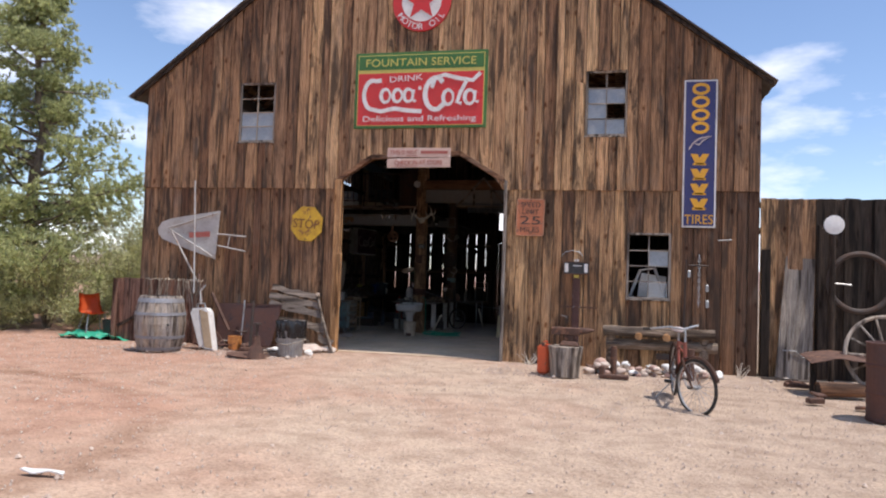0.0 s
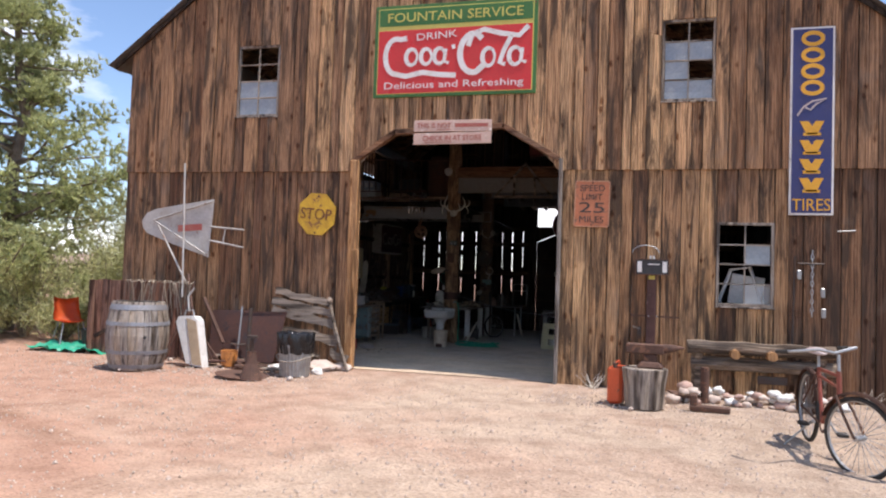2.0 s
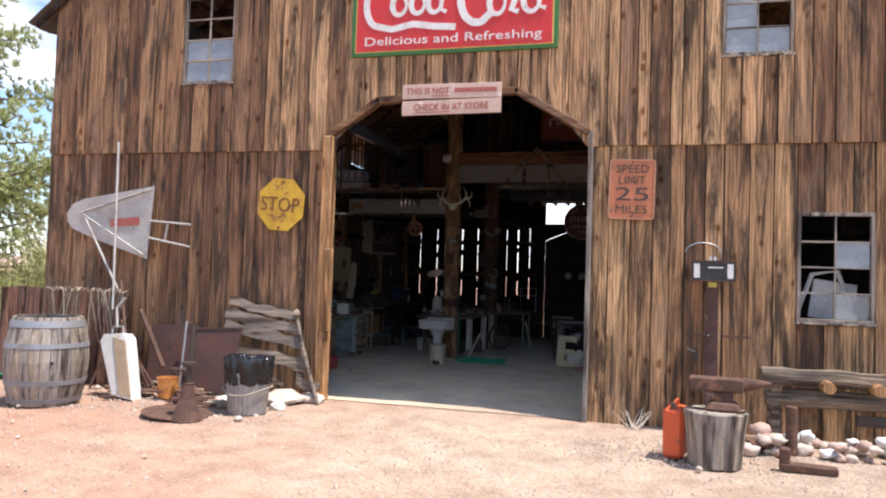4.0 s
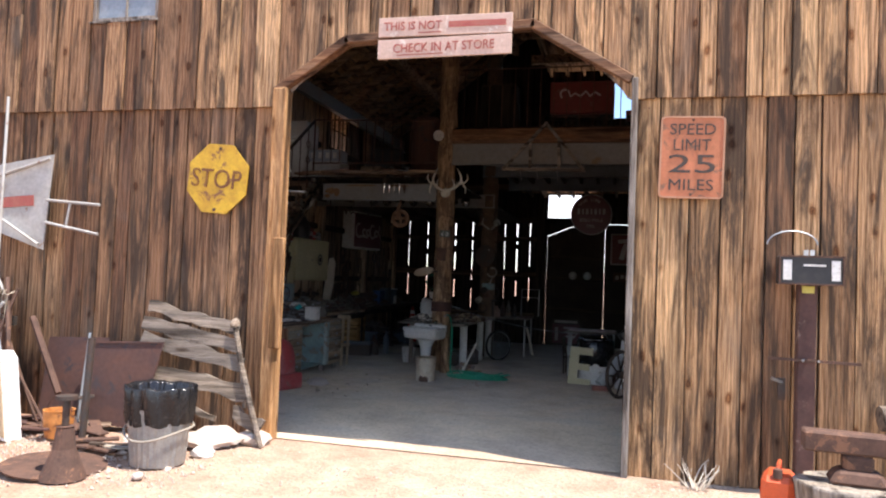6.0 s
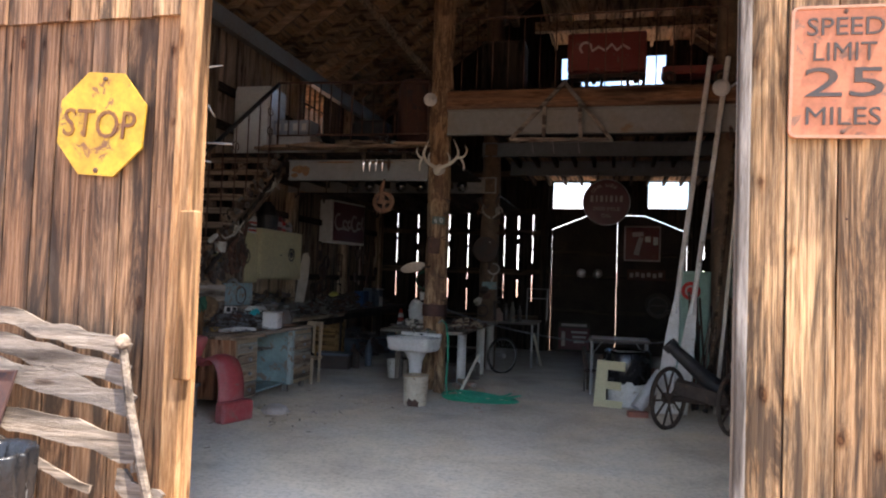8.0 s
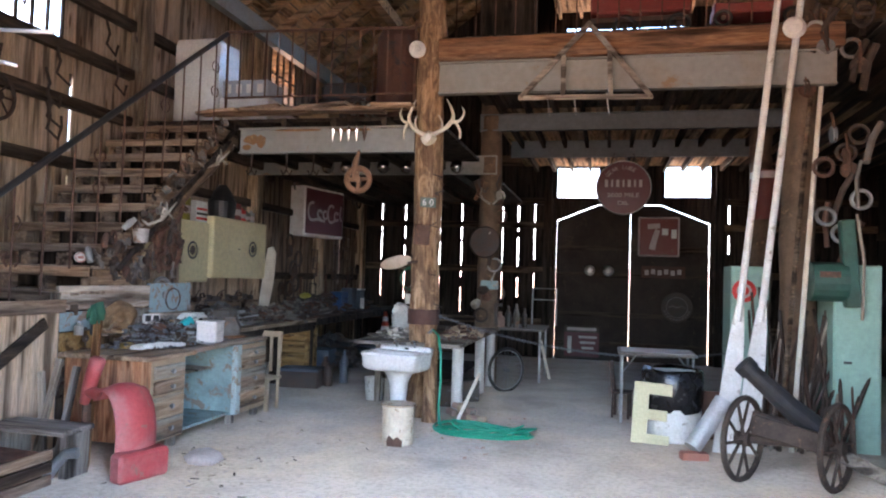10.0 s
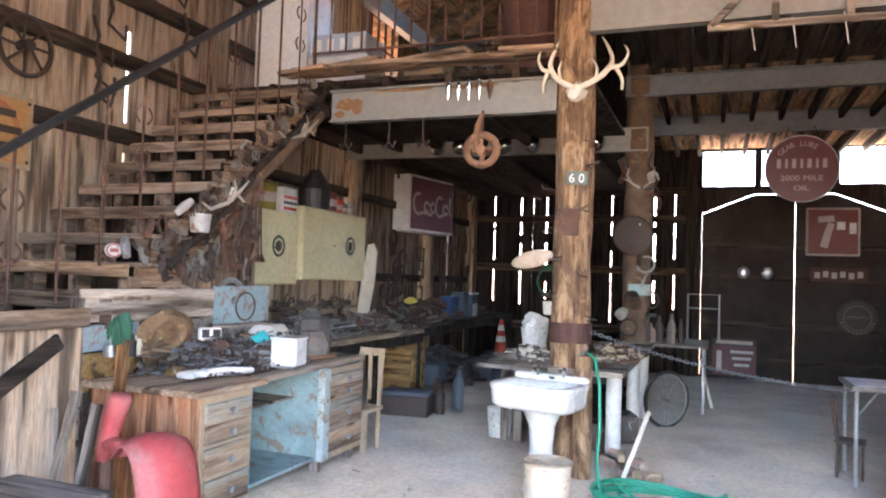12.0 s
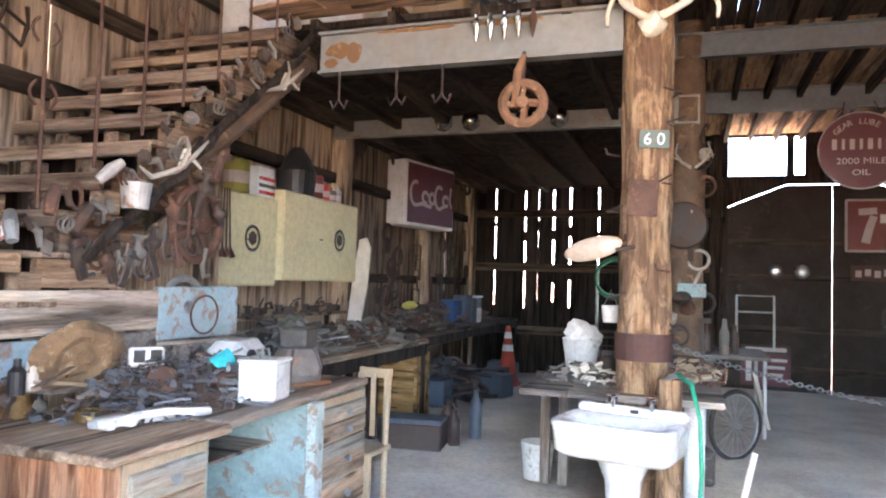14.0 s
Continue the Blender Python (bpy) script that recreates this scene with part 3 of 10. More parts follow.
# ---- mesh helpers ----
def part(name, bm, material, parent=None, label="", m=None, smooth=False):
    """Links a bmesh (or a mesh) as one object under a thing or a part."""
    if isinstance(bm, bmesh.types.BMesh):
        bmesh.ops.recalc_face_normals(bm, faces=bm.faces)
        me = bpy.data.meshes.new(name)
        bm.to_mesh(me)
        bm.free()
    else:
        me = bm
    if smooth:
        for p in me.polygons:
            p.use_smooth = True
    if not me.materials:
        me.materials.append(M[material])
    ob = new(name, me)
    if parent:
        ob.parent = parent
    if m is not None:
        ob.matrix_basis = m
    if label:
        ob["label"] = label
    return ob


def thing(name, m, label, category, group="", kind=""):
    ob = new(name)
    ob.empty_display_size = 0.1
    ob.matrix_basis = m
    return tagged(ob, label, category, group, kind)


def solo(name, bm, material, label, category, m=None, group="", kind="", smooth=False):
    return tagged(part(name, bm, material, None, "", m, smooth), label, category, group, kind)


def B():
    return bmesh.new()


def box(bm, c, s, rot=None, bevel=0.0, taper=1.0):
    """A box round c with sizes s, turned by Euler degrees, its edges rounded by bevel."""
    r = bmesh.ops.create_cube(bm, size=1.0)
    vs = r["verts"]
    for v in vs:
        k = taper if v.co.z > 0 else 1.0
        v.co = Vector((v.co.x * s[0] * k, v.co.y * s[1] * k, v.co.z * s[2]))
    if bevel:
        es = list({e for v in vs for e in v.link_edges})
        vs = list({v for f in bmesh.ops.bevel(bm, geom=es, offset=bevel, segments=1, affect="EDGES")["faces"] for v in f.verts} | {v for v in vs if v.is_valid})
    t = Matrix.Translation(c) @ (Euler([radians(a) for a in rot]).to_matrix().to_4x4() if rot else Matrix())
    for v in vs:
        v.co = t @ v.co
    return bm


def bx(c, s, rot=None, bevel=0.0, taper=1.0):
    return box(B(), c, s, rot, bevel, taper)


def tube(bm, pts, r, seg=8, closed=False):
    """A round bar along pts; r is one radius or one for each point."""
    pts = [Vector(p) for p in pts]
    n = len(pts)
    rs = r if isinstance(r, (list, tuple)) else [r] * n
    rings, side = [], None
    for i, p in enumerate(pts):
        d = (pts[(i + 1) % n] - pts[i - 1]) if closed else (pts[min(i + 1, n - 1)] - pts[max(i - 1, 0)])
        d.normalize()
        if side is None:
            side = d.orthogonal().normalized()
        side = (side - d * side.dot(d)).normalized()
        up = d.cross(side)
        rings.append([bm.verts.new(p + rs[i] * (side * math.cos(2 * math.pi * k / seg) + up * math.sin(2 * math.pi * k / seg))) for k in range(seg)])
    for i in range(n if closed else n - 1):
        a, b = rings[i], rings[(i + 1) % n]
        for k in range(seg):
            bm.faces.new((a[k], a[(k + 1) % seg], b[(k + 1) % seg], b[k]))
    if not closed:
        bm.faces.new(rings[0][::-1])
        bm.faces.new(rings[-1])
    return bm


def tb(pts, r, seg=8, closed=False):
    return tube(B(), pts, r, seg, closed)


def lathe(bm, prof, seg=24, at=(0, 0, 0), m=None):
    """A turned shape round z from (radius, height) pairs."""
    rings = []
    for r, z in prof:
        if r < 1e-5:
            rings.append([bm.verts.new((0, 0, z))])
        else:
            rings.append([bm.verts.new((r * math.cos(2 * math.pi * k / seg), r * math.sin(2 * math.pi * k / seg), z)) for k in range(seg)])
    for a, b in zip(rings, rings[1:]):
        for k in range(seg):
            q = [a[k % len(a)], a[(k + 1) % seg % len(a)], b[(k + 1) % seg % len(b)], b[k % len(b)]]
            q = list(dict.fromkeys(q))
            if len(q) > 2:
                bm.faces.new(q)
    t = Matrix.Translation(at) @ (m or Matrix())
    for ring in rings:
        for v in ring:
            v.co = t @ v.co
    return bm


def la(prof, seg=24, at=(0, 0, 0), m=None):
    return lathe(B(), prof, seg, at, m)


def slab(bm, outline, y0, y1):
    """An outline in x and z, thick from y0 to y1."""
    a = [bm.verts.new((x, y0, z)) for x, z in outline]
    b = [bm.verts.new((x, y1, z)) for x, z in outline]
    bm.faces.new(a)
    bm.faces.new(b[::-1])
    for i in range(len(a)):
        j = (i + 1) % len(a)
        bm.faces.new((a[j], a[i], b[i], b[j]))
    return bm


def sl(outline, y0, y1):
    return slab(B(), outline, y0, y1)


def arc(cx, cz, r, a0, a1, n=24, sx=1.0, sz=1.0):
    return [(cx + sx * r * math.cos(radians(a0 + (a1 - a0) * i / n)), cz + sz * r * math.sin(radians(a0 + (a1 - a0) * i / n))) for i in range(n + 1)]


def ribbon(pts, w, y0, y1):
    """A flat stroke in x and z along pts, of width w (one or one for each point)."""
    bm = B()
    ws = w if isinstance(w, (list, tuple)) else [w] * len(pts)
    left, right = [], []
    for i, (x, z) in enumerate(pts):
        x0, z0 = pts[max(i - 1, 0)]
        x1, z1 = pts[min(i + 1, len(pts) - 1)]
        d = math.hypot(x1 - x0, z1 - z0) or 1
        nx, nz = -(z1 - z0) / d * ws[i] / 2, (x1 - x0) / d * ws[i] / 2
        left.append((x + nx, z + nz))
        right.append((x - nx, z - nz))
    rows = [[bm.verts.new((p[0], y, p[1])) for p, y in ((l, y0), (r, y0), (r, y1), (l, y1))] for l, r in zip(left, right)]
    for a, b in zip(rows, rows[1:]):
        for k in range(4):
            bm.faces.new((a[k], a[(k + 1) % 4], b[(k + 1) % 4], b[k]))
    bm.faces.new(rows[0])
    bm.faces.new(rows[-1])
    bmesh.ops.recalc_face_normals(bm, faces=bm.faces[:])
    return bm


def lettering(body, height, width=0.0, thick=0.004):
    """Raised letters as a mesh, centred, in the x-z plane and facing -y."""
    cu = bpy.data.curves.new("letters", "FONT")
    cu.body, cu.align_x, cu.extrude, cu.resolution_u = body, "CENTER", thick, 3
    ob = bpy.data.objects.new("letters", cu)
    scene.collection.objects.link(ob)
    me = bpy.data.meshes.new_from_object(ob.evaluated_get(bpy.context.evaluated_depsgraph_get()))
    bpy.data.objects.remove(ob)
    co = np.array([v.co for v in me.vertices])
    lo, hi = co.min(0), co.max(0)
    kz = height / (hi[1] - lo[1])
    kx = width / (hi[0] - lo[0]) if width else kz
    for v in me.vertices:
        v.co = Vector(((v.co.x - (lo[0] + hi[0]) / 2) * kx, -v.co.z, (v.co.y - (lo[1] + hi[1]) / 2) * kz))
    me.materials.clear()
    return me


def words(name, text, height, width, material, parent, m):
    """One raised part for each word of a line of lettering, parted at the widest gaps."""
    bm = B()
    bm.from_mesh(lettering(text, height, width))
    todo, runs = set(bm.faces), []
    while todo:
        f = todo.pop()
        isle, edge = [f], [f]
        while edge:
            for e in edge.pop().edges:
                for g in e.link_faces:
                    if g in todo:
                        todo.remove(g)
                        isle.append(g)
                        edge.append(g)
        xs = [v.co.x for g in isle for v in g.verts]
        runs.append((min(xs), max(xs), isle))
    runs.sort(key=lambda q: q[0])
    gaps, reach = [], runs[0][1]
    for i, q in enumerate(runs[1:], 1):
        gaps.append((q[0] - reach, i))
        reach = max(reach, q[1])
    cuts = [0, *sorted(i for _, i in sorted(gaps)[::-1][:text.count(" ")]), len(runs)]
    for a, b in zip(cuts, cuts[1:]):
        out, seen = B(), {}
        for _, _, isle in runs[a:b]:
            for g in isle:
                out.faces.new([seen.setdefault(v, None) or seen.update({v: out.verts.new(v.co)}) or seen[v] for v in g.verts])
        part(name, out, material, parent, m=m)
    bm.free()


def rough_up(bm, amount, scale=3.0, seed=0.0):
    for v in bm.verts:
        v.co += amount * noise.noise_vector(v.co * scale + Vector((seed, seed * 1.7, seed * 0.3)))
    return bm


def boulder(r, seed, flat=0.7, sub=2):
    bm = B()
    bmesh.ops.create_icosphere(bm, subdivisions=sub, radius=r)
    for v in bm.verts:
        v.co *= 1 + 0.45 * noise.noise(v.co / r * 1.1 + Vector((seed, 0, seed * 2.3)))
        v.co.z *= flat
    return bm


def board(u0, u1, b0, b1, t0, t1, w, th, to_world, rng, levels=5, wobble=0.006):
    """One upright board with uneven edges; to_world turns (along the wall, outwards, up) into a place."""
    me = bpy.data.meshes.new("plank")
    vs, fs = [], []
    tilt = rng.uniform(-0.003, 0.003)
    for i in range(levels):
        k = i / (levels - 1)
        ul, ur = u0 + rng.uniform(0, wobble), u1 - rng.uniform(0, wobble)
        zl, zr, ww = b0 + (t0 - b0) * k, b1 + (t1 - b1) * k, w + tilt * (k - 0.5)
        cup = rng.uniform(-0.002, 0.002)
        vs += [to_world(ul, ww + cup, zl), to_world(ur, ww - cup, zr), to_world(ur, ww + th, zr), to_world(ul, ww + th, zl)]
    for i in range(levels - 1):
        a, b = 4 * i, 4 * i + 4
        for k in range(4):
            fs.append((a + k, a + (k + 1) % 4, b + (k + 1) % 4, b + k))
    fs += [(3, 2, 1, 0), tuple(range(4 * levels - 4, 4 * levels))]
    me.from_pydata([tuple(v) for v in vs], [], fs)
    return me


def board_wall(parent, to_world, u0, u1, bottom, top, holes, cuts, wide, gap, w, th, material, seed, slits=0.0, joints=0.0, lap=0.0):
    """Upright boards from u0 to u1, broken at holes (u0, u1, z0, z1)."""
    rng = random.Random(seed)
    stops = sorted({u0, u1, *[c for c in cuts if u0 < c < u1], *[h[i] for h in holes for i in (0, 1) if u0 < h[i] < u1]})
    edges = []
    for a, b in zip(stops, stops[1:]):
        k = max(1, round((b - a) / wide))
        ws = [rng.uniform(0.75, 1.3) for _ in range(k)]
        at = a
        for q in ws:
            nxt = at + (b - a) * q / sum(ws)
            edges.append((at, nxt))
            at = nxt
    for n_b, (a, b) in enumerate(edges):
        g0, g1 = gap * rng.uniform(0.3, 1.2), gap * rng.uniform(0.3, 1.2)
        if rng.random() < slits:
            g1 += rng.uniform(0.008, 0.026)
        mid = (a + b) / 2
        spans = [(None, None)]
        for h in sorted(holes, key=lambda q: q[2]):
            if h[0] < mid < h[1]:
                spans = spans[:-1] + [(spans[-1][0], h[2]), (h[3], None)]
        for z0, z1 in spans:
            zs = [z0 if z0 is not None else bottom(a), z0 if z0 is not None else bottom(b), z1 if z1 is not None else top(a), z1 if z1 is not None else top(b)]
            if min(zs[2] - zs[0], zs[3] - zs[1]) < 0.02:
                continue
            off = w + rng.uniform(-0.004, 0.004) - lap * (n_b % 2)
            breaks = [0.0, 1.0]
            if zs[2] - zs[0] > 1.5 and rng.random() < joints:
                breaks = [0.0, rng.uniform(0.25, 0.75), 1.0]
            for k0, k1 in zip(breaks, breaks[1:]):
                q = [zs[0] + (zs[2] - zs[0]) * k0, zs[1] + (zs[3] - zs[1]) * k0, zs[0] + (zs[2] - zs[0]) * k1 - 0.004, zs[1] + (zs[3] - zs[1]) * k1 - 0.004]
                part("plank", board(a + g0 / 2, b - g1 / 2, *q, off, th, to_world, rng), material, parent)


# ---- the setting ----
EAVE_L, EAVE_R, RIDGE_X, RIDGE_Z, EAVE_Z = -5.66, 5.72, 0.03, 8.98, 4.70
LEFT, RIGHT, BACK = -4.75, 5.55, 13.2


def roof_z(u):
    k = (u - EAVE_L) / (RIDGE_X - EAVE_L) if u < RIDGE_X else (EAVE_R - u) / (EAVE_R - RIDGE_X)
    return EAVE_Z + (RIDGE_Z - EAVE_Z) * k


def floor_z(y):
    return -0.2 * min(max((y - 7.0) / 6.2, 0), 1)


def ground():
    bm = B()
    xs = sorted({-900, -300, -100, -50, -30, -20, *[-14 + 0.5 * i for i in range(57)], 20, 30, 50, 100, 300, 900})
    ys = sorted({-900, -300, -100, -50, -30, *[-18 + 0.5 * i for i in range(41)], 4, 7, 10, 13, 20, 40, 100, 300, 900})
    grid = {}
    for x in xs:
        for y in ys:
            z = 0.025 * noise.noise((x * 0.7, y * 0.7, 0)) + 0.012 * noise.noise((x * 2.1, y * 2.1, 4)) - 0.015
            if abs(x) < 6 and -0.6 < y < 14:
                z = -0.004 if y < 0.6 else -0.3
            if abs(x) > 25 or abs(y) > 25:
                z = -0.1
            grid[x, y] = bm.verts.new((x, y, z))
    for x0, x1 in zip(xs, xs[1:]):
        for y0, y1 in zip(ys, ys[1:]):
            bm.faces.new((grid[x0, y0], grid[x1, y0], grid[x1, y1], grid[x0, y1]))
    tagged(part("ground", bm, "ground", smooth=True), "pale pinkish desert ground of dust and gravel", "ground", kind="structure")


def gravel():
    rng = random.Random(5)
    vs, fs = [], []
    for i in range(15000):
        x, y = rng.uniform(-8, 8), -11.5 + 11.3 * rng.random() ** 0.8
        if rng.random() < 0.35:
            x, y = rng.uniform(-5.2, 5.6), rng.uniform(-1.6, -0.15)
            if -1.4 < x < 1.5:
                continue
        r = rng.uniform(0.004, 0.010) * (2.4 if rng.random() < 0.03 else 1)
        b = len(vs)
        a = rng.uniform(0, 6)
        for k in range(5):
            q = a + 2 * math.pi * k / 5
            vs.append((x + r * 1.3 * math.cos(q), y + r * math.sin(q), 0.0 + rng.uniform(-0.02, 0.0)))
        for k in range(3):
            q = a + 0.5 + 2 * math.pi * k / 3
            vs.append((x + r * 0.6 * math.cos(q), y + r * 0.5 * math.sin(q), r * rng.uniform(0.25, 0.6)))
        fs += [(b + 5, b + 6, b + 7), (b, b + 1, b + 5), (b + 1, b + 2, b + 6), (b + 2, b + 3, b + 6), (b + 3, b + 4, b + 7), (b + 4, b, b + 5),
               (b + 1, b + 6, b + 5), (b + 3, b + 7, b + 6), (b + 4, b + 5, b + 7)]
    me = bpy.data.meshes.new("gravel")
    me.from_pydata(vs, [], fs)
    tagged(part("gravel", me, "pebble"), "loose pale gravel scattered over the yard", "gravel", kind="stuff")


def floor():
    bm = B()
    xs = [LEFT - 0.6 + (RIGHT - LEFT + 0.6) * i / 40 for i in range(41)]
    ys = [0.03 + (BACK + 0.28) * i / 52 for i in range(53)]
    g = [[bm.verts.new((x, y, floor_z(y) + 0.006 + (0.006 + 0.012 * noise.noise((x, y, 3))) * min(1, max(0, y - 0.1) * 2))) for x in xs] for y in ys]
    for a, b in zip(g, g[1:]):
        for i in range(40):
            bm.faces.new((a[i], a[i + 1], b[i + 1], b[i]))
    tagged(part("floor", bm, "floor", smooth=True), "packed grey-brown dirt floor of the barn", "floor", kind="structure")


def structure(name, label, category="wall"):
    return thing(name, Matrix(), label, category, kind="structure")


ARCH = [(-1.49, 3.07), (-0.85, 3.50), (0.76, 3.56), (1.53, 3.09)]


def arch_z(u):
    if u <= ARCH[0][0] + 1e-6 or u >= ARCH[-1][0] - 1e-6:
        return 2.91
    for (a, za), (b, zb) in zip(ARCH, ARCH[1:]):
        if a <= u <= b:
            return za + (zb - za) * (u - a) / (b - a)


def arch_bottom(u):
    return 2.91 if u <= ARCH[0][0] or u >= ARCH[-1][0] else arch_z(u)


DOOR_L, DOOR_R = -1.49, 1.57
WIN_UL, WIN_UR, WIN_LR = (-3.48, -2.76, 3.77, 4.88), (2.87, 3.55, 3.82, 4.92), (3.60, 4.29, 1.14, 2.22)


def front_wall():
    w = structure("wall_front", "weathered brown upright barn boards with dark gaps and a seam halfway up")
    face = lambda u, o, z: (u, o, z)
    board_wall(w, face, -5.42, DOOR_L, lambda u: 0.0, lambda u: 2.93, [], [], 0.2, 0.008, 0.0, 0.026, "barn", 11, lap=0.008)
    board_wall(w, face, DOOR_R, 4.46, lambda u: 0.0, lambda u: 2.93, [WIN_LR], [], 0.21, 0.008, 0.0, 0.026, "barnlight", 12, lap=0.008)
    board_wall(w, face, 4.46, 5.62, lambda u: 0.0, lambda u: 2.93, [], [], 0.2, 0.008, 0.0, 0.026, "barnumber", 13, lap=0.008)
    top = lambda u: roof_z(u) - 0.03
    board_wall(w, face, -5.42, -2.3, arch_bottom, top, [WIN_UL], [], 0.2, 0.009, -0.028, 0.026, "barn", 14, joints=0.12, lap=0.016)
    board_wall(w, face, -2.3, ARCH[-1][0], arch_bottom, top, [], [p[0] for p in ARCH], 0.19, 0.009, -0.028, 0.026, "barnhoney", 24, joints=0.12, lap=0.016)
    board_wall(w, face, ARCH[-1][0], 3.72, arch_bottom, top, [WIN_UR], [], 0.17, 0.009, -0.028, 0.026, "barnhoney", 15, joints=0.2, lap=0.018)
    board_wall(w, face, 3.72, 5.62, arch_bottom, top, [], [], 0.2, 0.009, -0.028, 0.026, "barn", 16, joints=0.12, lap=0.014)
    # unseen lining, added to keep light from leaking in between the boards
    inside = lambda u: top(u) - 0.05
    board_wall(w, face, -5.40, DOOR_L - 0.02, lambda u: 0.0, lambda u: 2.9, [], [], 0.5, -0.02, 0.035, 0.009, "tandark", 17)
    board_wall(w, face, DOOR_R + 0.09, 5.60, lambda u: 0.0, lambda u: 2.9, [WIN_LR], [], 0.5, -0.02, 0.035, 0.009, "tandark", 18)
    board_wall(w, face, -5.40, 5.60, lambda u: arch_bottom(u) + 0.02, inside, [WIN_UL, WIN_UR], [q[0] for q in ARCH], 0.5, -0.02, 0.008, 0.009, "tandark", 19)
    for z in (0.5, 1.75, 2.85):
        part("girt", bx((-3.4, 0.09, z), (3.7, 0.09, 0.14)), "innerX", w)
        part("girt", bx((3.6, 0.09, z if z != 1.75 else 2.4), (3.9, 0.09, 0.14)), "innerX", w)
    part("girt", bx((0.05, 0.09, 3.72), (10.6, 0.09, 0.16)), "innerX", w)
    # nail heads and knot plugs
    rng = random.Random(3)
    bm = B()
    for _ in range(120):
        x, z = rng.uniform(-5.3, 5.5), rng.choice([0.5, 1.75, 2.85]) + rng.uniform(-0.03, 0.03)
        if DOOR_L - 0.05 < x < DOOR_R + 0.05 or 3.5 < x < 4.4:
            continue
        lathe(bm, [(0.006, 0.0), (0.006, 0.004), (0, 0.006)], 6, (x, -0.004, z), pose(0, 0, 0, 90))
    part("nails", bm, "rust", w)


def rim(pts, w, y0, y1):
    return ribbon(pts, w, y0, y1)


def door_frame():
    d = structure("door_frame", "honey-coloured timber frame of the tall chamfered barn doorway", "door frame")
    part("jamb", rough_up(bx((-1.435, -0.02, 1.53), (0.13, 0.14, 3.08), bevel=0.012), 0.008, 2.5), "honey", d, "orange-brown round-edged jamb post")
    part("block", bx((-1.375, -0.075, 1.27), (0.10, 0.06, 0.96), bevel=0.01), "honey", d, "short pale plank nailed over the jamb")
    part("jamb", bx((1.575, -0.01, 1.53), (0.05, 0.13, 3.08), bevel=0.008), "greyZ", d, "thin grey jamb board")
    part("jamb", bx((1.63, 0.06, 1.53), (0.06, 0.05, 3.06), bevel=0.005), "honey", d)
    for (a, za), (b, zb) in zip(ARCH, ARCH[1:]):
        L, ang = math.hypot(b - a, zb - za), math.degrees(math.atan2(zb - za, b - a))
        part("arch_trim", bx(((a + b) / 2, 0.0, (za + zb) / 2 - 0.02), (L + 0.04, 0.12, 0.075), (0, -ang, 0), 0.008), "honeyX", d)


def window(name, w, panes, label, missing=(), clouded=(), rows=4):
    """A sash with two columns of panes let into the boards."""
    x0, x1, z0, z1 = w
    o = thing(name, pose((x0 + x1) / 2, 0.01, z0), label, "window", kind="structure")
    W, Hh = x1 - x0, z1 - z0
    fr = B()
    t = 0.035
    for c, s in (((-W / 2 + t / 2, 0, Hh / 2), (t, 0.06, Hh)), ((W / 2 - t / 2, 0, Hh / 2), (t, 0.06, Hh)),
                 ((0, 0, t / 2), (W - 2 * t, 0.06, t)), ((0, 0, Hh - t / 2), (W - 2 * t, 0.06, t))):
        box(fr, c, s, bevel=0.004)
    part("window_frame", fr, "sash", o)
    iw, ih = W - 2 * t, Hh - 2 * t
    part("muntin", bx((0, 0, Hh / 2), (0.016, 0.03, ih)), "greyZ", o)
    for r in range(1, rows):
        part("muntin", bx((0, 0, t + ih * r / rows), (iw, 0.028, 0.016)), "greyX", o)
    for r in range(rows):
        for c in (0, 1):
            k = (r, c)
            if k in missing:
                continue
            p = part("pane", bx(((c - 0.5) * iw / 2, 0.004, t + ih * (r + 0.5) / rows), (iw / 2 - 0.014, 0.004, ih / rows - 0.014)),
                     "dustglass" if k in clouded else "glass", o, "clouded grey-blue pane" if k in clouded else "")
            p.visible_shadow = False
    part("window_sill", bx((0, -0.035, -0.012), (W + 0.03, 0.05, 0.022), bevel=0.004), "sash", o)
    return o


def roof():
    r = structure("roof", "dark corrugated sheet roof with overhanging eaves", "roof")
    for x0, x1 in ((EAVE_L, RIDGE_X), (EAVE_R, RIDGE_X)):
        z0, z1 = roof_z(x0), roof_z(RIDGE_X)
        bm = B()
        n = 110
        y0, y1 = -0.16, BACK + 0.25
        rows = []
        for i in range(n + 1):
            y = y0 + (y1 - y0) * i / n
            h = 0.02 + 0.012 * math.cos(i * math.pi / 2)
            rows.append([bm.verts.new((x0 - (x1 - x0) * 0.02, y, z0 - (z1 - z0) * 0.02 + h)), bm.verts.new((x1, y, z1 + h))])
        for a, b in zip(rows, rows[1:]):
            bm.faces.new((a[0], b[0], b[1], a[1]))
        part("roof_sheet", bm, "roof", r)
        L = math.hypot(x1 - x0, z1 - z0)
        ang = math.degrees(math.atan2(z1 - z0, x1 - x0))
        part("verge_board", bx(((x0 + x1) / 2, -0.075, (z0 + z1) / 2 - 0.045), (L + 0.1, 0.03, 0.05), (0, -ang, 0)), "dark", r)


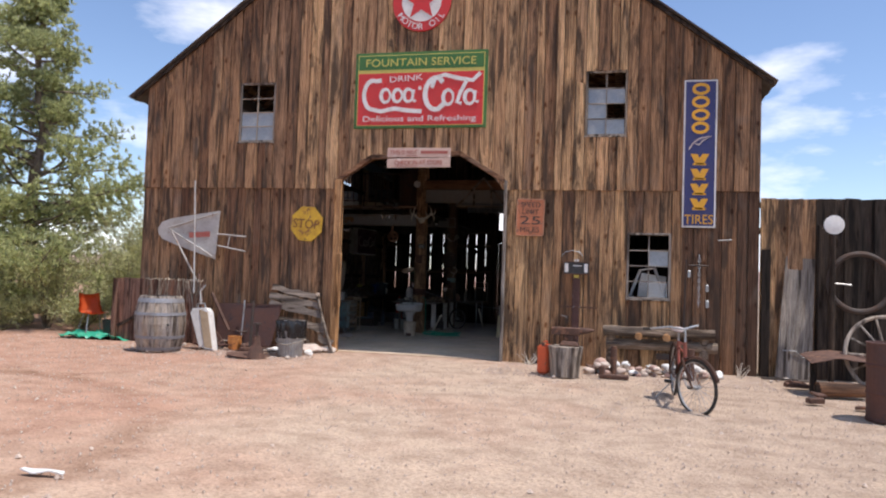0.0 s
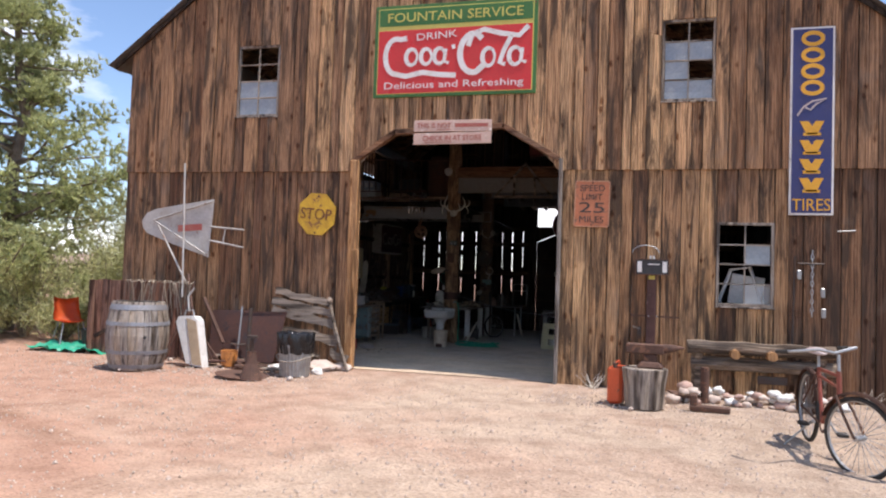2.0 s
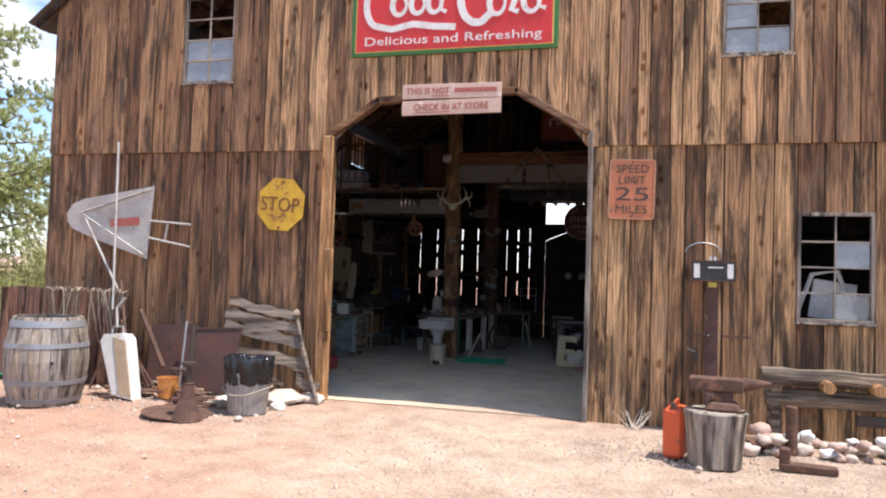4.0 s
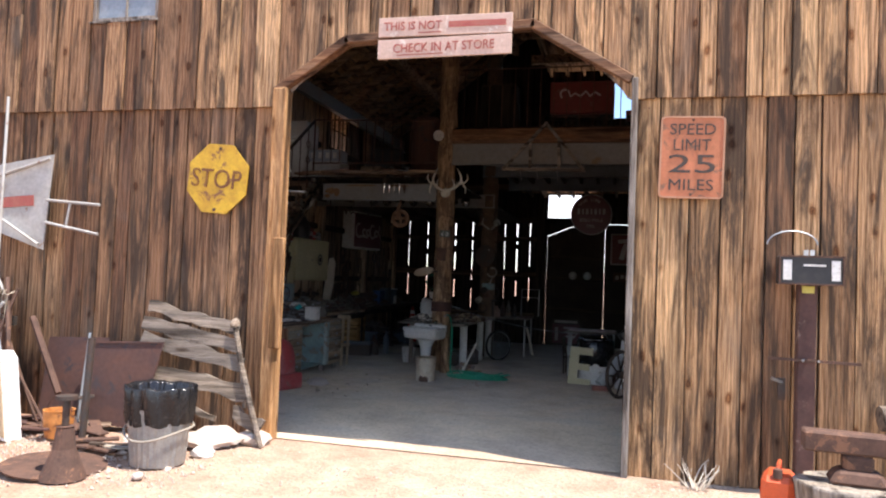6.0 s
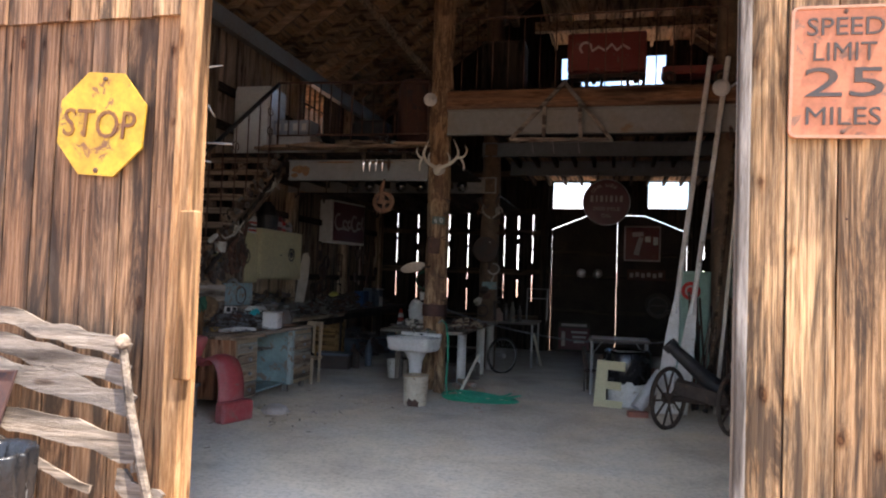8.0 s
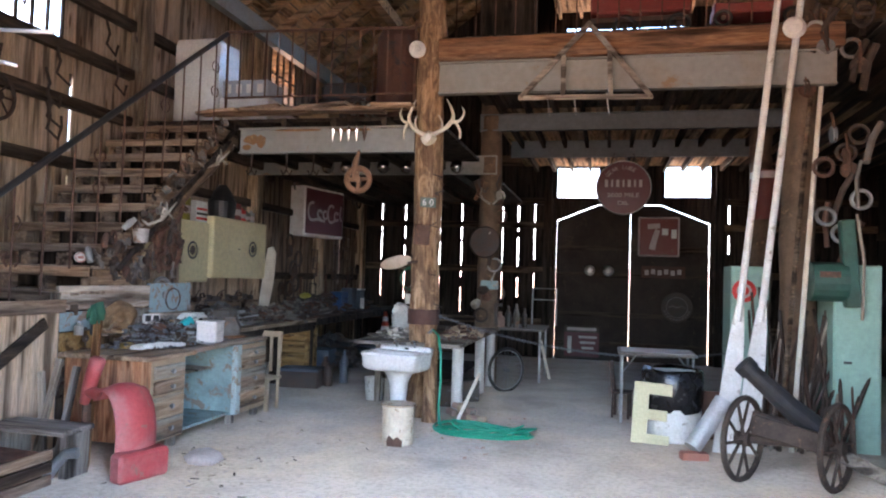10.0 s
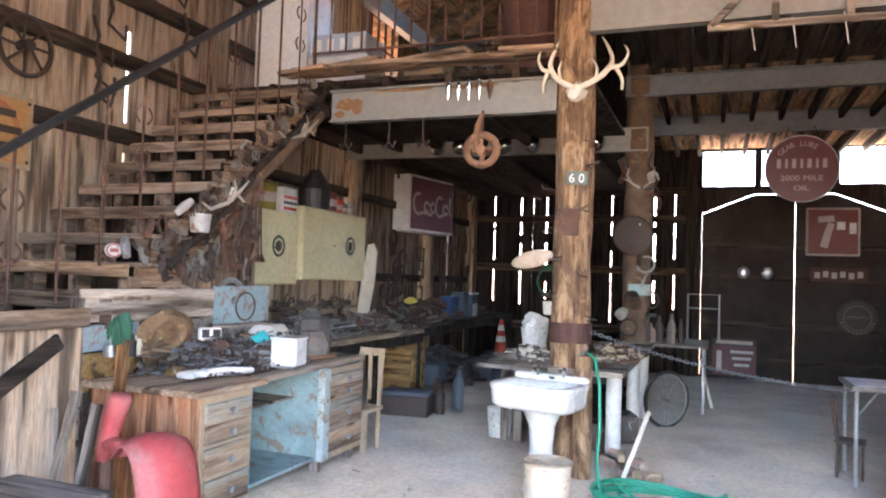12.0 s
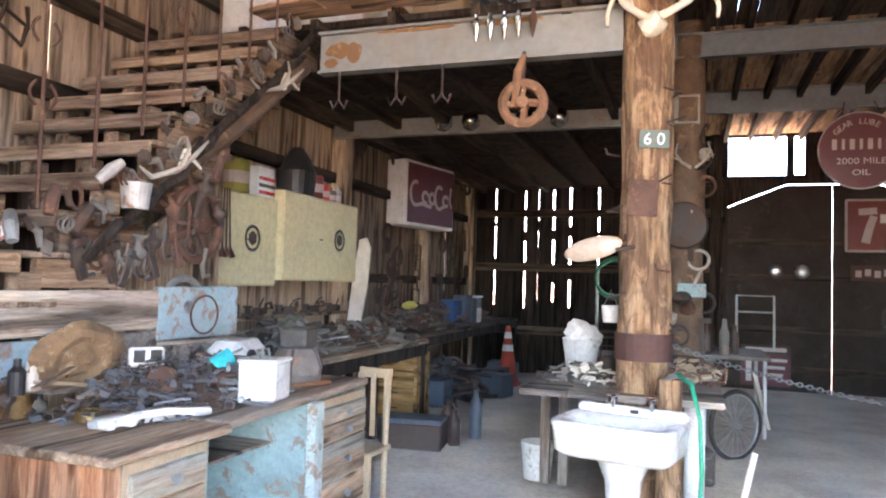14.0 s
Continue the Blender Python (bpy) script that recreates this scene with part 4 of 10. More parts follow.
def ceiling():
    """Roof boards on rafters and purlins, seen from below."""
    bm, rng = B(), random.Random(21)
    for x0, x1 in ((EAVE_L + 0.3, RIDGE_X), (EAVE_R - 0.3, RIDGE_X)):
        z0, z1 = roof_z(x0) - 0.05, roof_z(RIDGE_X) - 0.05
        L, ang = math.hypot(x1 - x0, z1 - z0), math.degrees(math.atan2(z1 - z0, x1 - x0))
        k = int(L / 0.2)
        for i in range(k):
            f = (i + 0.5) / k
            y = 0.1
            while y < BACK - 0.05:
                ln = min(rng.uniform(2.2, 4.4), BACK - 0.02 - y)
                box(bm, (x0 + (x1 - x0) * f, y + ln / 2, z0 + (z1 - z0) * f + rng.uniform(-0.004, 0.004)), (L / k - rng.uniform(0.006, 0.03), ln - 0.01, 0.02), (0, -ang, 0))
                y += ln
    ob = tagged(part("ceiling", bm, "roofin"), "bare tan roof boards on rough rafters", "ceiling", kind="structure")
    raf = B()
    for x0, x1 in ((EAVE_L + 0.35, RIDGE_X), (EAVE_R - 0.35, RIDGE_X)):
        z0, z1 = roof_z(x0) - 0.14, roof_z(RIDGE_X) - 0.14
        L, ang = math.hypot(x1 - x0, z1 - z0), math.degrees(math.atan2(z1 - z0, x1 - x0))
        for i in range(22):
            box(raf, ((x0 + x1) / 2, 0.35 + i * 0.6, (z0 + z1) / 2), (L, 0.05, 0.15), (0, -ang, 0))
        for f in (0.36, 0.72):
            box(raf, (x0 + (x1 - x0) * f, BACK / 2, z0 + (z1 - z0) * f - 0.16), (0.16, BACK - 0.2, 0.2))
    part("rafters", raf, "pallet", ob)


DOORB = (-0.48, 2.52)
BWIN = [(-0.54, 0.36, 3.14, 3.74), (1.65, 2.56, 3.16, 3.76), (0.46, 0.62, 3.14, 3.74)]
BLOFT = (-0.38, 1.98, 5.76, 6.68)


def back_wall():
    w = structure("wall_back", "dark board back wall with daylight showing between the boards")
    face = lambda u, o, z: (u, BACK + o, z)
    rng = random.Random(77)
    slits = []
    for x in (-4.28, -3.76, -3.52, -3.26, -2.98, -2.5, -2.05, -1.62, -1.3, -0.95, 2.86, 3.4):
        z, wd = 3.02 + rng.uniform(-0.08, 0.12), rng.uniform(0.026, 0.044)
        while z > 0.9 + rng.uniform(0, 0.5):
            ln = rng.uniform(0.25, 0.8)
            slits.append((x, x + wd, z - ln, z))
            z -= ln + rng.uniform(0.04, 0.3)
    tier = 4.0
    low = lambda u: -0.25 if not DOORB[0] < u < DOORB[1] else back_arch(u)
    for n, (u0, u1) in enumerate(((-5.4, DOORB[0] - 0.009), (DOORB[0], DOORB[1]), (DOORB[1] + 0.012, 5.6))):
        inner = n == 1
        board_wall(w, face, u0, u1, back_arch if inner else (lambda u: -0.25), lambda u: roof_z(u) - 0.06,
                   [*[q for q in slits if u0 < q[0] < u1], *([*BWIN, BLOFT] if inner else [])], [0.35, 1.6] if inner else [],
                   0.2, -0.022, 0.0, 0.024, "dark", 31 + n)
    part("frame_strip", bx((DOORB[0] - 0.06, BACK - 0.02, 3.44), (0.1, 0.03, 0.66)), "dark", w)
    for z in (0.55, 1.62, 2.55, 3.05):
        for a, b in ((-5.3, DOORB[0] - 0.08), (DOORB[1] + 0.08, 5.5)):
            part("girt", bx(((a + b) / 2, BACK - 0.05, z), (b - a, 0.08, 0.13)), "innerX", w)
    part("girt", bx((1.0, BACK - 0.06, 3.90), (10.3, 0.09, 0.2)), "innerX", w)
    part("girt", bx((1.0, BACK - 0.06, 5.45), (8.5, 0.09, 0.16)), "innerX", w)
    for x in (-0.66, 2.7):
        part("stud", bx((x, BACK - 0.07, 1.85), (0.16, 0.12, 4.1)), "dark", w)
    for x0, x1, z0, z1 in BWIN[:2]:
        for k in (1, 2):
            part("muntin", bx((x0 + (x1 - x0) * k / 3, BACK + 0.01, (z0 + z1) / 2), (0.012, 0.02, z1 - z0)), "greyZ", w)


def back_arch(x):
    return (3.0 if 0.35 < x < 1.6 else (2.66 + (x - DOORB[0]) * 0.41 if x <= 0.35 else 3.0 - (x - 1.6) * 0.40)) - 0.005


def side_walls():
    w = structure("wall_left", "tan upright boards with dark rails and slits of daylight")
    win = (8.62, 9.55, 4.18, 5.02)
    win2 = (3.4, 4.16, 3.58, 4.5)
    slits = [(4.30, 4.342, 2.55, 3.3), (4.30, 4.337, 1.7, 2.3), (2.19, 2.224, 2.6, 3.4), (7.17, 7.21, 2.25, 2.6), (8.34, 8.374, 2.2, 2.75), (10.79, 10.827, 1.9, 2.3), (11.89, 11.93, 1.2, 2.9), (6.19, 6.222, 3.3, 4.0)]
    face = lambda u, o, z: (LEFT - o, u, z)
    # rear stretch takes the darker copy to imitate the dim light there
    board_wall(w, face, 8.0, BACK, lambda u: -0.25, lambda u: roof_z(LEFT) - 0.06, [win, *slits], [], 0.3, -0.022, 0.0, 0.024, "tandark", 42)
    board_wall(w, face, 0.1, 8.0, lambda u: -0.25, lambda u: roof_z(LEFT) - 0.06, [win2, *slits], [], 0.55, -0.022, 0.0, 0.024, "tanply", 41)
    for z in (0.6, 1.35, 2.42, 3.02, 3.55, 4.1):
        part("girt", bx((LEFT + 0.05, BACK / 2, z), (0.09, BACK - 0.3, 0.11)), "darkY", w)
    for y in (0.4, 2.6, 5.25, 8.05, 10.6, 12.9):
        part("stud", bx((LEFT + 0.11, y, 2.4), (0.16, 0.18, 5.2)), "inner", w)
    for wi in (win, win2):
        for k in range(5):
            part("muntin", bx((LEFT - 0.01, wi[0] + (wi[1] - wi[0]) * k / 4, (wi[2] + wi[3]) / 2), (0.03, 0.025, wi[3] - wi[2])), "dark", w)
        for k in range(3):
            part("muntin", bx((LEFT - 0.01, (wi[0] + wi[1]) / 2, wi[2] + (wi[3] - wi[2]) * k / 2), (0.03, wi[1] - wi[0], 0.025)), "dark", w)
    w = structure("wall_right", "dark upright boards")
    face = lambda u, o, z: (RIGHT + o, u, z)
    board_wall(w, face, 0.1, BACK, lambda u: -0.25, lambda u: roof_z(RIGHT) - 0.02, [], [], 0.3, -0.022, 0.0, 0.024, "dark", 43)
    for z in (0.6, 2.4, 3.5):
        part("girt", bx((RIGHT - 0.05, BACK / 2, z), (0.09, BACK - 0.3, 0.12)), "darkY", w)


ground()
floor()
front_wall()
door_frame()
window("window_1", WIN_UL, 8, "small grey sash window with its upper panes gone and lower panes clouded", missing=[(3, 0), (3, 1), (2, 0), (2, 1)], clouded=[(0, 0), (0, 1), (1, 0), (1, 1)])
window("window_2", WIN_UR, 8, "small grey sash window with some panes gone", missing=[(3, 0), (3, 1), (1, 1)], clouded=[(0, 0), (0, 1), (1, 0), (2, 0), (2, 1)])
window("window_3", WIN_LR, 8, "weathered sash window with most panes gone", missing=[(3, 0), (2, 0), (1, 0), (1, 1), (0, 0), (3, 1)], clouded=[(2, 1)])
roof()
ceiling()
back_wall()
side_walls()


def rear_loft_ceiling():
    bm, rng = B(), random.Random(23)
    for i in range(20):
        box(bm, (1.0, 9.4 + 0.19 * i, 7.0 + rng.uniform(-0.004, 0.004)), (3.2, 0.18, 0.02))
    for i in range(8):
        box(bm, (-0.5 + 0.43 * i, 11.2, 6.92), (0.06, 3.8, 0.13))
    for y in (9.5, 11.35):
        box(bm, (1.0, y, 6.78), (3.6, 0.16, 0.2))
    tagged(part("ceiling_rear", bm, "roofin"), "flat ceiling of tan boards and joists over the rear loft", "ceiling", kind="structure")


rear_loft_ceiling()


def beam(name, x0, x1, y, z0, z1, material, label, flange=0.09):
    """A rolled I-beam that spans in x."""
    o = thing(name, pose((x0 + x1) / 2, y, z0), label, "beam", "steel beams", "structure")
    L, h = x1 - x0, z1 - z0
    part("web", bx((0, 0.02, h / 2), (L, 0.012, h)), material, o)
    part("flange", bx((0, 0.02, 0.008), (L, flange, 0.016)), material, o)
    part("flange", bx((0, 0.02, h - 0.008), (L, flange, 0.016)), material, o)
    return o


beam("steel_beam", -3.3, -1.38, 5.1, 2.65, 2.92, "steelwhite", "pale grey rusting steel beam under the loft edge")
stained = bpy.data.objects["steel_beam"]
for n_s, (x, z, w, h) in enumerate(((-0.83, 0.15, 0.085, 0.05), (-0.72, 0.13, 0.05, 0.07), (-0.88, 0.07, 0.05, 0.03), (0.3, 0.24, 0.2, 0.018), (-0.3, 0.245, 0.26, 0.014))):
    part("rust_stain", sl([(x + w * (1 + 0.3 * noise.noise((a, n_s, 0))) * math.cos(a), z + h * (1 + 0.35 * noise.noise((a * 1.3, n_s, 4))) * math.sin(a)) for a in np.linspace(0, 2 * math.pi, 25)[:-1]], 0.010 - 0.001 * n_s, 0.0145), "orangerust", stained, "orange rust stain")
beam("steel_beam", -1.14, 2.5, 5.1, 3.23, 3.55, "steelwhite", "long pale grey steel beam across the aisle")
beam("steel_beam", -1.2, 2.9, 7.85, 3.43, 3.66, "blue_steel", "blue-grey steel beam across the aisle")
beam("steel_beam", -1.1, 3.0, 10.4, 3.50, 3.78, "blue_steel", "dark blue-grey steel beam near the back doors")
beam("steel_beam", LEFT + 0.1, -0.95, 7.85, 2.83, 3.09, "steel", "grey steel beam hung with chrome headlamps")


def log_post(x, y, h, r, label, seed, sink=0.0, material="log"):
    o = thing("log_post", pose(x, y, sink), label, "post", "log posts", "structure")
    bm = B()
    rings = 60
    pts = [(0.02 * noise.noise((seed, i * 0.25, 0)), 0.02 * noise.noise((seed, 5, i * 0.25)), h * i / (rings - 1)) for i in range(rings)]
    tube(bm, pts, [r * (1 + 0.05 * noise.noise((seed * 3, i * 0.3, 2))) for i in range(rings)], 30)
    for v in bm.verts:
        k = 0.10 * noise.noise(Vector((v.co.x * 14, v.co.y * 14, v.co.z * 2.2)) + Vector((seed, 0, 0))) + 0.05 * noise.noise(Vector((v.co.x * 34, v.co.y * 34, v.co.z * 7)))
        v.co.x, v.co.y = v.co.x * (1 + k), v.co.y * (1 + k)
    part("trunk", bm, material, o, smooth=True)
    return o


log_post(-1.25, 5.22, 7.6, 0.14, "stout peeled orange-brown log post", 1.0)
# same kind of log as the first post, its shade put into the colour
log_post(-1.05, 7.98, 6.8, 0.15, "peeled log post behind the work table, darkened for its shade", 2.0, -0.03, "darkpost")
log_post(2.25, 5.35, 6.0, 0.15, "rough log post hung with tools", 3.0, 0.0, "darkpost")
log_post(2.75, 9.6, 5.5, 0.16, "dark log post by the rear doors", 4.0, -0.1, "darkpost")


def loft():
    o = thing("loft_left", pose(0, 0, 2.93), "plank loft floor with a ragged edge of rough boards", "loft", kind="structure")
    rng = random.Random(8)
    for i in range(34):
        y = 5.25 + i * 0.235
        # boards toned near black to stand for the shade under the loft
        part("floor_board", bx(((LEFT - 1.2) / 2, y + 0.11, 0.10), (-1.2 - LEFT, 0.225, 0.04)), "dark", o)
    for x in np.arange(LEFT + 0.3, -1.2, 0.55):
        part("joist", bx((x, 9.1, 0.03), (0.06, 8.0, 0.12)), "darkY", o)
    for i in range(9):
        a = LEFT + 1.25 + i * 0.24
        ln = rng.uniform(0.4, 0.75)
        part("edge_board", rough_up(bx((a, 5.1 - rng.uniform(-0.02, 0.08), 0.15 + 0.014 * (i % 3)), (ln, rng.uniform(0.18, 0.3), 0.035), (rng.uniform(-4, 4), rng.uniform(-3, 3), rng.uniform(-12, 12)), 0.006), 0.01, 4, i), "pallet", o)
    o = thing("loft_right", pose(0, 0, 3.55), "plank loft floor on a rust-stained timber", "loft", kind="structure")
    part("edge_timber", rough_up(bx((0.7, 5.12, 0.12), (3.7, 0.16, 0.22), bevel=0.012), 0.008, 2), "honeyX", o)
    for i in range(40):
        x = -1.15 + i * 0.168
        # near boards dark, far ones tan: shade and window light put into the colour
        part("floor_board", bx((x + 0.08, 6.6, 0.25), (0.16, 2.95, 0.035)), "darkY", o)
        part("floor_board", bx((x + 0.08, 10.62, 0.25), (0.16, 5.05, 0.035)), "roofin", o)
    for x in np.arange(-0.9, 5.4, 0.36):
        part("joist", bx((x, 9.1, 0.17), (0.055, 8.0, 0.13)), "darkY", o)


loft()


def back_doors():
    z_at = lambda x: 3.0 if 0.35 < x < 1.6 else (2.66 + (x - DOORB[0]) * 0.41 if x <= 0.35 else 3.0 - (x - 1.6) * 0.40)
    for n, (a, b) in enumerate(((DOORB[0] + 0.003, 0.996), (1.004, DOORB[1] - 0.003))):
        o = thing("door_%d" % (n + 1), pose(a if n == 0 else b, BACK + 0.03, -0.2), "closed brown board barn door with cross rails", "door", "back doors", "structure")
        off = a if n == 0 else b
        xs = sorted({a, b, *[x for x in (0.35, 1.6) if a < x < b]})
        outline = [(a - off, 0.01), (b - off, 0.01)] + [(x - off, z_at(x) + 0.2 - 0.018) for x in reversed(xs)]
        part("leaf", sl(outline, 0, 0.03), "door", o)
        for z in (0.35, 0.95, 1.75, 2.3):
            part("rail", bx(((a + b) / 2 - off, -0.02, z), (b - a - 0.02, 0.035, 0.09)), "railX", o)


back_doors()


def stairs():
    """Steps made of split pallets, climbing towards the loft."""
    o = thing("pallet_stairs", pose(0, 0, 0), "steep stairs made from stacked grey wooden pallets", "stairs", kind="structure")
    rng = random.Random(17)
    xl = LEFT + 0.08
    for i in range(15):
        z = 0.193 * (i + 1) + 0.05
        y = 5.14 - (3.07 - z) * 1.2
        x1 = -3.5 + rng.uniform(-0.07, 0.05)
        tilt = rng.uniform(-0.7, 0.7)
        for k in range(4):
            part("tread_board", rough_up(bx(((x1 + xl) / 2, y + 0.05 + k * 0.1, z - 0.012 + rng.uniform(-0.006, 0.006)), (x1 - xl, 0.092, 0.024), (0, tilt, rng.uniform(-0.6, 0.6)), 0.003), 0.004, 6, i + k), "pallet", o)
        part("nosing", rough_up(bx(((x1 + xl) / 2, y - 0.004, z - 0.045), (x1 - xl - 0.02, 0.024, rng.uniform(0.06, 0.08)), (0, tilt, 0), 0.004), 0.005, 5, i), "pallet", o)
        for f in (0.0, 0.36, 0.7, 0.97):
            part("block", bx((x1 - 0.05 - f * (x1 - xl - 0.1), y + 0.055, z - 0.135), (0.1, 0.09, 0.11), (0, 0, rng.uniform(-6, 6)), 0.004), "palletY", o)
        part("end_stringer", rough_up(bx((x1 - 0.03, y + 0.3, z - 0.085), (0.04, 0.44, 0.12), (0, 0, 0), 0.004), 0.004, 5, i), "palletY", o)
        # board added to make the gap between treads read as dark shade
        part("riser", bx(((x1 + xl) / 2, y + 0.27, z - 0.1), (x1 - xl - 0.1, 0.02, 0.17)), "dark", o, "dark board standing in for the shade behind the tread")
    part("stringer", rough_up(tb([(-3.52, 3.85, 1.72), (-3.49, 4.4, 2.12), (-3.5, 5.25, 2.75)], [0.05, 0.06, 0.055], 10), 0.015, 7), "darkpost", o, "dark knotty log along the stairs")


stairs()


def under_stair_wall():
    w = structure("wall_under_stairs", "tan boards closing the space under the stairs")
    face = lambda u, o, z: (-3.56 - o, u, z)
    board_wall(w, face, 2.3, 4.5, lambda u: 0.0, lambda u: max(0.25, min(2.6, (u - 2.0) * 0.86 - 0.12)), [], [], 0.22, 0.002, 0.0, 0.022, "inner", 51)

    near = structure("wall_beside_stairs", "tan plywood and boards shutting off the foot of the stairs")
    face2 = lambda u, o, z: (-3.43 - o, u, z)
    board_wall(near, face2, 0.9, 2.78, lambda u: 0.0, lambda u: 1.14, [], [], 0.62, 0.002, 0.0, 0.02, "tanply", 57)
    part("rail", rough_up(bx((-3.4, 1.84, 1.1), (0.04, 1.9, 0.1), bevel=0.005), 0.006, 4), "palletY", near)
    part("brace", rough_up(bx((-3.405, 2.2, 0.72), (0.025, 1.0, 0.09), (32, 0, 0), 0.005), 0.005, 5), "darkY", near, "dark diagonal board")


under_stair_wall()


def hand_rail():
    o = thing("stair_railing", pose(0, 0, 0), "black pipe handrail on twisted iron balusters beside the stairs", "railing", kind="structure")
    part("handrail", tb([(-3.5, 1.9, 1.62), (-3.5, 3.9, 3.08), (-3.5, 5.1, 3.95)], 0.026, 10), "black", o)
    for i in range(11):
        y = 2.1 + i * 0.28
        top = 1.62 + (y - 1.9) * 0.73
        low = top - 1.0
        if i % 3 == 1:
            pts = [(-3.5, y, top), (-3.5, y, top - 0.2)]
            part("baluster", tb([(-3.5, y, top), (-3.5, y, low)], 0.008, 6), "rust", o)
            for k in range(2):
                for sgn in (1, -1):
                    ring = [(-3.5, y + sgn * (0.035 + 0.03 * math.sin(a)), top - 0.25 - 0.26 * k - 0.1 * a / 3.2 + 0.02) for a in np.linspace(0, 3.2, 7)]
                    part("scroll", tb(ring, 0.007, 5), "rust", o)
        else:
            part("baluster", tb([(-3.5, y, top), (-3.5, y, low)], 0.0085, 6), "rust", o)
    r = thing("loft_railing", pose(0, 0, 0), "rusty iron railing with thin upright bars on the loft edge", "railing", kind="structure")
    part("top_rail", tb([(-3.52, 5.13, 3.98), (-1.4, 5.13, 3.93)], 0.016, 8), "rust", r)
    part("bottom_rail", tb([(-3.52, 5.13, 3.26), (-1.4, 5.13, 3.26)], 0.012, 8), "rust", r)
    for i in range(15):
        x = -3.5 + i * 0.15
        part("bar", tb([(x, 5.13, 3.12 if i % 7 == 0 else 3.26), (x, 5.13, 3.97)], 0.015 if i % 7 == 0 else 0.009, 6), "rust", r)
    q = thing("loft_railing_high", pose(0, 0, 0), "low ornamental iron railing on the high loft edge", "railing", kind="structure")
    part("top_rail", tb([(-1.05, 5.2, 4.75), (2.2, 5.2, 4.75)], 0.013, 6), "rust", q)
    for i in range(17):
        x = -1.0 + i * 0.2
        part("bar", tb([(x, 5.2, 3.78), (x, 5.2, 4.75)], 0.008, 5), "rust", q)


hand_rail()


# ---- the yard ----
def bevelled_plate(outline, y0, y1):
    return sl(outline, y0, y1)


def fountain_sign():
    W, Hh = 2.40, 1.36
    o = thing("wall_sign", pose(0.0, -0.05, 3.985), "green and red enamel sign with cream lettering on the barn front", "sign")
    part("back_panel", bx((0, 0, Hh / 2), (W, 0.03, Hh), bevel=0.006), "signgreen", o)
    part("border", bx((0, -0.016, Hh / 2), (W - 0.10, 0.006, Hh - 0.09)), "signyellow", o)
    part("top_band", bx((0, -0.021, Hh - 0.185), (W - 0.13, 0.006, 0.25)), "signgreen", o)
    part("red_field", bx((0, -0.021, 0.52), (W - 0.13, 0.006, 0.93)), "signred", o)
    words("word", "FOUNTAIN SERVICE", 0.135, 2.0, "signyellow", o, pose(0, -0.026, Hh - 0.185))
    part("lettering", lettering("DRINK", 0.10, 0.60), "whitep", o, m=pose(-0.25, -0.026, 0.885, 0, -3, 0))
    words("word", "Delicious and Refreshing", 0.13, 2.05, "whitep", o, pose(0, -0.026, 0.155))
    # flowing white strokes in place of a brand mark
    y0, y1 = -0.030, -0.024
    strokes = [
        ([(-0.70, 0.86), *arc(-0.86, 0.60, 0.26, 70, 268, 14, 0.62, 1.0), (-0.70, 0.30), (-0.45, 0.35), (-0.2, 0.31), (0.05, 0.29)], 0.075),
        ("oval", (-0.62, 0.58, 0.105, 0.8, 1.1)),
        ("oval", (-0.40, 0.58, 0.10, 0.8, 1.1)),
        ("oval", (-0.20, 0.58, 0.10, 0.8, 1.1)),
        ([(-0.11, 0.68), (-0.13, 0.5), (-0.06, 0.47)], 0.05),
        ([(-0.02, 0.70), (0.03, 0.71)], 0.06),
        ([(0.42, 0.80), *arc(0.30, 0.60, 0.28, 75, 285, 14, 0.7, 1.0), (0.45, 0.42)], 0.085),
        ([(0.22, 0.70), (0.28, 0.88), (0.45, 0.93), (0.7, 0.86), (0.95, 0.82), (1.08, 0.95)], 0.07),
        ("oval", (0.52, 0.53, 0.11, 0.8, 1.15)),
        ([(0.86, 0.86), (0.74, 0.62), (0.68, 0.44), (0.76, 0.42)], 0.065),
        ("oval", (0.90, 0.53, 0.11, 0.8, 1.1)),
        ([(1.0, 0.64), (0.98, 0.46), (1.06, 0.44)], 0.05),
    ]
    for i, (pts, w) in enumerate(strokes):
        y0 = -0.030 - 0.0006 * i
        if pts == "oval":
            part("stroke", ribbon(arc(w[0], w[1], w[2], 60, 425, 26, w[3], w[4]), [0.03 + 0.035 * abs(math.sin(math.pi * q / 26 + 0.6)) for q in range(27)], y0, y1), "whitep", o)
        else:
            part("stroke", ribbon(pts, w, y0, y1), "whitep", o)
    for cx in (-1, 1):
        for cz in (0.08, Hh - 0.08):
            part("screw", la([(0.012, 0), (0.012, 0.008), (0, 0.01)], 8, (cx * (W / 2 - 0.03), -0.015, cz), pose(0, 0, 0, 90)), "rust", o)


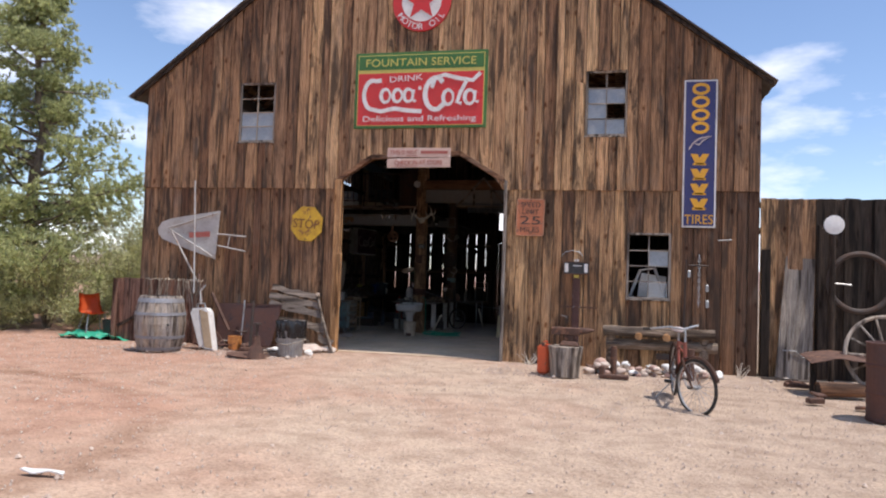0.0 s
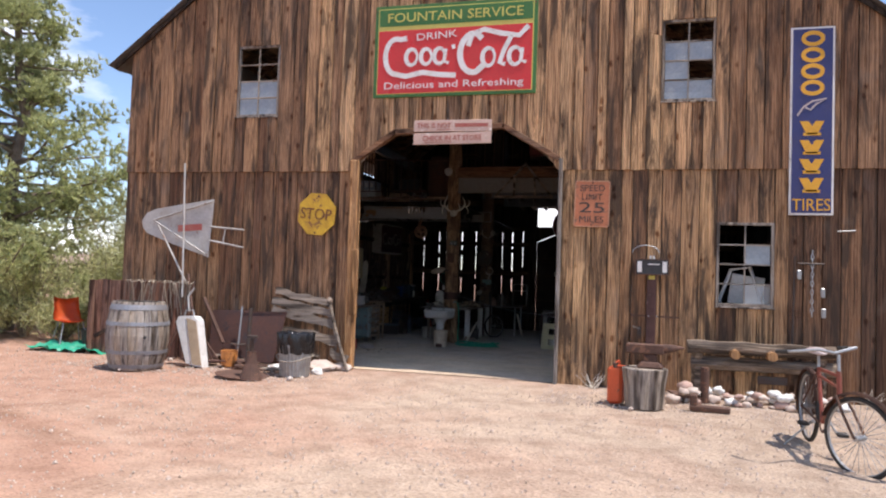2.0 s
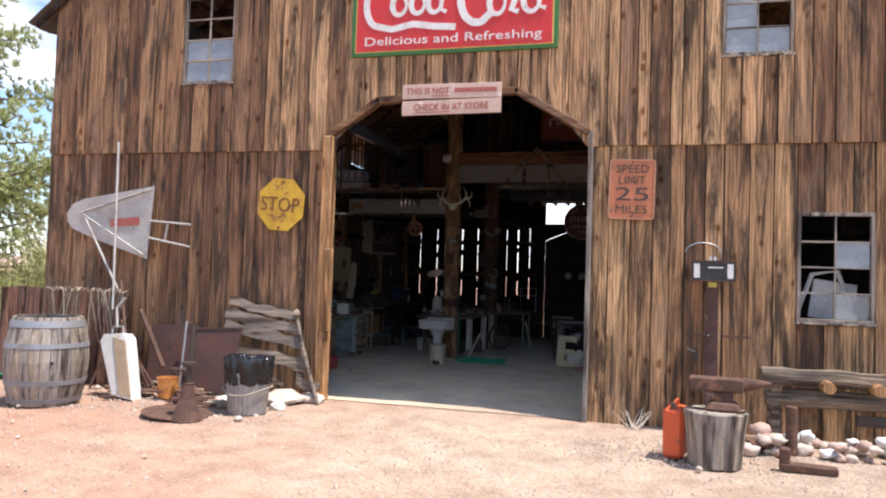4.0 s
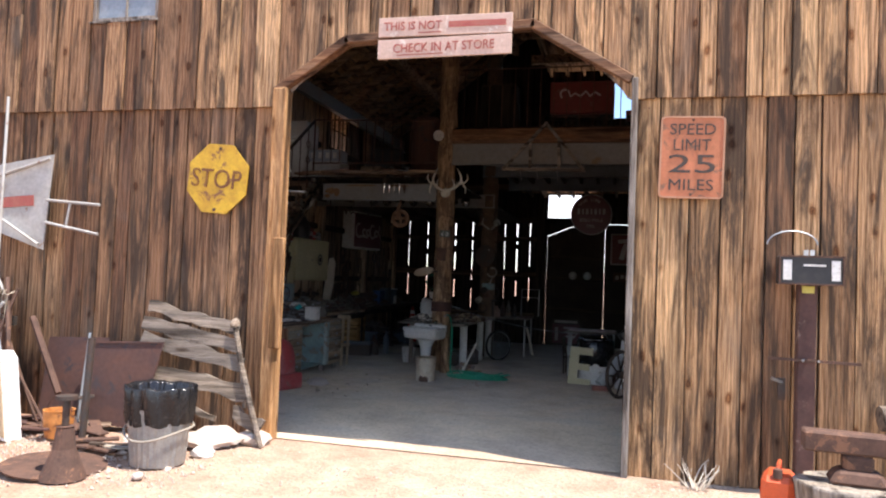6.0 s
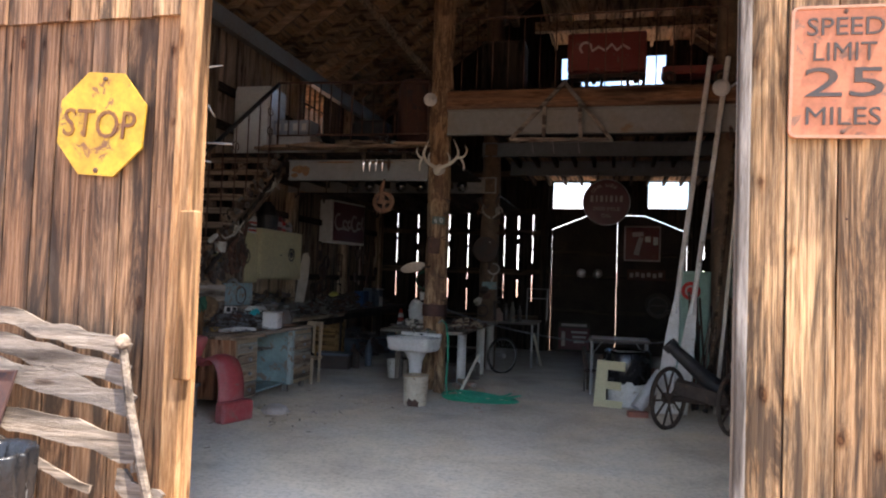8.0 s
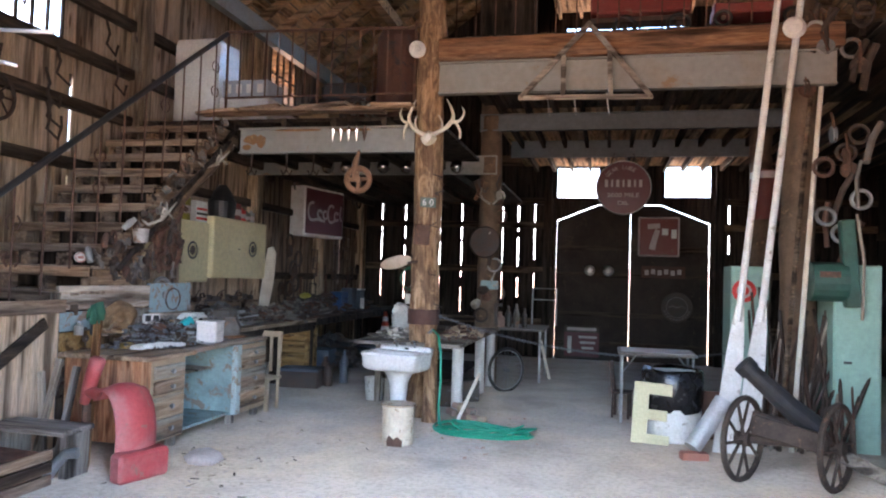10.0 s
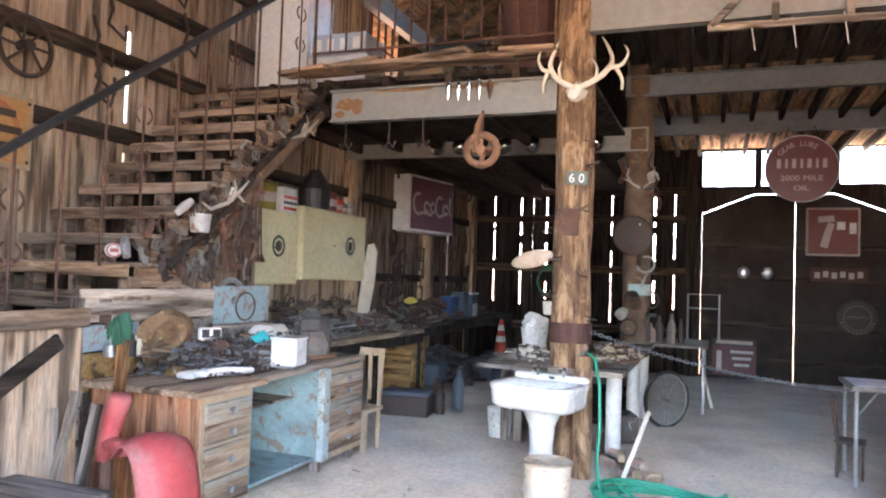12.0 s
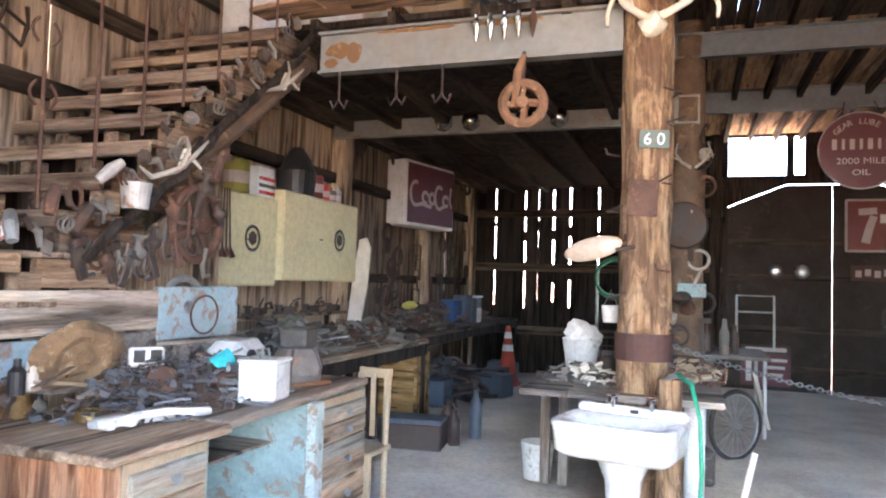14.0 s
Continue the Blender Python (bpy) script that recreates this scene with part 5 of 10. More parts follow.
def star_sign():
    o = thing("round_sign", pose(-0.02, -0.05, 6.24), "round red and white enamel sign with a red star", "sign")
    turn = pose(0, 0, 0, 90)
    part("disc", la([(0, -0.015), (0.53, -0.015), (0.535, 0), (0.53, 0.015), (0, 0.015)], 48, m=turn), "signred", o)
    part("centre", la([(0, 0), (0.36, 0), (0.36, 0.006), (0, 0.006)], 40, (0, -0.015, 0), turn), "whitep", o)
    star = []
    for k in range(10):
        a, r = radians(90 + 36 * k), 0.35 if k % 2 == 0 else 0.145
        star.append((r * math.cos(a), r * math.sin(a)))
    part("star", sl(star, -0.03, -0.022), "signred", o)
    word = "MOTOR OIL"
    for k, ch in enumerate(word):
        if ch == " ":
            continue
        a = 215 + 110 * k / (len(word) - 1)
        part("letter", lettering(ch, 0.11), "whitep", o, m=pose(0.445 * math.cos(radians(a)), -0.02, 0.445 * math.sin(radians(a)), 0, -(a - 270), 0))


def tall_sign():
    W, Hh = 0.51, 2.39
    o = thing("wall_sign", pose(4.695, -0.05, 2.32), "tall narrow navy enamel sign with gold shapes and white edge", "sign")
    part("edge", bx((0, 0, Hh / 2), (W, 0.025, Hh), bevel=0.004), "whitep", o)
    part("field", bx((0, -0.014, Hh / 2), (W - 0.05, 0.006, Hh - 0.05)), "navy", o)
    y0, y1 = -0.024, -0.016
    zs = [2.24, 2.03, 1.82, 1.61, 1.10, 0.86, 0.62, 0.38]
    for i, z in enumerate(zs):
        if i < 4:
            part("ring", ribbon(arc(0, z, 0.075, 0, 360, 20, 1.5, 1.0), 0.05, y0, y1), "gold", o)
        else:
            bm = B()
            slab(bm, [(-0.14, z + 0.085), (-0.04, z + 0.085), (0.0, z + 0.02), (0.04, z + 0.085), (0.14, z + 0.085), (0.06, z - 0.085), (-0.06, z - 0.085)], y0, y1)
            box(bm, (0, (y0 + y1) / 2, z - 0.08), (0.2, 0.008, 0.035))
            part("block", bm, "gold", o)
    part("emblem", ribbon([(-0.17, 1.26), (-0.1, 1.37), (0.0, 1.44), (0.17, 1.47), (0.04, 1.40), (-0.02, 1.33), (-0.08, 1.36)], 0.022, y0, y1), "palesign", o, "faint grey winged outline")
    part("lettering", lettering("TIRES", 0.15, 0.44), "gold", o, m=pose(0, -0.02, 0.13))


def stop_sign():
    o = thing("stop_sign", pose(-2.025, -0.045, 2.265, 0, 4, 0), "old yellow octagonal stop sign, rust-stained and bent", "sign")
    pts = [(0.32 * math.cos(radians(22.5 + 45 * k)), 0.335 * math.sin(radians(22.5 + 45 * k))) for k in range(8)]
    part("plate", sl(pts, -0.006, 0.006), "stop", o)
    part("lettering", lettering("STOP", 0.17, 0.50), "stopred", o, m=pose(-0.01, -0.009, 0.0))
    for z in (0.27, -0.28):
        part("bolt", la([(0.016, 0), (0.016, 0.006), (0, 0.01)], 8, (0, -0.006, z), pose(0, 0, 0, 90)), "rust", o)


def speed_sign():
    o = thing("speed_sign", pose(2.0, -0.045, 2.13, 0, 1, 0), "faded orange-red embossed speed limit sign", "sign")
    def rounded(w, h, r):
        return [q for cx, cz, a in ((w / 2 - r, h - r, 0), (r - w / 2, h - r, 90), (r - w / 2, r, 180), (w / 2 - r, r, 270)) for q in arc(cx, cz, r, a, a + 90, 6)]
    part("plate", sl(rounded(0.47, 0.63, 0.035), -0.006, 0.006), "speed", o)
    edge = rounded(0.455, 0.615, 0.03)
    part("rim", ribbon([(x, z + 0.0075) for x, z in edge + edge[:1]], 0.014, -0.013, -0.005), "speedrim", o, "worn pale raised rim")
    for z in (0.03, 0.6):
        part("bolt", la([(0.011, 0), (0.011, 0.005), (0, 0.008)], 8, (0, -0.006, z), pose(0, 0, 0, 90)), "rust", o)
    for word, z, h, w in (("SPEED", 0.53, 0.085, 0.33), ("LIMIT", 0.41, 0.085, 0.27), ("25", 0.265, 0.14, 0.34), ("MILES", 0.105, 0.085, 0.32)):
        part("lettering", lettering(word, h, w), "letters", o, m=pose(0, -0.008, z))


def plank_signs():
    for n, (z, text) in enumerate(((3.46, "THIS IS NOT"), (3.28, "CHECK IN AT STORE"))):
        o = thing("plank_sign", pose(0.03, -0.085, z, 0, -0.6 if n else 0.4, 0), "faded pink painted plank sign with worn red lettering", "sign", "plank signs")
        part("plank", bx((0, 0, 0.085), (1.14, 0.022, 0.165), bevel=0.004), "pinkboard", o)
        if n == 0:
            words("word", text, 0.07, 0.5, "letterred", o, pose(-0.27, -0.014, 0.09))
            part("bar", bx((0.28, -0.0135, 0.09), (0.48, 0.003, 0.05)), "letterred", o)
            part("underline", bx((-0.12, -0.0135, 0.03), (0.2, 0.003, 0.008)), "letterred", o)
        else:
            words("word", text, 0.075, 0.86, "letterred", o, pose(0, -0.014, 0.088))
            part("underline", bx((-0.2, -0.0135, 0.03), (0.4, 0.003, 0.008)), "letterred", o)


def weather_vane():
    o = thing("windmill_vane", pose(0, -0.16, 0), "weathered grey sheet-metal windmill tail leaning on thin rods", "windmill tail")
    out = [(-4.98, 2.12), (-4.90, 2.24), (-4.72, 2.31), (-3.70, 2.47), (-3.76, 1.57), (-4.5, 1.79), (-4.88, 1.93), (-4.96, 2.02)]
    part("vane_sheet", sl(out, 0, 0.012), "hose_metal", o)
    for a, b in (((-4.75, 2.13), (-3.72, 2.43)), ((-4.75, 2.13), (-3.8, 1.62))):
        part("brace", tb([(a[0], -0.02, a[1]), (b[0], -0.02, b[1])], 0.014, 6), "hose_metal", o)
    part("print", bx((-4.1, -0.006, 2.02), (0.42, 0.006, 0.1), (0, -4, 0)), "letterred", o, "faint red print")
    for z0, z1 in ((2.04, 2.0), (1.83, 1.73)):
        part("arm", tb([(-3.75, 0, z0), (-3.16, 0, z1)], 0.014, 6), "hose_metal", o)
    part("rung", tb([(-3.48, 0, 2.02), (-3.52, 0, 1.79)], 0.012, 6), "hose_metal", o)
    p = thing("rod_tripod", pose(0, -0.32, 0), "thin rusty rods leaning together against the barn", "rods")
    for a, b, r in (((-4.22, 0.12, 3.02), (-4.0, -0.1, 0.95), 0.014), ((-4.62, 0.08, 2.05), (-3.98, 0.0, 1.12), 0.013), ((-4.0, 0.02, 1.3), (-3.5, -0.35, 0.02), 0.02),
                    ((-3.85, 0.0, 1.2), (-4.1, -0.3, 0.02), 0.014), ((-4.1, 0.05, 1.0), (-3.35, -0.2, 0.02), 0.012), ((-3.72, 0.05, 0.95), (-3.3, -0.05, 0.3), 0.03), ((-3.8, -0.1, 0.6), (-3.2, -0.25, 0.02), 0.012)):
        part("rod", tb([a, b], r, 6), "hose_metal" if b[2] > 0.5 else "rust", p)


def board_crate():
    o = thing("board_crate", pose(-4.85, -0.28, 0), "dark brown board crate side with twigs heaped on top", "crate")
    rng = random.Random(4)
    for i in range(10):
        x = -0.88 + i * 0.178
        part("slat", board(x, x + 0.17, 0.02, 0.02, 1.17 + rng.uniform(-0.03, 0.02), 1.17, 0, 0.02, lambda u, w, z: (u, w, z), rng), "brown", o)
    for z in (0.2, 0.9):
        part("rail", bx((0, 0.05, z), (1.8, 0.05, 0.09)), "dark", o)
    part("corner_post", bx((-0.87, -0.02, 0.58), (0.07, 0.07, 1.16)), "brown", o)
    part("side", bx((-0.89, 0.18, 0.56), (0.02, 0.33, 1.1)), "brown", o)
    part("brace", bx((-0.35, -0.02, 0.5), (1.0, 0.02, 0.06), (0, -28, 0)), "dark", o)
    tw = B()
    for i in range(46):
        x = rng.uniform(-0.2, 0.95)
        tube(tw, [(x, rng.uniform(-0.12, 0.05), 1.19), (x + rng.uniform(-0.05, 0.1), -0.1 + rng.uniform(-0.06, 0.03), 1.15), (x + rng.uniform(-0.1, 0.1), -0.08, rng.uniform(0.45, 0.9))], 0.006, 4)
    tagged(part("twigs", tw, "twig", o), kind="stuff")


def barrel():
    o = thing("wooden_barrel", pose(-3.99, -1.4, 0.0), "grey weathered oak barrel with dull iron hoops", "barrel")
    prof = [(0.335, 0), (0.377, 0.16), (0.403, 0.34), (0.41, 0.46), (0.403, 0.6), (0.372, 0.78), (0.335, 0.91)]
    n = 26
    for k in range(n):
        bm = B()
        a0, a1 = 2 * math.pi * (k + 0.03) / n, 2 * math.pi * (k + 0.97) / n
        rows = []
        for r, z in prof:
            rows.append([bm.verts.new((rr * math.cos(a), rr * math.sin(a), z)) for rr, a in ((r, a0), (r, a1), (r - 0.03, a1), (r - 0.03, a0))])
        for a, b in zip(rows, rows[1:]):
            for i in range(4):
                bm.faces.new((a[i], a[(i + 1) % 4], b[(i + 1) % 4], b[i]))
        bm.faces.new(rows[0])
        bm.faces.new(rows[-1])
        part("stave", bm, "barrel", o)
    part("head", la([(0, 0.6), (0.32, 0.6), (0.32, 0.62), (0, 0.62)], 26), "dark", o)
    for z, h in ((0.05, 0.05), (0.24, 0.05), (0.62, 0.05), (0.84, 0.07)):
        f = lambda q: np.interp(q, [p[1] for p in prof], [p[0] for p in prof])
        part("hoop", la([(f(z - h / 2) + 0.001, z - h / 2), (f(z - h / 2) + 0.006, z - h / 2), (f(z + h / 2) + 0.006, z + h / 2), (f(z + h / 2) + 0.001, z + h / 2)], 40), "hoop", o)
    part("bung", la([(0, 0), (0.02, 0), (0.018, 0.006), (0, 0.006)], 10, (0.32, -0.27, 0.45), pose(0, 0, 0, 90, 0, 50)), "black", o)


def leaning_case():
    o = thing("enamel_tub", pose(-3.42, -0.95, 0.0, -6, 0, 0), "white and tan enamelled metal case leaning over", "case")
    part("shell", sl([(-0.1, 0.03), (0.16, 0.0), (0.0, 0.66), (-0.06, 0.72), (-0.3, 0.7), (-0.34, 0.62)], 0, 0.17), "whitep", o)
    part("front_panel", sl([(0.0, 0.04), (0.15, 0.03), (-0.01, 0.64), (-0.17, 0.68)], -0.012, 0.0), "paper", o, "tan dusty front panel")
    part("handle", tb([(-0.26, 0.08, 0.7), (-0.25, 0.08, 0.79), (-0.13, 0.08, 0.8), (-0.1, 0.08, 0.71)], 0.012, 6), "galv", o)
    part("hose_arm", tb([(-0.2, 0.08, 0.78), (-0.24, 0.08, 1.0), (-0.16, 0.1, 1.12)], 0.015, 6), "hose_metal", o)


def rust_pail():
    o = thing("rusty_pail", pose(-3.0, -0.68, 0), "small orange-yellow rusty pail with a bail", "pail")
    part("body", la([(0, 0.01), (0.10, 0.01), (0.115, 0.13), (0.12, 0.23), (0.125, 0.235), (0.113, 0.235), (0.105, 0.13), (0.09, 0.03), (0, 0.03)], 24), "glow", o)
    part("handle", tb([(0.12 * math.cos(a), 0.0, 0.22 + 0.13 * math.sin(a)) for a in np.linspace(0, math.pi, 11)], 0.005, 5), "rust", o)


def jack_stand():
    o = thing("jack_stand", pose(-2.12, -1.6, 0), "rust-brown cast-iron stand with a screw top", "stand")
    part("base", la([(0, 0), (0.15, 0), (0.14, 0.03), (0.075, 0.2), (0.055, 0.34), (0.06, 0.35), (0, 0.35)], 18), "rust", o)
    part("screw", la([(0.024, 0.34), (0.024, 0.52), (0.07, 0.53), (0.07, 0.555), (0, 0.56)], 14), "iron", o)
    d = thing("iron_disc", pose(-2.35, -1.42, 0.012, 0, 4, 0), "flat rusty iron disc lying on the gravel", "disc")
    part("plate", la([(0, 0), (0.34, 0), (0.345, 0.012), (0.12, 0.03), (0, 0.03)], 30), "rust", d)
    p = thing("iron_pipe", pose(-2.62, -0.85, 0), "dark upright iron pipe", "pipe")
    part("pipe", tb([(0, 0, 0), (0.0, 0.05, 0.86)], 0.028, 10), "iron", p)


def rusty_plate():
    o = thing("rusty_sheet", pose(-2.78, -0.33, 0.02, -8, 0, 0), "dark rusty steel sheet leaning on the wall", "metal sheet")
    part("sheet", sl([(-0.36, 0.05), (0.28, 0.02), (0.42, 0.78), (-0.34, 0.74)], 0, 0.008), "sheet", o)
    part("rim", ribbon([(-0.34, 0.74), (0.42, 0.78), (0.28, 0.04)], 0.02, -0.012, 0.0), "sheet", o)
    q = thing("rusty_sheet", pose(-3.35, -0.22, 0.02, -7, 0, 0), "second dark iron sheet leaning behind", "metal sheet")
    part("sheet", sl([(-0.3, 0.02), (0.35, 0.02), (0.35, 0.78), (-0.3, 0.75)], 0, 0.008), "sheet", q)
    v = thing("valve_stem", pose(-3.02, -0.45, 0), "thin steel valve stem with a handwheel", "valve")
    part("stem", tb([(0, 0, 0), (0, 0.1, 0.85)], 0.012, 6), "galv", v)
    part("handwheel", tb([(0.1 * math.cos(a), 0.03 + 0.1 * math.sin(a), 0.3) for a in np.linspace(0, 2 * math.pi, 17)[:-1]], 0.012, 6, True), "iron", v)
    part("spoke", tb([(-0.1, 0.03, 0.3), (0.1, 0.03, 0.3)], 0.008, 5), "iron", v)
    rng = random.Random(9)
    for i in range(34):
        x, y = rng.uniform(-3.7, -1.9), rng.uniform(-0.95, -0.2)
        s = thing("scrap_board", pose(x, y, 0.02 + 0.018 * (i % 4), rng.uniform(-8, 8), rng.uniform(-8, 8), rng.uniform(-50, 40)), "short broken scrap of rusty board on the ground", "scrap", "scrap by the wall")
        part("board", rough_up(bx((0, 0, 0.012), (rng.uniform(0.25, 0.6), rng.uniform(0.05, 0.12), 0.02), bevel=0.004), 0.006, 6, i), rng.choice(["sheet", "greyX", "rust", "rust", "pallet"]), s)


def plank_rack():
    o = thing("broken_bench_back", pose(-2.05, -0.30, 0.0, -10, 0, 0), "broken silver-grey slatted bench back leaning on the wall", "bench")
    slats = [((-0.56, 1.12), (0.36, 0.95), 0.10), ((-0.60, 0.97), (0.38, 0.81), 0.12), ((-0.58, 0.83), (0.44, 0.66), 0.13), ((-0.5, 0.55), (0.52, 0.43), 0.13), ((0.42, 0.26), (0.70, 0.16), 0.1), ((-0.45, 0.40), (0.26, 0.20), 0.05)]
    rng = random.Random(19)
    for i, (a, b, w) in enumerate(slats):
        k = 12
        pts = [(a[0] + (b[0] - a[0]) * f / k, a[1] + (b[1] - a[1]) * f / k + 0.03 * noise.noise((f * 0.35, i * 3.1, 0))) for f in range(k + 1)]
        ws = [w * (1 + 0.35 * noise.noise((f * 0.5, i * 5.7, 2))) for f in range(k + 1)]
        part("slat", rough_up(ribbon(pts, ws, -0.015 + 0.004 * (i % 2), 0.013), 0.006, 7, i), "rackX", o)
    part("leg", rough_up(tb([(0.34, -0.035, 1.0), (0.45, -0.035, 0.66), (0.58, -0.035, 0.34), (0.73, -0.035, 0.0)], [0.024, 0.026, 0.026, 0.022], 8), 0.006, 6), "rackX", o)
    part("leg", tb([(0.40, 0.03, 0.72), (0.5, 0.02, 0.3)], 0.016, 6), "rackX", o)
    part("knot", rough_up(boulder(0.045, 4, 0.9, 2), 0.012, 20), "rackX", o, "splintered end of the leg", m=pose(0.34, -0.035, 1.0))
    for i in range(11):
        r = rng.uniform(0.05, 0.12)
        solo("white_slab", rough_up(boulder(r, 20 + i, 0.5), r * 0.2, 9, i), rng.choice(["rock", "whitep", "rock"]), "chunk of broken white plaster on the ground", "slab",
             pose(rng.uniform(-2.35, -1.5), rng.uniform(-0.75, -0.25), r * 0.3, 0, 0, rng.uniform(0, 360)), "broken plaster")
    w = solo("white_slab", rough_up(boulder(0.24, 3, 0.35), 0.03, 8), "rock", "white lump of broken plaster on the ground", "slab", pose(-1.72, -0.42, 0.06))
    solo("white_slab", rough_up(boulder(0.15, 8, 0.4), 0.01, 8), "rock", "small pale broken slab on the ground", "slab", pose(-1.45, -0.2, 0.04))


def trash_bin():
    o = thing("ribbed_bin", pose(-1.80, -1.02, 0), "galvanised ribbed bin lined with a black plastic bag", "bin")
    bm = B()
    n = 56
    rows = []
    for r, z in ((0.19, 0.0), (0.2, 0.12), (0.215, 0.3), (0.225, 0.42)):
        rows.append([bm.verts.new(((r + (0.006 if k % 2 else 0)) * math.cos(2 * math.pi * k / n), (r + (0.006 if k % 2 else 0)) * math.sin(2 * math.pi * k / n), z)) for k in range(n)])
    for a, b in zip(rows, rows[1:]):
        for k in range(n):
            bm.faces.new((a[k], a[(k + 1) % n], b[(k + 1) % n], b[k]))
    part("body", bm, "galv", o)
    bag = B()
    m = 120
    prof = [(0.226, 0.30), (0.236, 0.36), (0.243, 0.46), (0.25, 0.56), (0.245, 0.575), (0.225, 0.55), (0.2, 0.42), (0.16, 0.34), (0.0, 0.31)]
    lathe(bag, prof, m)
    for v in bag.verts:
        a = math.atan2(v.co.y, v.co.x)
        r = math.hypot(v.co.x, v.co.y)
        k = 0.02 * noise.noise((math.cos(a) * 3.5, math.sin(a) * 3.5, v.co.z * 5)) + 0.012 * math.sin(a * 13 + 2 * math.sin(a * 3) + v.co.z * 9) + 0.006 * math.sin(a * 31 + v.co.z * 20)
        if r > 0.05:
            v.co.x *= 1 + k / r
            v.co.y *= 1 + k / r
            v.co.z += 0.02 * noise.noise((math.cos(a) * 2, math.sin(a) * 2, 7))
    part("bag", bag, "bag", o, "crumpled black plastic liner", smooth=True)
    part("cord", tb([(0.245 * math.cos(a), 0.245 * math.sin(a), 0.27 - 0.07 * max(0, -math.sin(a)) ** 2) for a in np.linspace(0, 2 * math.pi, 33)[:-1]], 0.008, 6, True), "rope", o)


def plastic_chair():
    o = thing("plastic_chair", pose(-6.55, 0.2, 0, 0, 0, 60), "orange moulded plastic chair on thin steel legs", "chair")
    bm = B()
    pts = []
    for i in range(9):
        f = i / 8
        y, z = (-0.2 + 0.42 * min(f / 0.55, 1), 0.44 - 0.03 * math.sin(f / 0.55 * 3.1) if f < 0.55 else 0.44 + (f - 0.55) / 0.45 * 0.36)
        if f > 0.55:
            y = 0.22 + (f - 0.55) * 0.22
        pts.append([bm.verts.new(((k - 3) / 3 * (0.22 if f < 0.7 else 0.2), y - 0.03 * (abs(k - 3) / 3) ** 2 * (f > 0.5), z + 0.035 * (abs(k - 3) / 3) ** 2)) for k in range(7)])
    for a, b in zip(pts, pts[1:]):
        for k in range(6):
            bm.faces.new((a[k], a[k + 1], b[k + 1], b[k]))
    bmesh.ops.solidify(bm, geom=bm.faces[:], thickness=0.012)
    part("shell", bm, "orange", o, smooth=True)
    for sx_ in (-1, 1):
        for sy_ in (-1, 1):
            part("leg", tb([(0.15 * sx_, 0.12 * sy_, 0.43), (0.23 * sx_, 0.22 * sy_, 0.0)], 0.011, 7), "galv", o)
    t = thing("green_tarp", pose(-6.15, 0.0, 0.0), "crumpled green tarpaulin lying on the ground", "tarp")
    tar = B()
    bmesh.ops.create_grid(tar, x_segments=26, y_segments=16, size=1.0)
    for v in tar.verts:
        v.co = Vector((v.co.x * 0.75, v.co.y * 0.4, 0.05 + 0.1 * noise.noise((v.co.x * 3.5, v.co.y * 3.5, 1)) + 0.05 * noise.noise((v.co.x * 9, v.co.y * 9, 2))))
    part("sheet", tar, "green", t)
    b = thing("black_tub", pose(-6.25, 0.45, 0.0), "black plastic tub behind the chair", "tub")
    part("body", la([(0, 0), (0.2, 0), (0.24, 0.3), (0.25, 0.31), (0.23, 0.31), (0.19, 0.04), (0, 0.04)], 22), "black", b)


def stump_and_anvil():
    o = thing("wood_stump", pose(2.72, -1.42, 0), "grey split tree stump used as an anvil block", "stump")
    bm = B()
    lathe(bm, [(0, 0), (0.205, 0), (0.21, 0.06), (0.225, 0.25), (0.25, 0.43), (0.245, 0.44), (0, 0.44)], 30)
    for v in bm.verts:
        a = math.atan2(v.co.y, v.co.x)
        k = 1 + 0.07 * noise.noise((math.cos(a) * 2.2, math.sin(a) * 2.2, 0.5)) - (0.09 if abs(((a * 30 / 6.283) % 9) - 3) < 0.6 else 0)
        if math.hypot(v.co.x, v.co.y) > 0.05:
            v.co.x *= k
            v.co.y *= k
    part("trunk", bm, "greyZ", o)
    a = thing("anvil", pose(2.78, -1.42, 0.44, 0, 0, -6), "rusty blacksmith's anvil with a long horn", "anvil")
    part("foot", bx((0, 0, 0.04), (0.3, 0.2, 0.08), bevel=0.02, taper=0.7), "rust", a)
    part("waist", bx((0, 0, 0.115), (0.15, 0.11, 0.1), bevel=0.02), "rust", a)
    part("body", bx((-0.06, 0, 0.215), (0.42, 0.13, 0.11), bevel=0.012), "rust", a)
    part("horn", tb([(0.14, 0, 0.225), (0.25, 0, 0.235), (0.36, 0, 0.25)], [0.058, 0.042, 0.008], 12), "rust", a)
    c = thing("jerry_can", pose(2.42, -1.28, 0, 0, 0, -14), "worn orange metal jerry can on the gravel", "fuel can")
    part("body", bx((0, 0, 0.22), (0.17, 0.28, 0.42), bevel=0.03), "can", c)
    part("handle", tb([(0, -0.08, 0.43), (0, -0.06, 0.48), (0, 0.06, 0.48), (0, 0.08, 0.43)], 0.012, 7), "can", c)
    part("spout", la([(0, 0), (0.025, 0), (0.025, 0.05), (0, 0.05)], 10, (0, -0.11, 0.42)), "rust", c)
    for sx_ in (-1, 1):
        part("rib", ribbon([(0.0 + sx_ * 0.086, 0.08), (0.0 + sx_ * 0.087, 0.36)], 0.004, -0.1, 0.1), "can", c)


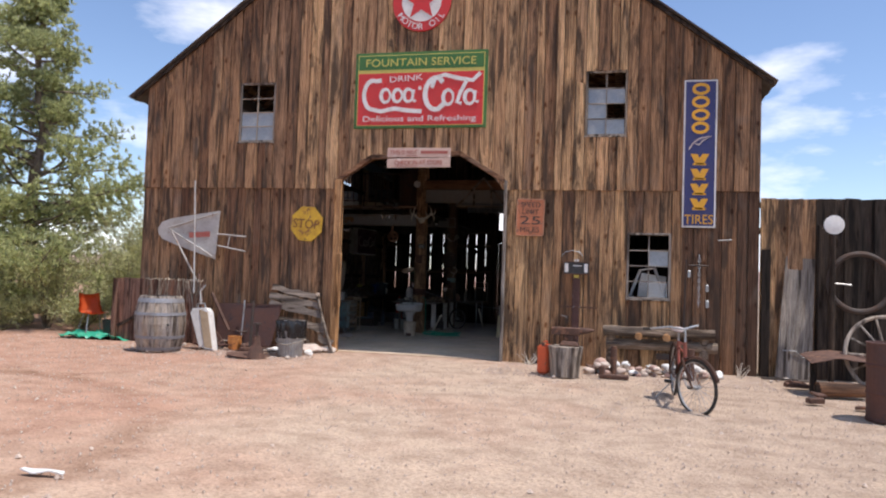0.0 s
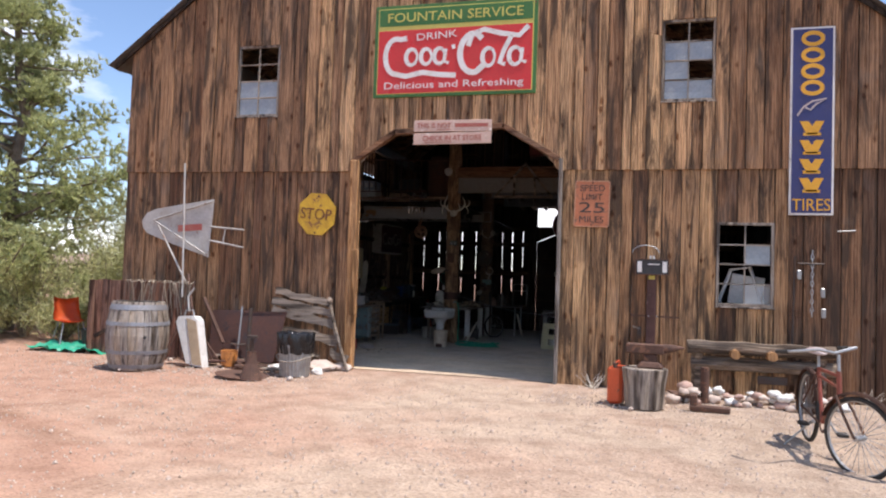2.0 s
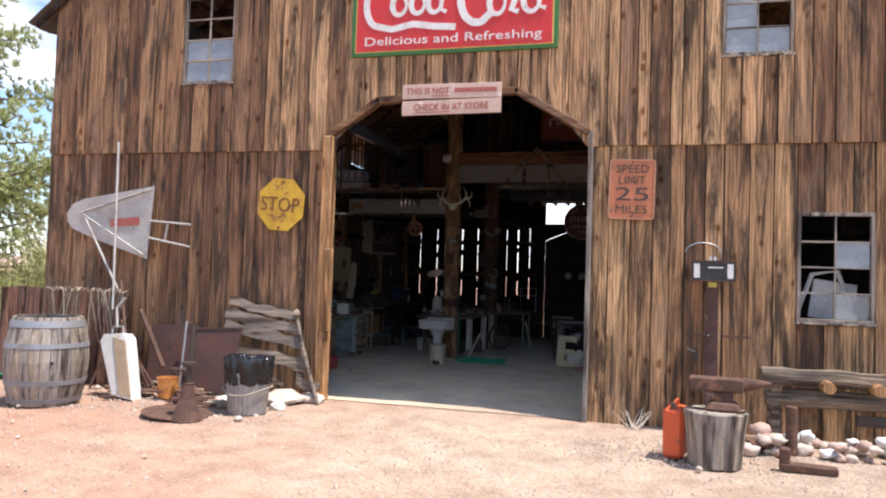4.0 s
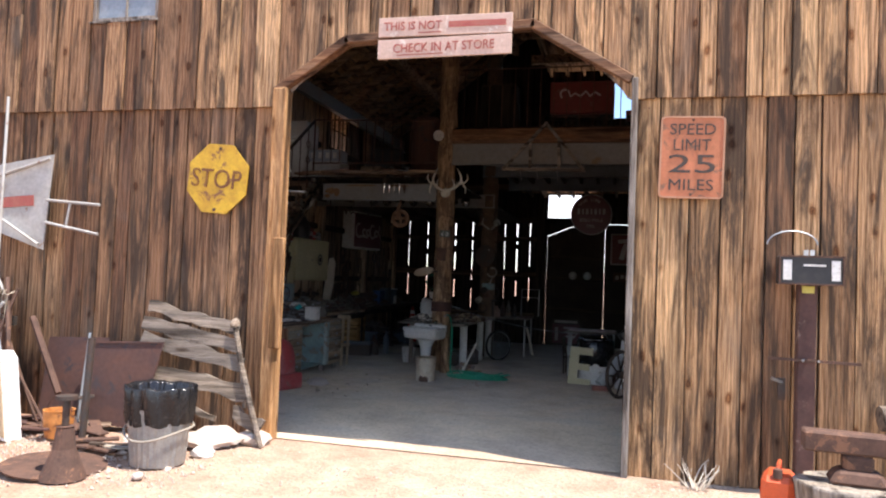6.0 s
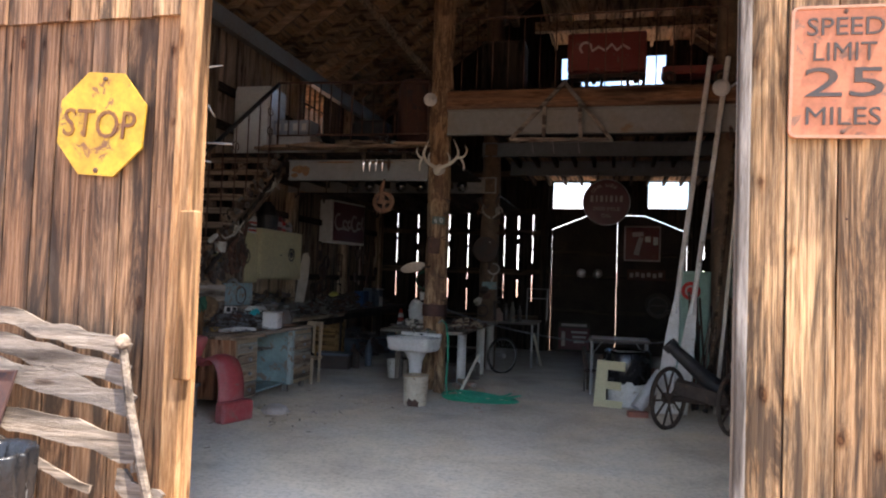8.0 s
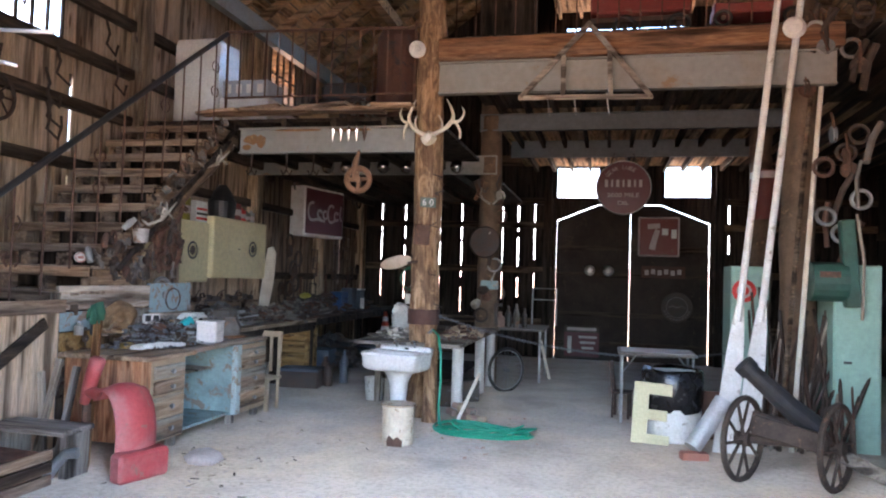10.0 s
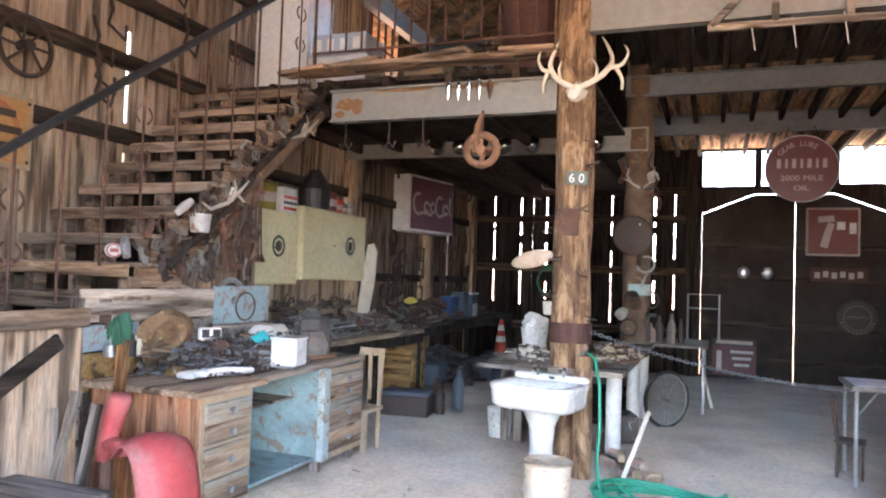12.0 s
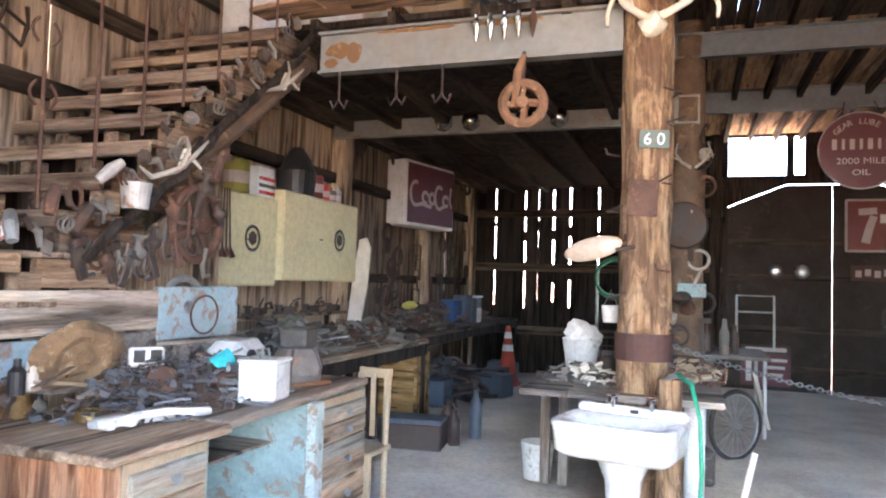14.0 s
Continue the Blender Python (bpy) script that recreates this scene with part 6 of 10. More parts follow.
def dry_twigs(x, y, n, seed, name="dry_weed"):
    rng = random.Random(seed)
    bm = B()
    for i in range(n):
        a = rng.uniform(0, 6.28)
        p = Vector((rng.uniform(-0.05, 0.05), rng.uniform(-0.03, 0.03), 0))
        d = Vector((math.cos(a) * 0.6, math.sin(a) * 0.4, 0.7)).normalized()
        pts = [p.copy()]
        for k in range(4):
            d = (d + Vector((rng.uniform(-0.4, 0.4), rng.uniform(-0.4, 0.4), rng.uniform(-0.1, 0.2)))).normalized()
            p = p + d * rng.uniform(0.03, 0.08)
            pts.append(p.copy())
        tube(bm, pts, [0.006, 0.005, 0.004, 0.003, 0.002], 4)
    solo(name, bm, "bone", "pale dry leafless weed at the foot of the wall", "weed", pose(x, y, 0))


def meter():
    o = thing("spotlight_box", pose(2.8, -0.17, 0), "black wide lamp box with white ends on a dark post", "lamp box")
    part("post", bx((0.0, 0.04, 0.76), (0.12, 0.1, 1.52), bevel=0.008), "oxide", o, "flaking oxide-red post")
    part("casing", bx((0, -0.03, 1.61), (0.41, 0.14, 0.2), bevel=0.008), "black", o)
    for sx_ in (-1, 1):
        part("lamp_window", bx((sx_ * 0.155, -0.102, 1.61), (0.055, 0.006, 0.14)), "whitep", o)
    for c, q in (((0, -0.104, 1.707), (0.42, 0.012, 0.012)), ((0, -0.104, 1.513), (0.42, 0.012, 0.012)), ((-0.204, -0.104, 1.61), (0.012, 0.012, 0.182)), ((0.204, -0.104, 1.61), (0.012, 0.012, 0.182))):
        part("bezel", bx(c, q), "rust", o)
    part("label_bar", bx((0.02, -0.102, 1.645), (0.14, 0.005, 0.014)), "whitep", o)
    part("yellow_tag", bx((0.0, -0.014, 1.475), (0.08, 0.006, 0.05)), "signyellow", o, "small yellow tag")
    part("knobs", box(bx((-0.02, -0.02, 1.73), (0.025, 0.03, 0.05)), (0.02, -0.02, 1.73), (0.025, 0.03, 0.05)), "whitep", o)
    part("cross_bar", bx((0.04, -0.03, 0.975), (0.6, 0.014, 0.02), (0, 1, 0)), "rust", o)
    for x in (-0.03, 0.07):
        part("bolt", la([(0.009, 0), (0.009, 0.006), (0, 0.008)], 8, (x, -0.037, 0.975), pose(0, 0, 0, 90)), "galv", o)
    h = thing("wall_hardware", pose(2.66, -0.07, 0.75), "rusty hinge hardware bolted to the boards", "hardware")
    part("plate", bx((0, 0, 0.0), (0.05, 0.02, 0.16)), "iron", h)
    part("pin", tb([(0, -0.02, 0.05), (-0.08, -0.06, 0.08)], 0.012, 6), "galv", h)
    c = thing("cable_loop", pose(2.72, -0.04, 1.8), "thin loop of grey cable on the boards", "cable")
    part("cable", tb([(0.17 * math.cos(a), 0, 0.1 * math.sin(a)) for a in np.linspace(0, math.pi, 15)], 0.006, 5), "galv", c)


def log_bench():
    o = thing("log_bench", pose(4.1, -0.24, 0), "dark rough bench of horizontal logs under the window", "bench")
    part("top_log", rough_up(tb([(-0.85 + 0.17 * i, 0.01 * math.sin(i), 0.62 + 0.008 * math.sin(i * 2)) for i in range(11)], 0.085, 10), 0.012, 5), "logX", o)
    part("mid_log", rough_up(tb([(-0.8 + 0.17 * i, 0.05, 0.42) for i in range(11)], 0.085, 10), 0.012, 5, 3), "logX", o)
    for x in (-0.3, 0.12):
        part("log_end", la([(0, 0), (0.06, 0), (0.055, 0.16), (0, 0.16)], 12, (x, -0.06, 0.56), pose(0, 0, 0, 90)), "honey", o, "pale sawn log end")
    for x in (-0.72, 0.7):
        part("leg", rough_up(tb([(x, 0.04, 0.0), (x, 0.04, 0.6)], 0.07, 9), 0.01, 6), "logX", o)
    part("plaque", bx((0.15, 0.0, 0.25), (0.34, 0.03, 0.1), bevel=0.006), "iron", o)


def rock_pile():
    rng = random.Random(12)
    for i in range(84):
        x, y = rng.uniform(3.05, 5.0), rng.uniform(-0.95, -0.35)
        r = rng.choice([0.035, 0.045, 0.055, 0.07, 0.085])
        lay = rng.random() < 0.3
        solo("rock", rough_up(boulder(r, i * 1.3, rng.uniform(0.5, 0.8)), r * 0.35, 2.2 / r, i), rng.choice(["rock", "rock", "whitep", "rockred"]),
             rng.choice(["pale rounded rock in the pile below the bench"]), "rock",
             pose(x, y, r * 0.45 + (0.09 if lay else 0.0), 0, 0, rng.uniform(0, 360)), "rock pile", smooth=True)
    for i in range(16):
        r = rng.uniform(0.025, 0.05)
        solo("rock", boulder(r, 100 + i, 0.7, 1), "rock", "small pale stone lying in the yard", "rock",
             pose(rng.choice([rng.uniform(-4.6, -1.6), rng.uniform(1.7, 6.2)]), rng.uniform(-1.9, -0.3), r * 0.4, 0, 0, rng.uniform(0, 360)), "yard stones", smooth=True)
    p = thing("iron_stake", pose(3.42, -0.78, 0), "short rusty iron post standing among the rocks", "post")
    part("pipe", tb([(0, 0, 0), (0, 0, 0.42)], 0.05, 12), "rust", p)
    p = thing("iron_stake", pose(4.52, -0.98, 0), "short rusty iron post standing among the rocks", "post")
    part("pipe", tb([(0, 0, 0), (0, 0, 0.45)], 0.055, 12), "rust", p)
    r = thing("rail_iron", pose(3.42, -1.42, 0.0, 0, 0, -8), "rusty length of rail iron with an upright lug", "iron")
    part("bar", bx((0, 0, 0.035), (0.42, 0.12, 0.06), bevel=0.01), "rust", r)
    part("lug", bx((-0.17, 0, 0.1), (0.08, 0.11, 0.16), bevel=0.012), "rust", r)
    q = thing("iron_plate", pose(3.2, -0.75, 0.03, 4, 6, 20), "flat rusty iron plate on the rocks", "plate")
    part("plate", bx((0, 0, 0.05), (0.36, 0.26, 0.02)), "rust", q)


def spoked_wheel(parent, r, wid, spokes, m, mat_rim, mat_spoke, spoke_r, hub_r, tyre=None):
    w = part("wheel", tb([(r * math.cos(a), 0, r * math.sin(a)) for a in np.linspace(0, 2 * math.pi, 41)[:-1]], wid, 8, True), mat_rim, parent, m=m)
    part("hub", la([(0, -0.05), (hub_r, -0.05), (hub_r, 0.05), (0, 0.05)], 12, m=pose(0, 0, 0, 90)), mat_spoke, w)
    for k in range(spokes):
        a = 2 * math.pi * k / spokes
        part("spoke", tb([(hub_r * math.cos(a + 0.25) * 0.9, 0.015 * (-1) ** k, hub_r * math.sin(a + 0.25) * 0.9), (r * math.cos(a), 0, r * math.sin(a))], spoke_r, 5), mat_spoke, w)
    if tyre:
        part("tyre", tb([((r + wid) * math.cos(a), 0, (r + wid) * math.sin(a)) for a in np.linspace(0, 2 * math.pi, 49)[:-1]], tyre, 10, True), "rubber", w)
    return w


def bicycle():
    o = thing("bicycle", pose(4.14, -2.65, 0, 0, 4, -88), "old rust-red bicycle with a wide saddle on its stand", "bicycle")
    R = 0.285
    steer = 34
    cs, sn = math.cos(radians(steer)), math.sin(radians(steer))
    turn = lambda p: (0.87 + (p[0] - 0.87) * cs - p[1] * sn, (p[0] - 0.87) * sn + p[1] * cs, p[2])
    hub = turn((1.06, 0, 0.325))
    spoked_wheel(o, R, 0.012, 28, pose(0, 0, 0.325), "galv", "galv", 0.0022, 0.022, 0.019)
    spoked_wheel(o, R, 0.012, 28, pose(*hub, 0, 0, steer), "galv", "galv", 0.0022, 0.022, 0.019)
    bb, seat, head, headlow = (0.44, 0, 0.29), (0.28, 0, 0.72), (0.84, 0, 0.80), (0.87, 0, 0.62)
    for a, b, r in ((bb, seat, 0.016), (seat, (0.835, 0, 0.76), 0.015), (bb, headlow, 0.018), (head, headlow, 0.02), ((0.27, 0, 0.66), (0.86, 0, 0.67), 0.012)):
        part("frame_tube", tb([a, b], r, 8), "bikered", o)
    for s in (-1, 1):
        part("stay", tb([(bb[0], 0.03 * s, bb[2]), (0, 0.06 * s, 0.325)], 0.009, 6), "rust", o)
        part("stay", tb([(seat[0], 0.02 * s, 0.68), (0, 0.06 * s, 0.325)], 0.008, 6), "rust", o)
        part("fork", tb([turn(p) for p in ((headlow[0], 0.04 * s, 0.62), (0.95, 0.06 * s, 0.5), (1.06, 0.06 * s, 0.325))], 0.012, 6), "rust", o)
    for cx, cy, rot in ((0, 0, 0), (hub[0], hub[1], steer)):
        bm = B()
        a0, a1 = (20, 200) if cx == 0 else (20, 165)
        rows = []
        for a in np.linspace(radians(a0), radians(a1), 22):
            rows.append([bm.verts.new(((0.345 + dz) * math.cos(a), dy, (0.345 + dz) * math.sin(a))) for dy, dz in ((-0.03, -0.012), (-0.016, 0.006), (0.016, 0.006), (0.03, -0.012))])
        for p, q in zip(rows, rows[1:]):
            for k in range(3):
                bm.faces.new((p[k], p[k + 1], q[k + 1], q[k]))
        bmesh.ops.solidify(bm, geom=bm.faces[:], thickness=0.003)
        part("mudguard", bm, "rust", o, "rusty mudguard", m=pose(cx, cy, 0.325, 0, 0, rot))
    part("seat_post", tb([seat, (0.26, 0, 0.83)], 0.013, 8), "galv", o)
    sad = B()
    bmesh.ops.create_uvsphere(sad, u_segments=18, v_segments=10, radius=1.0)
    for v in sad.verts:
        f = (v.co.x + 1) / 2
        v.co = Vector((0.25 + v.co.x * 0.15, v.co.y * (0.12 - 0.08 * f), 0.86 + v.co.z * (0.035 if v.co.z > 0 else 0.02)))
    part("saddle", sad, "palesign", o, "worn pinkish saddle", smooth=True)
    part("stem", tb([head, (0.81, 0, 0.93)], 0.013, 8), "galv", o)
    bar = [(0.58, -0.34, 0.93), (0.7, -0.33, 0.95), (0.84, -0.2, 0.98), (0.81, 0, 0.94), (0.84, 0.2, 0.98), (0.7, 0.33, 0.95), (0.58, 0.34, 0.93)]
    part("handlebar", tb([turn(p) for p in bar], 0.012, 8), "galv", o)
    for s in (-1, 1):
        part("grip", tb([turn((0.56, 0.34 * s, 0.928)), turn((0.67, 0.335 * s, 0.943))], 0.017, 8), "rubber", o)
    part("chainring", la([(0.07, -0.004), (0.09, -0.004), (0.09, 0.004), (0.07, 0.004), (0.07, -0.004)], 24, bb, pose(0, 0, 0, 90)), "rust", o)
    for s in (-1, 1):
        part("crank", tb([(0.44, 0.06 * s, 0.29), (0.44 + 0.15 * s, 0.07 * s, 0.24)], 0.01, 6), "galv", o)
        part("pedal", bx((0.44 + 0.16 * s, 0.11 * s, 0.235), (0.09, 0.08, 0.025), bevel=0.004), "rubber", o)
    part("side_stand", tb([(0.3, -0.03, 0.28), (0.2, -0.24, 0.01)], 0.009, 6), "galv", o)
    part("skirt_guard", sl([(-0.22, 0.2), (0.2, 0.3), (0.22, 0.6), (0.02, 0.68), (-0.2, 0.6), (-0.3, 0.4)], 0.05, 0.056), "rust", o, "brown leather guard over the rear wheel")


def hanging_chain():
    o = thing("hanging_chain", pose(4.72, -0.07, 1.05), "old chain and pulley blocks hung on the boards", "chain")
    part("hook_bar", tb([(-0.16, 0, 0.66), (0.14, 0, 0.66)], 0.012, 6), "iron", o)
    for i in range(15):
        z = 0.8 - i * 0.055
        part("link", tb([(0.016 * math.cos(a) * (1 if i % 2 else 0.2), 0.016 * math.cos(a) * (0.2 if i % 2 else 1), z + 0.032 * math.sin(a)) for a in np.linspace(0, 2 * math.pi, 11)[:-1]], 0.006, 5, True), "galv", o)
    for x, z in ((-0.15, 0.52), (0.12, 0.3), (0.13, 0.05)):
        part("block", bx((x, -0.01, z), (0.05, 0.04, 0.12), bevel=0.01), "galv", o)
    part("rod", tb([(-0.2, 0, 0.75), (-0.22, 0, -0.5)], 0.012, 6), "iron", o)
    h = thing("wall_hook", pose(5.1, -0.06, 2.12), "thin iron bracket on the boards", "bracket")
    part("bar", tb([(-0.1, 0, 0), (0.1, -0.02, 0.01)], 0.01, 6), "galv", h)


def yard_fence():
    f = thing("board_fence", pose(0, 0.1, 0), "tall dark board fence beside the barn", "fence", kind="structure")
    rng = random.Random(61)
    x, lapped = 5.66, False
    while x < 10.4:
        w = rng.uniform(0.16, 0.27)
        zb = 0.0
        part("plank", board(x - 0.006, x + w + 0.008, zb, zb, 2.82 + rng.uniform(-0.02, 0.02), 2.82, rng.uniform(-0.003, 0.003) + (0.028 if lapped else 0.0), 0.024, lambda u, o, z: (u, o, z), rng), "dark" if x > 6.35 else "barnhoney" if x < 5.95 else "barn", f)
        lapped = not lapped
        x += w
    for z in (2.3, 2.72, 0.5):
        part("rail", bx((8.3 if z < 2 else 8.0, 0.098, z), (4.2 if z < 2 else 4.7, 0.06, 0.1)), "dark", f)
    part("gate_post", bx((6.55, -0.03, 1.2), (0.12, 0.12, 2.4)), "dark", f)
    part("gate_post", bx((5.74, -0.0, 1.0), (0.13, 0.1, 2.0)), "dark", f)
    d = thing("leaning_door", pose(6.16, -0.02, 0.0, -4, 2.5, 0), "grey weathered sheet door leaning in the gap of the fence", "door")
    part("sheet", sl([(-0.28, 0.0), (0.24, 0.0), (0.22, 1.88), (-0.2, 1.9)], 0, 0.03), "greyZ", d)
    part("wire", tb([(-0.2, -0.01, 0.42), (0.0, -0.015, 0.43), (0.1, -0.01, 0.34), (0.2, -0.01, 0.33)], 0.006, 5), "galv", d)
    l = thing("yard_lamp", pose(6.62, -0.3, 0), "white round enamel reflector on a dark pole", "lamp")
    part("pole", tb([(0, 0.1, 0), (0, 0.1, 2.3)], 0.045, 10), "dark", l)
    part("reflector", la([(0, -0.03), (0.06, -0.03), (0.14, 0.0), (0.145, 0.01), (0.05, 0.02), (0, 0.02)], 26, (0, 0.03, 2.38), pose(0, 0, 0, 90)), "white", l)
    t = thing("iron_hoop", pose(7.05, -0.06, 1.52), "large dark iron hoop hung on the fence", "hoop")
    part("rim", tb([(0.44 * math.cos(a), 0, 0.44 * math.sin(a)) for a in np.linspace(0, 2 * math.pi, 41)[:-1]], 0.042, 8, True), "iron", t)
    part("spoke", tb([(-0.4, 0, -0.02), (-0.12, 0, -0.04)], 0.014, 6), "galv", t)
    w = thing("wagon_wheel", pose(6.95, -1.5, 0.55, -14, 0, 0), "grey iron-tyred wooden wagon wheel leaning among scrap", "wheel")
    spoked_wheel(w, 0.52, 0.026, 14, pose(0, 0, 0), "greyZ", "greyZ", 0.016, 0.075)
    h = thing("rusty_hood", pose(6.35, -1.55, 0), "bent rusty car hood propped on scrap", "car part")
    bm = B()
    bmesh.ops.create_grid(bm, x_segments=12, y_segments=8, size=1.0)
    for v in bm.verts:
        v.co = Vector((v.co.x * 0.42, v.co.y * 0.32, 0.46 + 0.07 * (1 - v.co.x ** 2) + 0.03 * v.co.y + 0.02 * noise.noise(v.co * 2)))
    bmesh.ops.solidify(bm, geom=bm.faces[:], thickness=0.01)
    part("panel", bm, "rust", h)
    for sx_ in (-1, 1):
        part("prop", bx((0.3 * sx_, 0.1, 0.22), (0.07, 0.07, 0.44)), "dark", h)
    g = thing("pale_log", pose(6.28, -1.85, 0.1, 0, 0, 12), "short pale barkless log on the ground", "log")
    part("log", rough_up(tb([(-0.3, 0, 0), (0, 0.01, 0.005), (0.32, 0, 0.0)], [0.095, 0.1, 0.09], 14), 0.008, 6), "honeyX", g)
    part("end", la([(0, 0), (0.07, 0), (0.07, 0.01), (0, 0.01)], 12, (-0.3, 0, 0), pose(0, 0, 0, 0, -90, 0)), "dark", g)
    dr = thing("rusty_drum", pose(6.32, -3.5, 0), "dark rusty oil drum at the edge of the yard", "drum")
    part("body", la([(0, 0), (0.27, 0), (0.275, 0.02), (0.265, 0.04), (0.265, 0.28), (0.275, 0.3), (0.265, 0.32), (0.265, 0.58), (0.275, 0.6), (0.265, 0.62), (0.265, 0.82), (0.275, 0.84), (0.25, 0.845), (0.245, 0.8), (0, 0.78)], 30), "sheet", dr)
    rng = random.Random(70)
    for i in range(14):
        s = thing("scrap_iron", pose(rng.uniform(5.75, 7.4), rng.uniform(-3.2, -0.7), 0.015, rng.uniform(-6, 6), rng.uniform(-6, 6), rng.uniform(0, 180)), "bent piece of rusty scrap iron on the gravel", "scrap", "scrap by the fence")
        part("bar", rough_up(bx((0, 0, 0.03), (rng.uniform(0.15, 0.5), rng.uniform(0.04, 0.16), rng.uniform(0.02, 0.07)), bevel=0.008), 0.012, 5, i), "rust", s)
    for x, y in ((5.9, -0.5), (6.4, -0.55)):
        s = thing("edge_board", pose(x, y, 0.02, 0, 0, -4), "narrow board lying along the foot of the fence", "board", "boards by the fence")
        part("board", bx((0, 0, 0.015), (0.62, 0.05, 0.03)), "greyX", s)


def pine(x, y, h, seed, label, spread=1.0):
    """A ragged pine: bent limbs with tufts of needles along them."""
    rng = random.Random(seed)
    o = thing("pine_tree", pose(x, y, 0), label, "tree")
    tr = B()
    spine = [Vector((0.3 * noise.noise((seed, i * 0.5, 0)), 0.3 * noise.noise((seed, 0, i * 0.5)), h * i / 9)) for i in range(10)]
    tube(tr, spine, [0.17 * (1 - i / 10.5) + 0.012 for i in range(10)], 9)
    tufts, limbs = [], B()
    for i in range(96):
        f = 0.03 + 0.97 * i / 96
        base = spine[min(int(f * 9), 8)].lerp(spine[min(int(f * 9) + 1, 9)], f * 9 % 1)
        a = rng.uniform(0, 6.28)
        L = spread * (2.9 * (1 - f) ** 0.95 + 0.3) * rng.choice([0.5, 0.7, 0.9, 1.0, 1.12])
        d = Vector((math.cos(a), math.sin(a), rng.uniform(-0.15, 0.35))).normalized()
        pts, p = [base.copy()], base.copy()
        for k in range(6):
            d = (d + Vector((rng.uniform(-0.2, 0.2), rng.uniform(-0.2, 0.2), rng.uniform(-0.05, 0.16)))).normalized()
            p = p + d * L / 6
            pts.append(p.copy())
            if k > 1:
                for _ in range((0, 0, 10, 15, 19, 22)[k]):
                    q = p + Vector((rng.gauss(0, 0.17), rng.gauss(0, 0.17), rng.gauss(0.05, 0.12)))
                    tufts.append((q, (d + Vector((0, 0, 0.6)) + Vector((rng.uniform(-0.5, 0.5), rng.uniform(-0.5, 0.5), 0))).normalized(), rng.uniform(0.07, 0.14)))
        tube(limbs, pts, [0.035 * (1 - k / 7) + 0.004 for k in range(7)], 5)
    part("trunk", tr, "bark", o)
    tagged(part("limbs", limbs, "bark", o), kind="stuff")
    vs, fs = [], []
    for p, d, s in tufts:
        side = d.orthogonal().normalized()
        up = d.cross(side)
        for k in range(20):
            a = rng.uniform(0, 6.28)
            w = (d * rng.uniform(0.4, 1.0) + (side * math.cos(a) + up * math.sin(a)) * rng.uniform(0.4, 1.1)).normalized()
            n = w.orthogonal().normalized() * 0.0095
            b = len(vs)
            e = p + w * s * rng.uniform(0.7, 1.2)
            vs += [tuple(p - n), tuple(p + n), tuple(e + n * 0.4), tuple(e - n * 0.4)]
            fs.append((b, b + 1, b + 2, b + 3))
    me = bpy.data.meshes.new("crown")
    me.from_pydata(vs, [], fs)
    part("crown", me, "needle", o)


def scrub(x, y, r, h, seed, label="pale green feathery desert shrub", material="scrub", n=4200):
    rng = random.Random(seed)
    o = thing("shrub", pose(x, y, 0), label, "shrub", "shrubs beside the barn")
    st = B()
    vs, fs = [], []
    for i in range(40):
        a, k = rng.uniform(0, 6.28), rng.uniform(0.15, 1)
        tip = Vector((r * k * math.cos(a), r * k * math.sin(a), h * rng.uniform(0.55, 1.0) * (1 - 0.35 * k * k)))
        mid = tip * 0.5 + Vector((0, 0, h * 0.12))
        tube(st, [(0.05 * math.cos(a), 0.05 * math.sin(a), 0), mid, tip], [0.014, 0.008, 0.003], 4)
        for j in range(n // 40):
            f = rng.uniform(0.25, 1.05)
            p = (Vector((0, 0, 0)).lerp(mid, f * 2) if f < 0.5 else mid.lerp(tip, f * 2 - 1)) + Vector((rng.gauss(0, 0.1), rng.gauss(0, 0.1), rng.gauss(0, 0.1)))
            w = Vector((rng.uniform(-1, 1), rng.uniform(-1, 1), rng.uniform(-0.2, 1.2))).normalized()
            q = w.orthogonal().normalized() * 0.008
            e = p + w * rng.uniform(0.05, 0.13)
            b = len(vs)
            vs += [tuple(p - q), tuple(p + q), tuple(e + q * 0.5), tuple(e - q * 0.5)]
            fs.append((b, b + 1, b + 2, b + 3))
    tagged(part("stems", st, "twig", o), kind="stuff")
    me = bpy.data.meshes.new("foliage")
    me.from_pydata(vs, [], fs)
    part("foliage", me, material, o)


def far_hills():
    bm = B()
    ring = []
    n = 140
    for i in range(n):
        a = 2 * math.pi * i / n
        z = 14 + 16 * noise.noise((math.cos(a) * 3, math.sin(a) * 3, 0)) + 7 * noise.noise((math.cos(a) * 11, math.sin(a) * 11, 3))
        ring.append([bm.verts.new((640 * math.cos(a), 640 * math.sin(a), -2)), bm.verts.new((760 * math.cos(a), 760 * math.sin(a), max(z, 3)))])
    for i in range(n):
        a, b = ring[i], ring[(i + 1) % n]
        bm.faces.new((a[0], b[0], b[1], a[1]))
    tagged(part("backdrop", bm, "rockred", smooth=True), "low dry desert hills far away", "hills", kind="structure")


for make in (fountain_sign, star_sign, tall_sign, stop_sign, speed_sign, plank_signs, weather_vane, board_crate, barrel, leaning_case, rust_pail, jack_stand,
             rusty_plate, plank_rack, trash_bin, plastic_chair, stump_and_anvil, meter, log_bench, rock_pile, bicycle, hanging_chain, yard_fence, far_hills):
    make()
dry_twigs(2.08, -0.2, 16, 3)
dry_twigs(5.3, -0.3, 12, 5)
pine(-9.7, 1.9, 7.9, 3, "tall ragged green pine tree beside the barn", 1.0)
